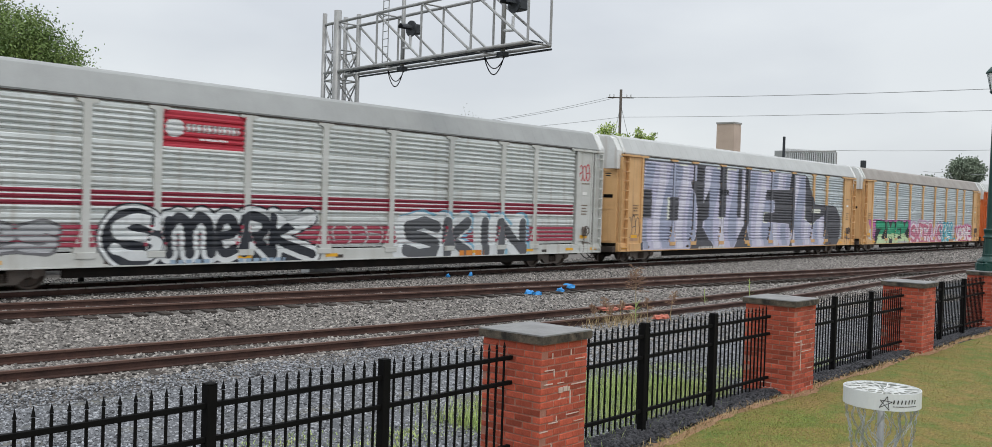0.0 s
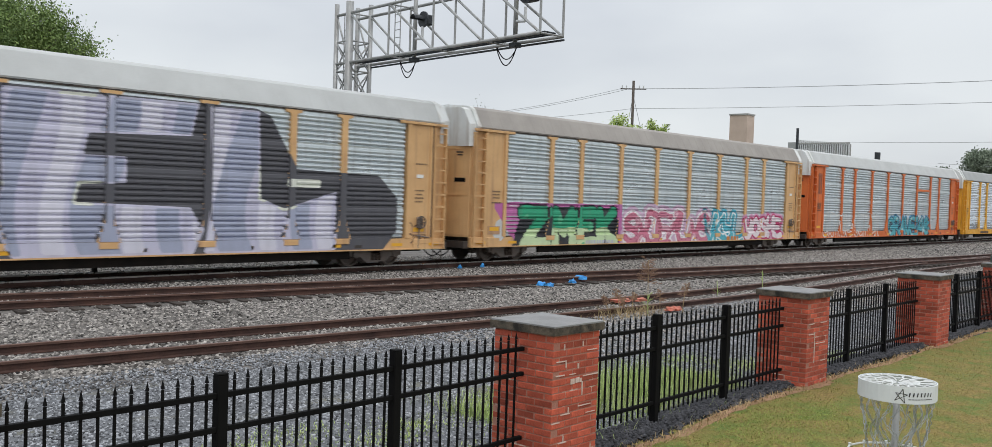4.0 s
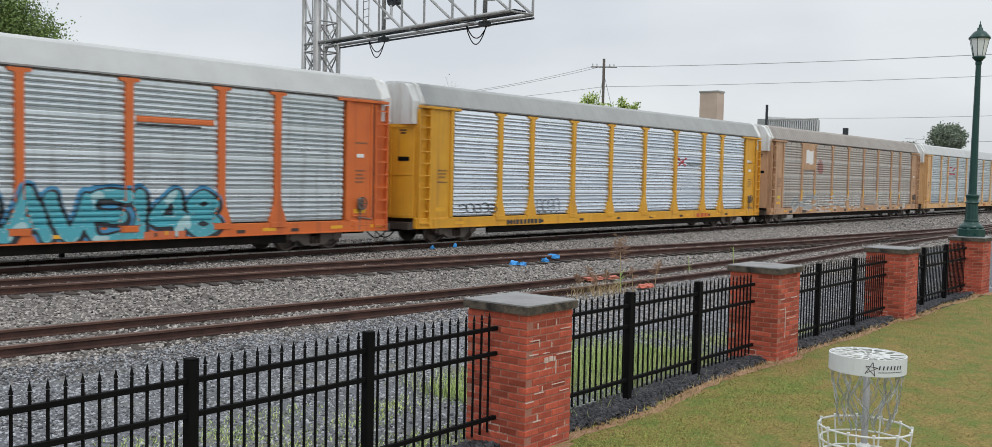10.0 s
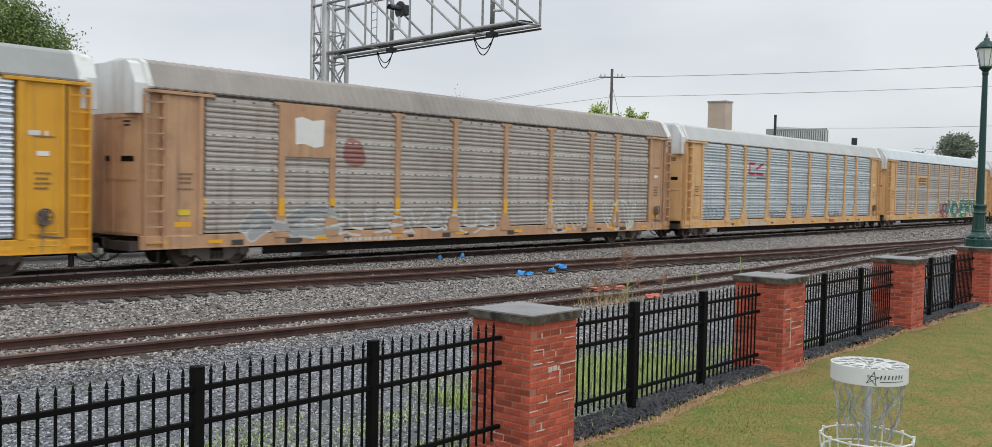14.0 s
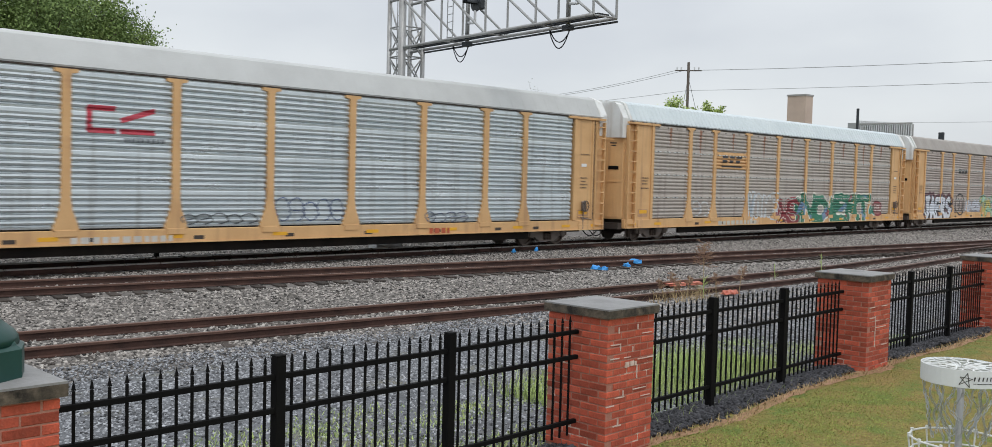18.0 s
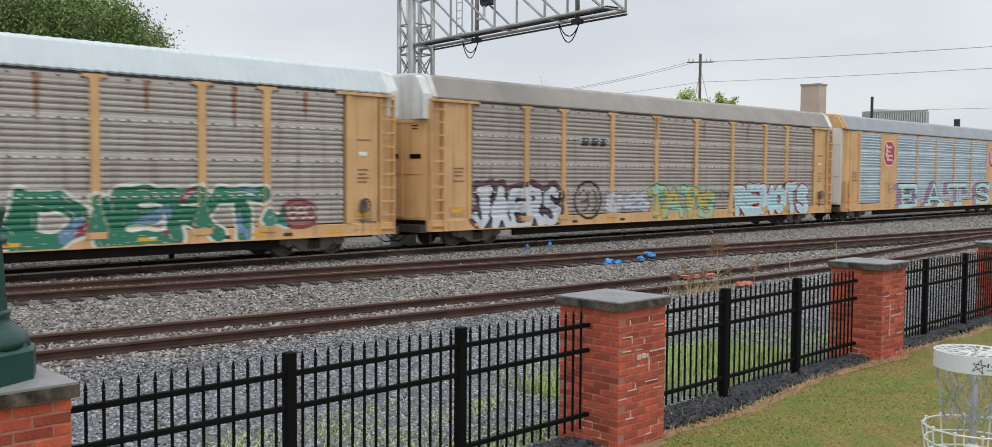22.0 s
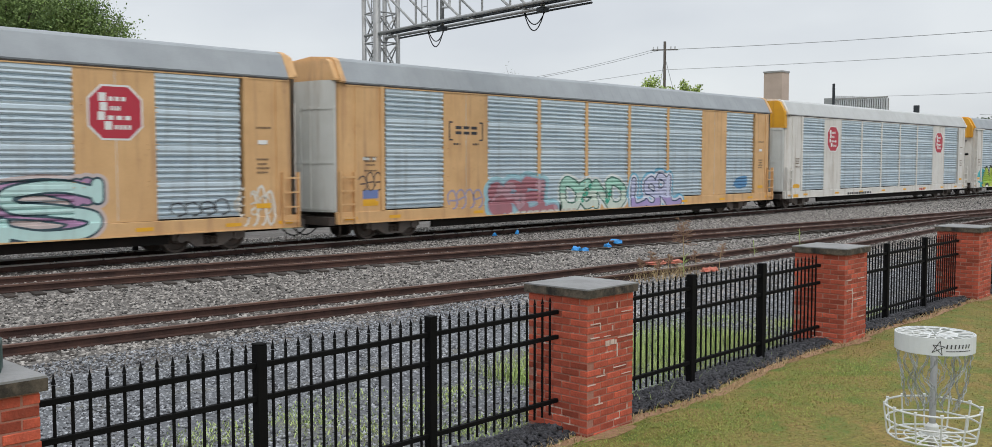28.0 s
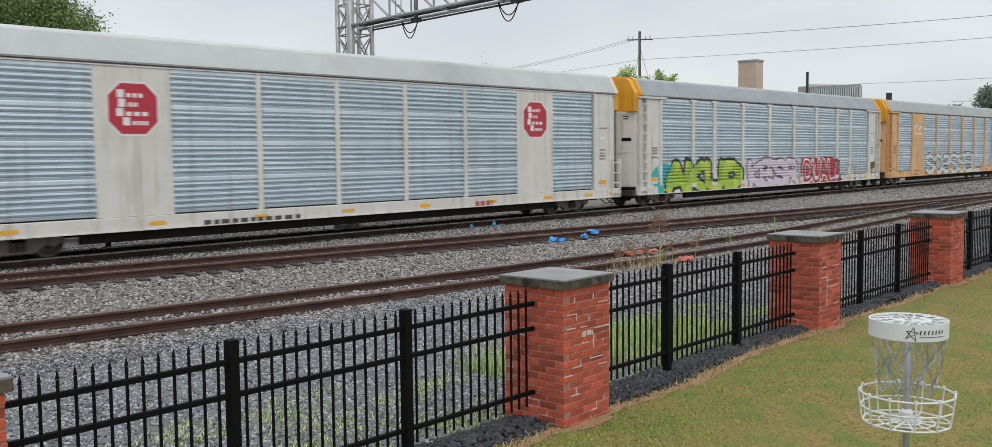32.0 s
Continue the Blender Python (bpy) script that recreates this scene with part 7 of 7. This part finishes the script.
# ================= disc golf basket =================
def disc_basket(m):
    root = tagged(new("disc_golf_basket"), "disc golf target with white band, hanging chains and wire basket", "disc golf basket")
    part("pole", tubes(((0, 0, -0.1), (0, 0, 1.30), 0.024), n=14), M["zinc"], root, smooth=True)
    R_ = 0.266
    bm = bmesh.new()
    n = 40
    rings = [[bm.verts.new((r_ * math.cos(2 * math.pi * i / n), r_ * math.sin(2 * math.pi * i / n), z_)) for i in range(n)] for r_, z_ in ((R_, 1.215), (R_, 1.335), (R_ - 0.006, 1.335), (R_ - 0.006, 1.215))]
    for a, b_ in zip(rings, rings[1:] + rings[:1]):
        for i in range(n):
            bm.faces.new((a[i], a[(i + 1) % n], b_[(i + 1) % n], b_[i]))
    band = part("band", bm, M["pvc"], root, "white plastic band with a dark logo", smooth=False)
    # logo bars on the band, on the side turned to the viewer
    logo = bmesh.new()

    def on_band(p, q, w_):
        """A straight stroke of the logo bent round the band: places in degrees and height."""
        (a0, z0), (a1, z1) = p, q
        k_ = math.hypot((a1 - a0) * 0.0046, z1 - z0)
        na, nz = -(z1 - z0) / k_ * w_ / 2 / 0.0046, (a1 - a0) * 0.0046 / k_ * w_ / 2
        vs_ = [logo.verts.new(((R_ + 0.003) * math.cos(math.radians(205 + a_)), (R_ + 0.003) * math.sin(math.radians(205 + a_)), z_)) for a_, z_ in ((a0 - na, z0 - nz), (a1 - na, z1 - nz), (a1 + na, z1 + nz), (a0 + na, z0 + nz))]
        logo.faces.new(vs_)

    for p, q in (((-9, 1.236), (2, 1.318)), ((2, 1.318), (5, 1.222)), ((5, 1.222), (-8, 1.290)), ((-8, 1.290), (9, 1.280)), ((9, 1.280), (-9, 1.236))):
        on_band(p, q, 0.0045)
    for k_ in range(7):
        on_band((11 + 6 * k_, 1.266), (12.2 + 6 * k_, 1.294), 0.009)
    for k_ in range(9):
        on_band((10 + 4.6 * k_, 1.248), (14 + 4.6 * k_, 1.248), 0.005)
    part("logo", logo, M["ink"], band)
    bm = bmesh.new()
    for rr_ in (R_ - 0.012, 0.15):
        hoop(bm, (0, 0, 1.325), rr_, 0.005, 36)
    for q in range(12):
        a = 2 * math.pi * q / 12
        tube(bm, (0.03 * math.cos(a), 0.03 * math.sin(a), 1.322), (0.15 * math.cos(a), 0.15 * math.sin(a), 1.326), 0.006, 6)
        arc_ = [Vector((r_ * math.cos(a + o_), r_ * math.sin(a + o_), 1.330)) for r_, o_ in ((0.10, 0.0), (0.15, 0.10), (0.20, 0.16), (0.235, 0.14), (R_ - 0.01, 0.05))]
        pipe(bm, arc_, 0.006, 6)
        pipe(bm, [Vector((p.x, p.y, p.z)) for p in (Matrix.Rotation(-0.32, 3, "Z") @ p_ for p_ in arc_[2:])], 0.005, 6)
    part("top_frame", bm, M["whitewire"], root)
    # hanging chains of twisted links
    for ring_r, count, z_end, in_r in ((0.245, 12, 0.80, 0.17), (0.17, 6, 0.80, 0.07)):
        for q in range(count):
            a = 2 * math.pi * (q + 0.3) / count
            ch = bmesh.new()
            pts = []
            for s_ in range(15):
                u = s_ / 14
                r_ = ring_r + (in_r - ring_r) * (u ** 1.6)
                w_ = a + (0.16 if ring_r > 0.2 else 0.25) * math.sin(9.0 * u + 2.4 * q) * min(1.0, 4 * u)
                pts.append(Vector((r_ * math.cos(w_), r_ * math.sin(w_), 1.225 + (z_end - 1.225) * u)))
            for s_, (p0, p1) in enumerate(zip(pts, pts[1:])):
                d = (p1 - p0).normalized()
                side = d.cross(Vector((math.cos(a + 1.57 * (s_ % 2)), math.sin(a + 1.57 * (s_ % 2)), 0.2))).normalized() * 0.009
                mid = (p0 + p1) / 2
                for sg in (-1, 1):
                    tube(ch, p0 + side * sg * 0.4, mid + side * sg, 0.0034, 4)
                    tube(ch, mid + side * sg, p1 + side * sg * 0.4, 0.0034, 4)
            part("chain", ch, M["chrome"], root)
    # wire basket with twelve bent uprights
    R2, R3, n = 0.323, 0.296, 12
    def rim(r_, z_, wire_):
        bm = bmesh.new()
        ring_ = [Vector((r_ * math.cos(2 * math.pi * q / 24), r_ * math.sin(2 * math.pi * q / 24), z_)) for q in range(25)]
        ring_ = [Vector((p.x * (1.0 if q % 2 == 0 else 0.978), p.y * (1.0 if q % 2 == 0 else 0.978), p.z)) for q, p in enumerate(ring_)]
        pipe(bm, ring_, wire_, 6)
        return bm
    basket = part("basket_ring", rim(R2, 0.80, 0.0075), M["whitewire"], root)
    for z_, r_, w_ in ((0.695, 0.312, 0.007), (0.590, R3, 0.0075), (0.588, 0.19, 0.006), (0.588, 0.10, 0.006)):
        part("hoop", rim(r_, z_, w_), M["whitewire"], basket)
    for q in range(n):
        a = 2 * math.pi * q / n
        c_, s_ = math.cos(a), math.sin(a)
        bm = bmesh.new()
        pipe(bm, [Vector((r_ * c_, r_ * s_, z_)) for r_, z_ in ((R2 + 0.004, 0.812), (R2 + 0.004, 0.79), (R3 + 0.006, 0.60), (R3 - 0.012, 0.583), (0.03, 0.592))], 0.0065, 6)
        tube(bm, (R2 * c_, R2 * s_, 0.795), (R2 * c_, R2 * s_, 0.818), 0.012, 8)
        part("basket_wire", bm, M["whitewire"], basket)
    part("hub", lathe(((0.045, 0.55), (0.045, 0.66), (0.03, 0.68)), 16), M["whitewire"], root)
    root.matrix_basis = m
    return root


disc_basket(pose(7.04, 2.46, 0.0))


# ================= trackside clutter =================
def crumpled(name, label, category, m, size, material, seed, flat=0.4):
    bm = bmesh.new()
    bmesh.ops.create_icosphere(bm, subdivisions=2, radius=1.0)
    rr = random.Random(seed)
    for v in bm.verts:
        k_ = 0.5 + 0.9 * rr.random()
        v.co = Vector((v.co.x * size[0] * k_, v.co.y * size[1] * k_, max(-0.02, v.co.z * size[2] * k_ * flat)))
    ob = part(name, bm, material)
    ob.matrix_basis = m
    return tagged(ob, label, category)


for n_, (x_, y_, z_, sx, sy) in enumerate(((22.4, 18.3, -0.10, 0.24, 0.20), (22.7, 18.2, -0.13, 0.16, 0.12), (24.1, 18.45, -0.11, 0.20, 0.15), (25.1, 18.9, -0.09, 0.26, 0.10), (24.6, 23.9, -0.08, 0.13, 0.12), (25.8, 23.9, -0.08, 0.12, 0.10))):
    tagged(crumpled("plastic_bag", "crumpled bright blue plastic beside the track", "plastic bag", pose(x_, y_, z_, 0, 0, 40 * n_), (0.72 * sx, 0.72 * sy, 0.17), M["bluebag"], 300 + n_, 0.7), group="blue plastic litter")
for n_, (x_, y_) in enumerate(((21.35, 14.7), (22.0, 14.55), (20.8, 12.85), (20.95, 12.75))):
    tagged(crumpled("red_plastic", "faded red plastic scrap lying in dry weeds", "debris", pose(x_, y_, -0.17, 0, 0, 15 * n_ - 12), (0.36 - 0.07 * n_, 0.12, 0.11), M["redjunk"], 320 + n_, 0.8), group="red plastic scraps")


def dry_stalk(m, h, seed, green=0.0, lean=0.0, tuft=26):
    """A tall weed: a bent stem, green at the foot where it still lives, with thin side twigs and seed tufts at the top."""
    rr = random.Random(seed)
    root = tagged(new("dry_weed"), "tall dry weed with thin brown seed heads" if tuft else "upright green weed stem with narrow leaves", "weed", "tall weeds by the siding")
    pts = [Vector((lean * h * (q / 8) ** 1.6, 0.05 * q / 8, h * q / 8)) for q in range(9)]
    cut = int(8 * green)
    if cut < 8:
        st = bmesh.new()
        pipe(st, pts[cut:], 0.008, 5)
        part("stem", st, M["straw"], root)
    if cut:
        st = bmesh.new()
        pipe(st, pts[:cut + 1], 0.012, 5)
        low = part("green_stem", st, M["weed"], root)
        for q in range(int(10 * h)):
            p0 = pts[0].lerp(pts[cut], rr.uniform(0.1, 0.95))
            a = rr.uniform(0, 6.28)
            l_ = rr.uniform(0.10, 0.2)
            d = Vector((math.cos(a) * l_, math.sin(a) * l_, l_ * 0.9))
            lf = bmesh.new()
            s_ = d.cross(Vector((0, 0, 1))).normalized() * 0.014
            vs_ = [lf.verts.new(p) for p in (p0, p0 + d * 0.5 + s_, p0 + d + Vector((0, 0, -0.02)), p0 + d * 0.5 - s_)]
            lf.faces.new(vs_)
            part("leaf", lf, M["weed"], low)
    if tuft:
        tw = bmesh.new()
        for q in range(tuft):
            u = rr.uniform(0.58, 1.0)
            p0 = pts[int(8 * u)].lerp(pts[min(8, int(8 * u) + 1)], 8 * u - int(8 * u))
            a = rr.uniform(0, 6.28)
            l_ = 0.24 * h * rr.uniform(0.4, 1) * (1.25 - 0.6 * (u - 0.58) / 0.42)
            p1 = p0 + Vector((math.cos(a) * l_, math.sin(a) * l_, l_ * rr.uniform(-0.2, 0.6)))
            tube(tw, p0, p1, 0.0045, 4)
            for k_ in range(7):
                c_ = p0.lerp(p1, rr.uniform(0.45, 1))
                tube(tw, c_, c_ + Vector((rr.uniform(-0.03, 0.03), rr.uniform(-0.03, 0.03), rr.uniform(-0.02, 0.05))), 0.009, 4, 0.002)
        part("seed_tuft", tw, M["seed"], root)
    root.matrix_basis = m


for q, (x_, y_, h_, g_, l_) in enumerate(((19.98, 12.96, 1.32, 0.45, 0.02), (20.0, 12.62, 0.60, 0.0, 0.08), (20.94, 12.56, 0.72, 0.0, 0.35), (19.28, 13.3, 0.62, 0.0, -0.15), (18.7, 13.2, 0.5, 0.0, -0.4), (19.5, 13.1, 0.55, 0.0, 0.3), (18.9, 13.0, 0.42, 0.0, 0.4))):
    dry_stalk(pose(x_, y_, -0.24), h_, 400 + q, g_, l_, 60 if q == 0 else 26)
dry_stalk(pose(25.9, 14.35, -0.24), 0.45, 420, 1.0, 0.05, 0)
dry_stalk(pose(29.1, 14.5, -0.24), 0.62, 421, 1.0, 0.05, 0)

# equipment cabinet and marker behind the main line
cab = tagged(new("relay_cabinet"), "low aluminium relay cabinet beyond the main line", "equipment cabinet")
part("body", boxes((21.1, 22.3, 27.3, 27.8, -0.3, 0.40), bevel=0.02), M["cabinet"], cab)
part("lid", boxes((21.05, 22.35, 27.25, 27.85, 0.40, 0.44), bevel=0.01), M["cabinet"], cab)
mk_ = tagged(new("track_marker"), "short black marker post beyond the main line", "marker post")
part("post", boxes((12.93, 13.05, 27.4, 27.52, -0.4, 0.45)), M["black"], mk_)
part("plate", boxes((12.86, 13.12, 27.38, 27.4, 0.25, 0.46)), M["black"], mk_)


# ================= trees =================
def tree(label, m, height, crown_r, crown_z, leaves, leaf_size, material, seed, trunk_r=0.25, squash=1.0, limbs=16, spread=0.17):
    """Tapered trunk, bent limbs and a crown of many small leaves in uneven clumps."""
    rr = np.random.default_rng(seed)
    root = tagged(new("tree"), label, "tree")
    bm = bmesh.new()
    tube(bm, (0, 0, -0.6), (0.1, 0.05, crown_z), trunk_r, 10, trunk_r * 0.55)
    part("trunk", bm, M["bark"], root)
    bm = bmesh.new()
    tips = []
    for q in range(limbs):
        a = rr.uniform(0, 2 * np.pi)
        up = rr.uniform(-0.15, 1.0)
        d = Vector((math.cos(a) * math.sqrt(max(0.05, 1 - up * up)), math.sin(a) * math.sqrt(max(0.05, 1 - up * up)), up * squash))
        p0 = Vector((0.08, 0.04, crown_z * rr.uniform(0.7, 1.0)))
        p2 = Vector((0, 0, crown_z)) + d * crown_r * rr.uniform(0.65, 0.95)
        p1 = p0.lerp(p2, 0.5) + Vector((0, 0, 0.1 * crown_r))
        tube(bm, p0, p1, trunk_r * 0.35, 6, trunk_r * 0.2)
        tube(bm, p1, p2, trunk_r * 0.2, 6, trunk_r * 0.05)
        tips += [p1, p2, p1.lerp(p2, 0.5)]
    part("branchwork", bm, M["bark"], root)
    n = leaves
    tip = np.array([tuple(t_) for t_ in tips])
    c = tip[rr.integers(0, len(tip), n)] + rr.normal(0, 1, (n, 3)) * crown_r * np.array([spread, spread, 0.82 * spread])
    a, b_ = rr.normal(size=(n, 3)), rr.normal(size=(n, 3))
    a /= np.linalg.norm(a, axis=1, keepdims=True)
    b_ -= a * (a * b_).sum(1, keepdims=True)
    b_ /= np.linalg.norm(b_, axis=1, keepdims=True)
    s_ = leaf_size * rr.uniform(0.6, 1.3, (n, 1))
    v = np.stack([c - a * s_, c + b_ * s_ * 0.5, c + a * s_, c - b_ * s_ * 0.5], 1).reshape(-1, 3)
    me = bpy.data.meshes.new("crown")
    me.vertices.add(4 * n)
    me.vertices.foreach_set("co", v.astype(np.float32).ravel())
    me.loops.add(4 * n)
    me.loops.foreach_set("vertex_index", np.arange(4 * n, dtype=np.int32))
    me.polygons.add(n)
    me.polygons.foreach_set("loop_start", np.arange(0, 4 * n, 4, dtype=np.int32))
    me.update(calc_edges=True)
    me.materials.append(material)
    shared("crown", me, root)
    root.matrix_basis = m
    return root


tree("large broad oak with dense dark green leaves", pose(19.4, 56.5, -0.5), 15, 7.3, 7.7, 230000, 0.085, M["leaf"], 71, 0.5, 0.9, 120, 0.075)
tree("roadside tree with light green leaves", pose(95.2, 66.2, -0.5), 12, 3.0, 10.3, 4200, 0.15, M["leaf_lime"], 72, 0.2, 0.9, 11, 0.13)
tree("roadside tree with light green leaves", pose(95.2, 61.2, -0.5), 12, 1.5, 11.0, 900, 0.15, M["leaf_lime"], 77, 0.12, 1.0, 7, 0.15)
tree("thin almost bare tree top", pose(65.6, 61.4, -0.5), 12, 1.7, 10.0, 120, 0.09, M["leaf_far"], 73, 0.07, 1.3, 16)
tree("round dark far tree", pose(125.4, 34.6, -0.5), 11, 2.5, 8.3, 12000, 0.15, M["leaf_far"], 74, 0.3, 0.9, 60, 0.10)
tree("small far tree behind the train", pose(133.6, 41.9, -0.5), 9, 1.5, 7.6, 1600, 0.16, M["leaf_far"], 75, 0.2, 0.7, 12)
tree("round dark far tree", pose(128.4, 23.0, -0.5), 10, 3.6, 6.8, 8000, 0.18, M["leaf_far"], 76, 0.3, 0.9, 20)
woods_rng = np.random.default_rng(90)
n = 26000
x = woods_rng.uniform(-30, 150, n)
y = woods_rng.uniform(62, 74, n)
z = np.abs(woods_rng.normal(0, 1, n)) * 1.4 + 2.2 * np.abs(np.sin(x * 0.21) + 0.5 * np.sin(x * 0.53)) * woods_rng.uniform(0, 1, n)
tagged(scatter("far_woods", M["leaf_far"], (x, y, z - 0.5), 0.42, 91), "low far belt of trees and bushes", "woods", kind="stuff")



# ================= far buildings, pole and wires =================
def utility_pole():
    root = tagged(new("utility_pole"), "tall wooden utility pole with one crossarm", "utility pole")
    part("pole", tubes(((99.2, 67.5, -0.6), (99.2, 67.5, 17.1), 0.17), n=10), M["wood"], root, smooth=True)
    for x_, y_ in ((98.4, 68.6), (98.7, 68.2), (99.6, 66.9), (99.9, 66.5)):
        part("insulator", tubes(((x_, y_, 16.15), (x_, y_, 16.5), 0.08), n=8), M["cabinet"], root)
    part("crossarm", tubes(((98.3, 68.8, 16.1), (100.1, 66.2, 16.1), 0.08), n=6), M["wood"], root)
    part("guy_wire", tubes(((99.2, 67.5, 15.3), (101.2, 64.6, 2.0), 0.03), ((99.2, 67.5, 15.3), (98.2, 68.5, 6.0), 0.03), n=5), M["wire"], root)


utility_pole()


def wire(p, q, sag, r=0.024):
    """An overhead line that hangs between two places."""
    p, q = Vector(p), Vector(q)
    bm = bmesh.new()
    pts = [p.lerp(q, s_ / 16) - Vector((0, 0, sag * 4 * (s_ / 16) * (1 - s_ / 16))) for s_ in range(17)]
    pipe(bm, pts, r, 5)
    tagged(part("overhead_wire", bm, M["wire"]), "thin dark overhead power line", "power line", "overhead lines")


wire((98.4, 68.6, 16.15), (87.5, 82.5, 12.5), 0.3)
wire((99.0, 67.8, 16.15), (88.2, 83.0, 12.4), 0.3)
wire((99.9, 66.5, 16.15), (94.6, -17.0, 14.5), 0.7, 0.03)
wire((99.2, 67.5, 13.7), (94.6, -17.0, 12.5), 0.5)
wire((99.2, 67.5, 13.7), (84.0, 88.0, 11.0), 0.3)
wire((129.7, 52.8, 11.3), (92.0, 11.0, 8.8), 0.2)
wire((133.5, 42.2, 8.6), (104.0, 18.0, 6.9), 0.2)

tw = tagged(new("stair_tower"), "plain tan brick tower standing above the roofs", "tower")
b = bmesh.new()
box(b, 140.0, 142.3, 73.4, 76.5, -0.6, 16.5)
part("shaft", b, M["tower"], tw)
part("coping", boxes((139.9, 142.4, 73.3, 76.6, 16.5, 16.75)), M["concrete"], tw)

wh = tagged(new("warehouse"), "low far warehouse with a ribbed parapet", "warehouse")
part("wall", boxes((137.0, 165.0, 52.0, 68.0, -0.6, 8.6)), M["concrete"], wh)
part("roof", boxes((136.8, 165.2, 51.8, 68.2, 8.6, 8.9)), M["concrete"], wh)
for q in range(24):
    part("parapet_rib", boxes((136.6, 136.9, 55.5 + 0.33 * q, 55.66 + 0.33 * q, 8.9, 11.6 + 0.025 * q)), M["cabinet"], wh)
part("parapet_rail", boxes((136.55, 136.65, 55.4, 63.4, 11.55, 11.75)), M["concrete"], wh)
part("parapet_backing", boxes((136.9, 137.1, 55.4, 63.4, 8.9, 11.5)), M["concrete"], wh)
part("plant_room", boxes((137.4, 143.0, 62.8, 65.2, 8.9, 11.9)), M["roof_grey"], wh)
part("low_roof", boxes((137.4, 143.0, 65.2, 67.6, 8.9, 11.0)), M["concrete"], wh)
part("vent_pipe", tubes(((139.0, 52.3, 8.8), (139.0, 52.3, 10.4), 0.4), n=12), M["signal"], wh)
fp = tagged(new("flood_light_pole"), "slim dark pole rising behind the train", "pole")
part("pole", tubes(((131.5, 61.0, -0.6), (131.5, 61.0, 13.5), 0.2), n=8), M["signal"], fp)


def box_trailer():
    """A pale box trailer parked beyond the line."""
    root = tagged(new("box_trailer"), "pale grey box trailer parked beyond the main line", "trailer")
    part("box", boxes((3.0, 20.0, 33.0, 35.5, 0.75, 3.9), bevel=0.03), M["galv_blue"], root)
    for q in range(30):
        part("side_rib", boxes((3.3 + 0.56 * q, 3.36 + 0.56 * q, 32.97, 33.0, 0.9, 3.8)), M["galv_blue"], root)
    part("frame", boxes((3.2, 19.8, 33.4, 35.1, 0.45, 0.75)), M["black"], root)
    for wx in (4.6, 5.8):
        part("tyre", tubes(((wx, 33.05, 0.0), (wx, 33.35, 0.0), 0.5), n=18), M["black"], root)
    part("landing_leg", boxes((17.0, 17.15, 33.3, 33.45, -0.5, 0.6)), M["zinc"], root)


box_trailer()



# ================= what moves =================
def train_at(t):
    """Smooth place of the train along the line."""
    ts = [r_[0] for r_ in TRAIN]
    for i in range(len(ts) - 1):
        if t <= ts[i + 1]:
            break
    def slope(k_):
        lo_, hi_ = max(k_ - 1, 0), min(k_ + 1, len(ts) - 1)
        return (TRAIN[hi_][1] - TRAIN[lo_][1]) / (ts[hi_] - ts[lo_])
    h = ts[i + 1] - ts[i]
    u = (t - ts[i]) / h
    return ((1 + 2 * u) * (1 - u) ** 2 * TRAIN[i][1] + u * (1 - u) ** 2 * h * slope(i) + u * u * (3 - 2 * u) * TRAIN[i + 1][1] + u * u * (u - 1) * h * slope(i + 1))


def motions():
    """The cars roll along the main line and their wheelsets turn with them."""
    for car in CARS:
        walk(car["root"], [(t, pose(train_at(t) + car["i"] * CAR_PITCH, CAR_Y, RAIL_Z)) for t in range(0, 33)])
    per_car = len(SPIN) // len(CARS)
    for k_, (ws, wx) in enumerate(SPIN):
        i = CARS[k_ // per_car]["i"]
        rows = []
        for f in range(0, 961):
            t = f / 30
            place = train_at(t) + i * CAR_PITCH
            if f in (0, 960) or -30 < place < 75:
                rows.append((t, pose(wx, 1.555, 0.42, 0, math.degrees(train_at(t) / 0.42) % 360, 0)))
        walk(ws, rows)


motions()
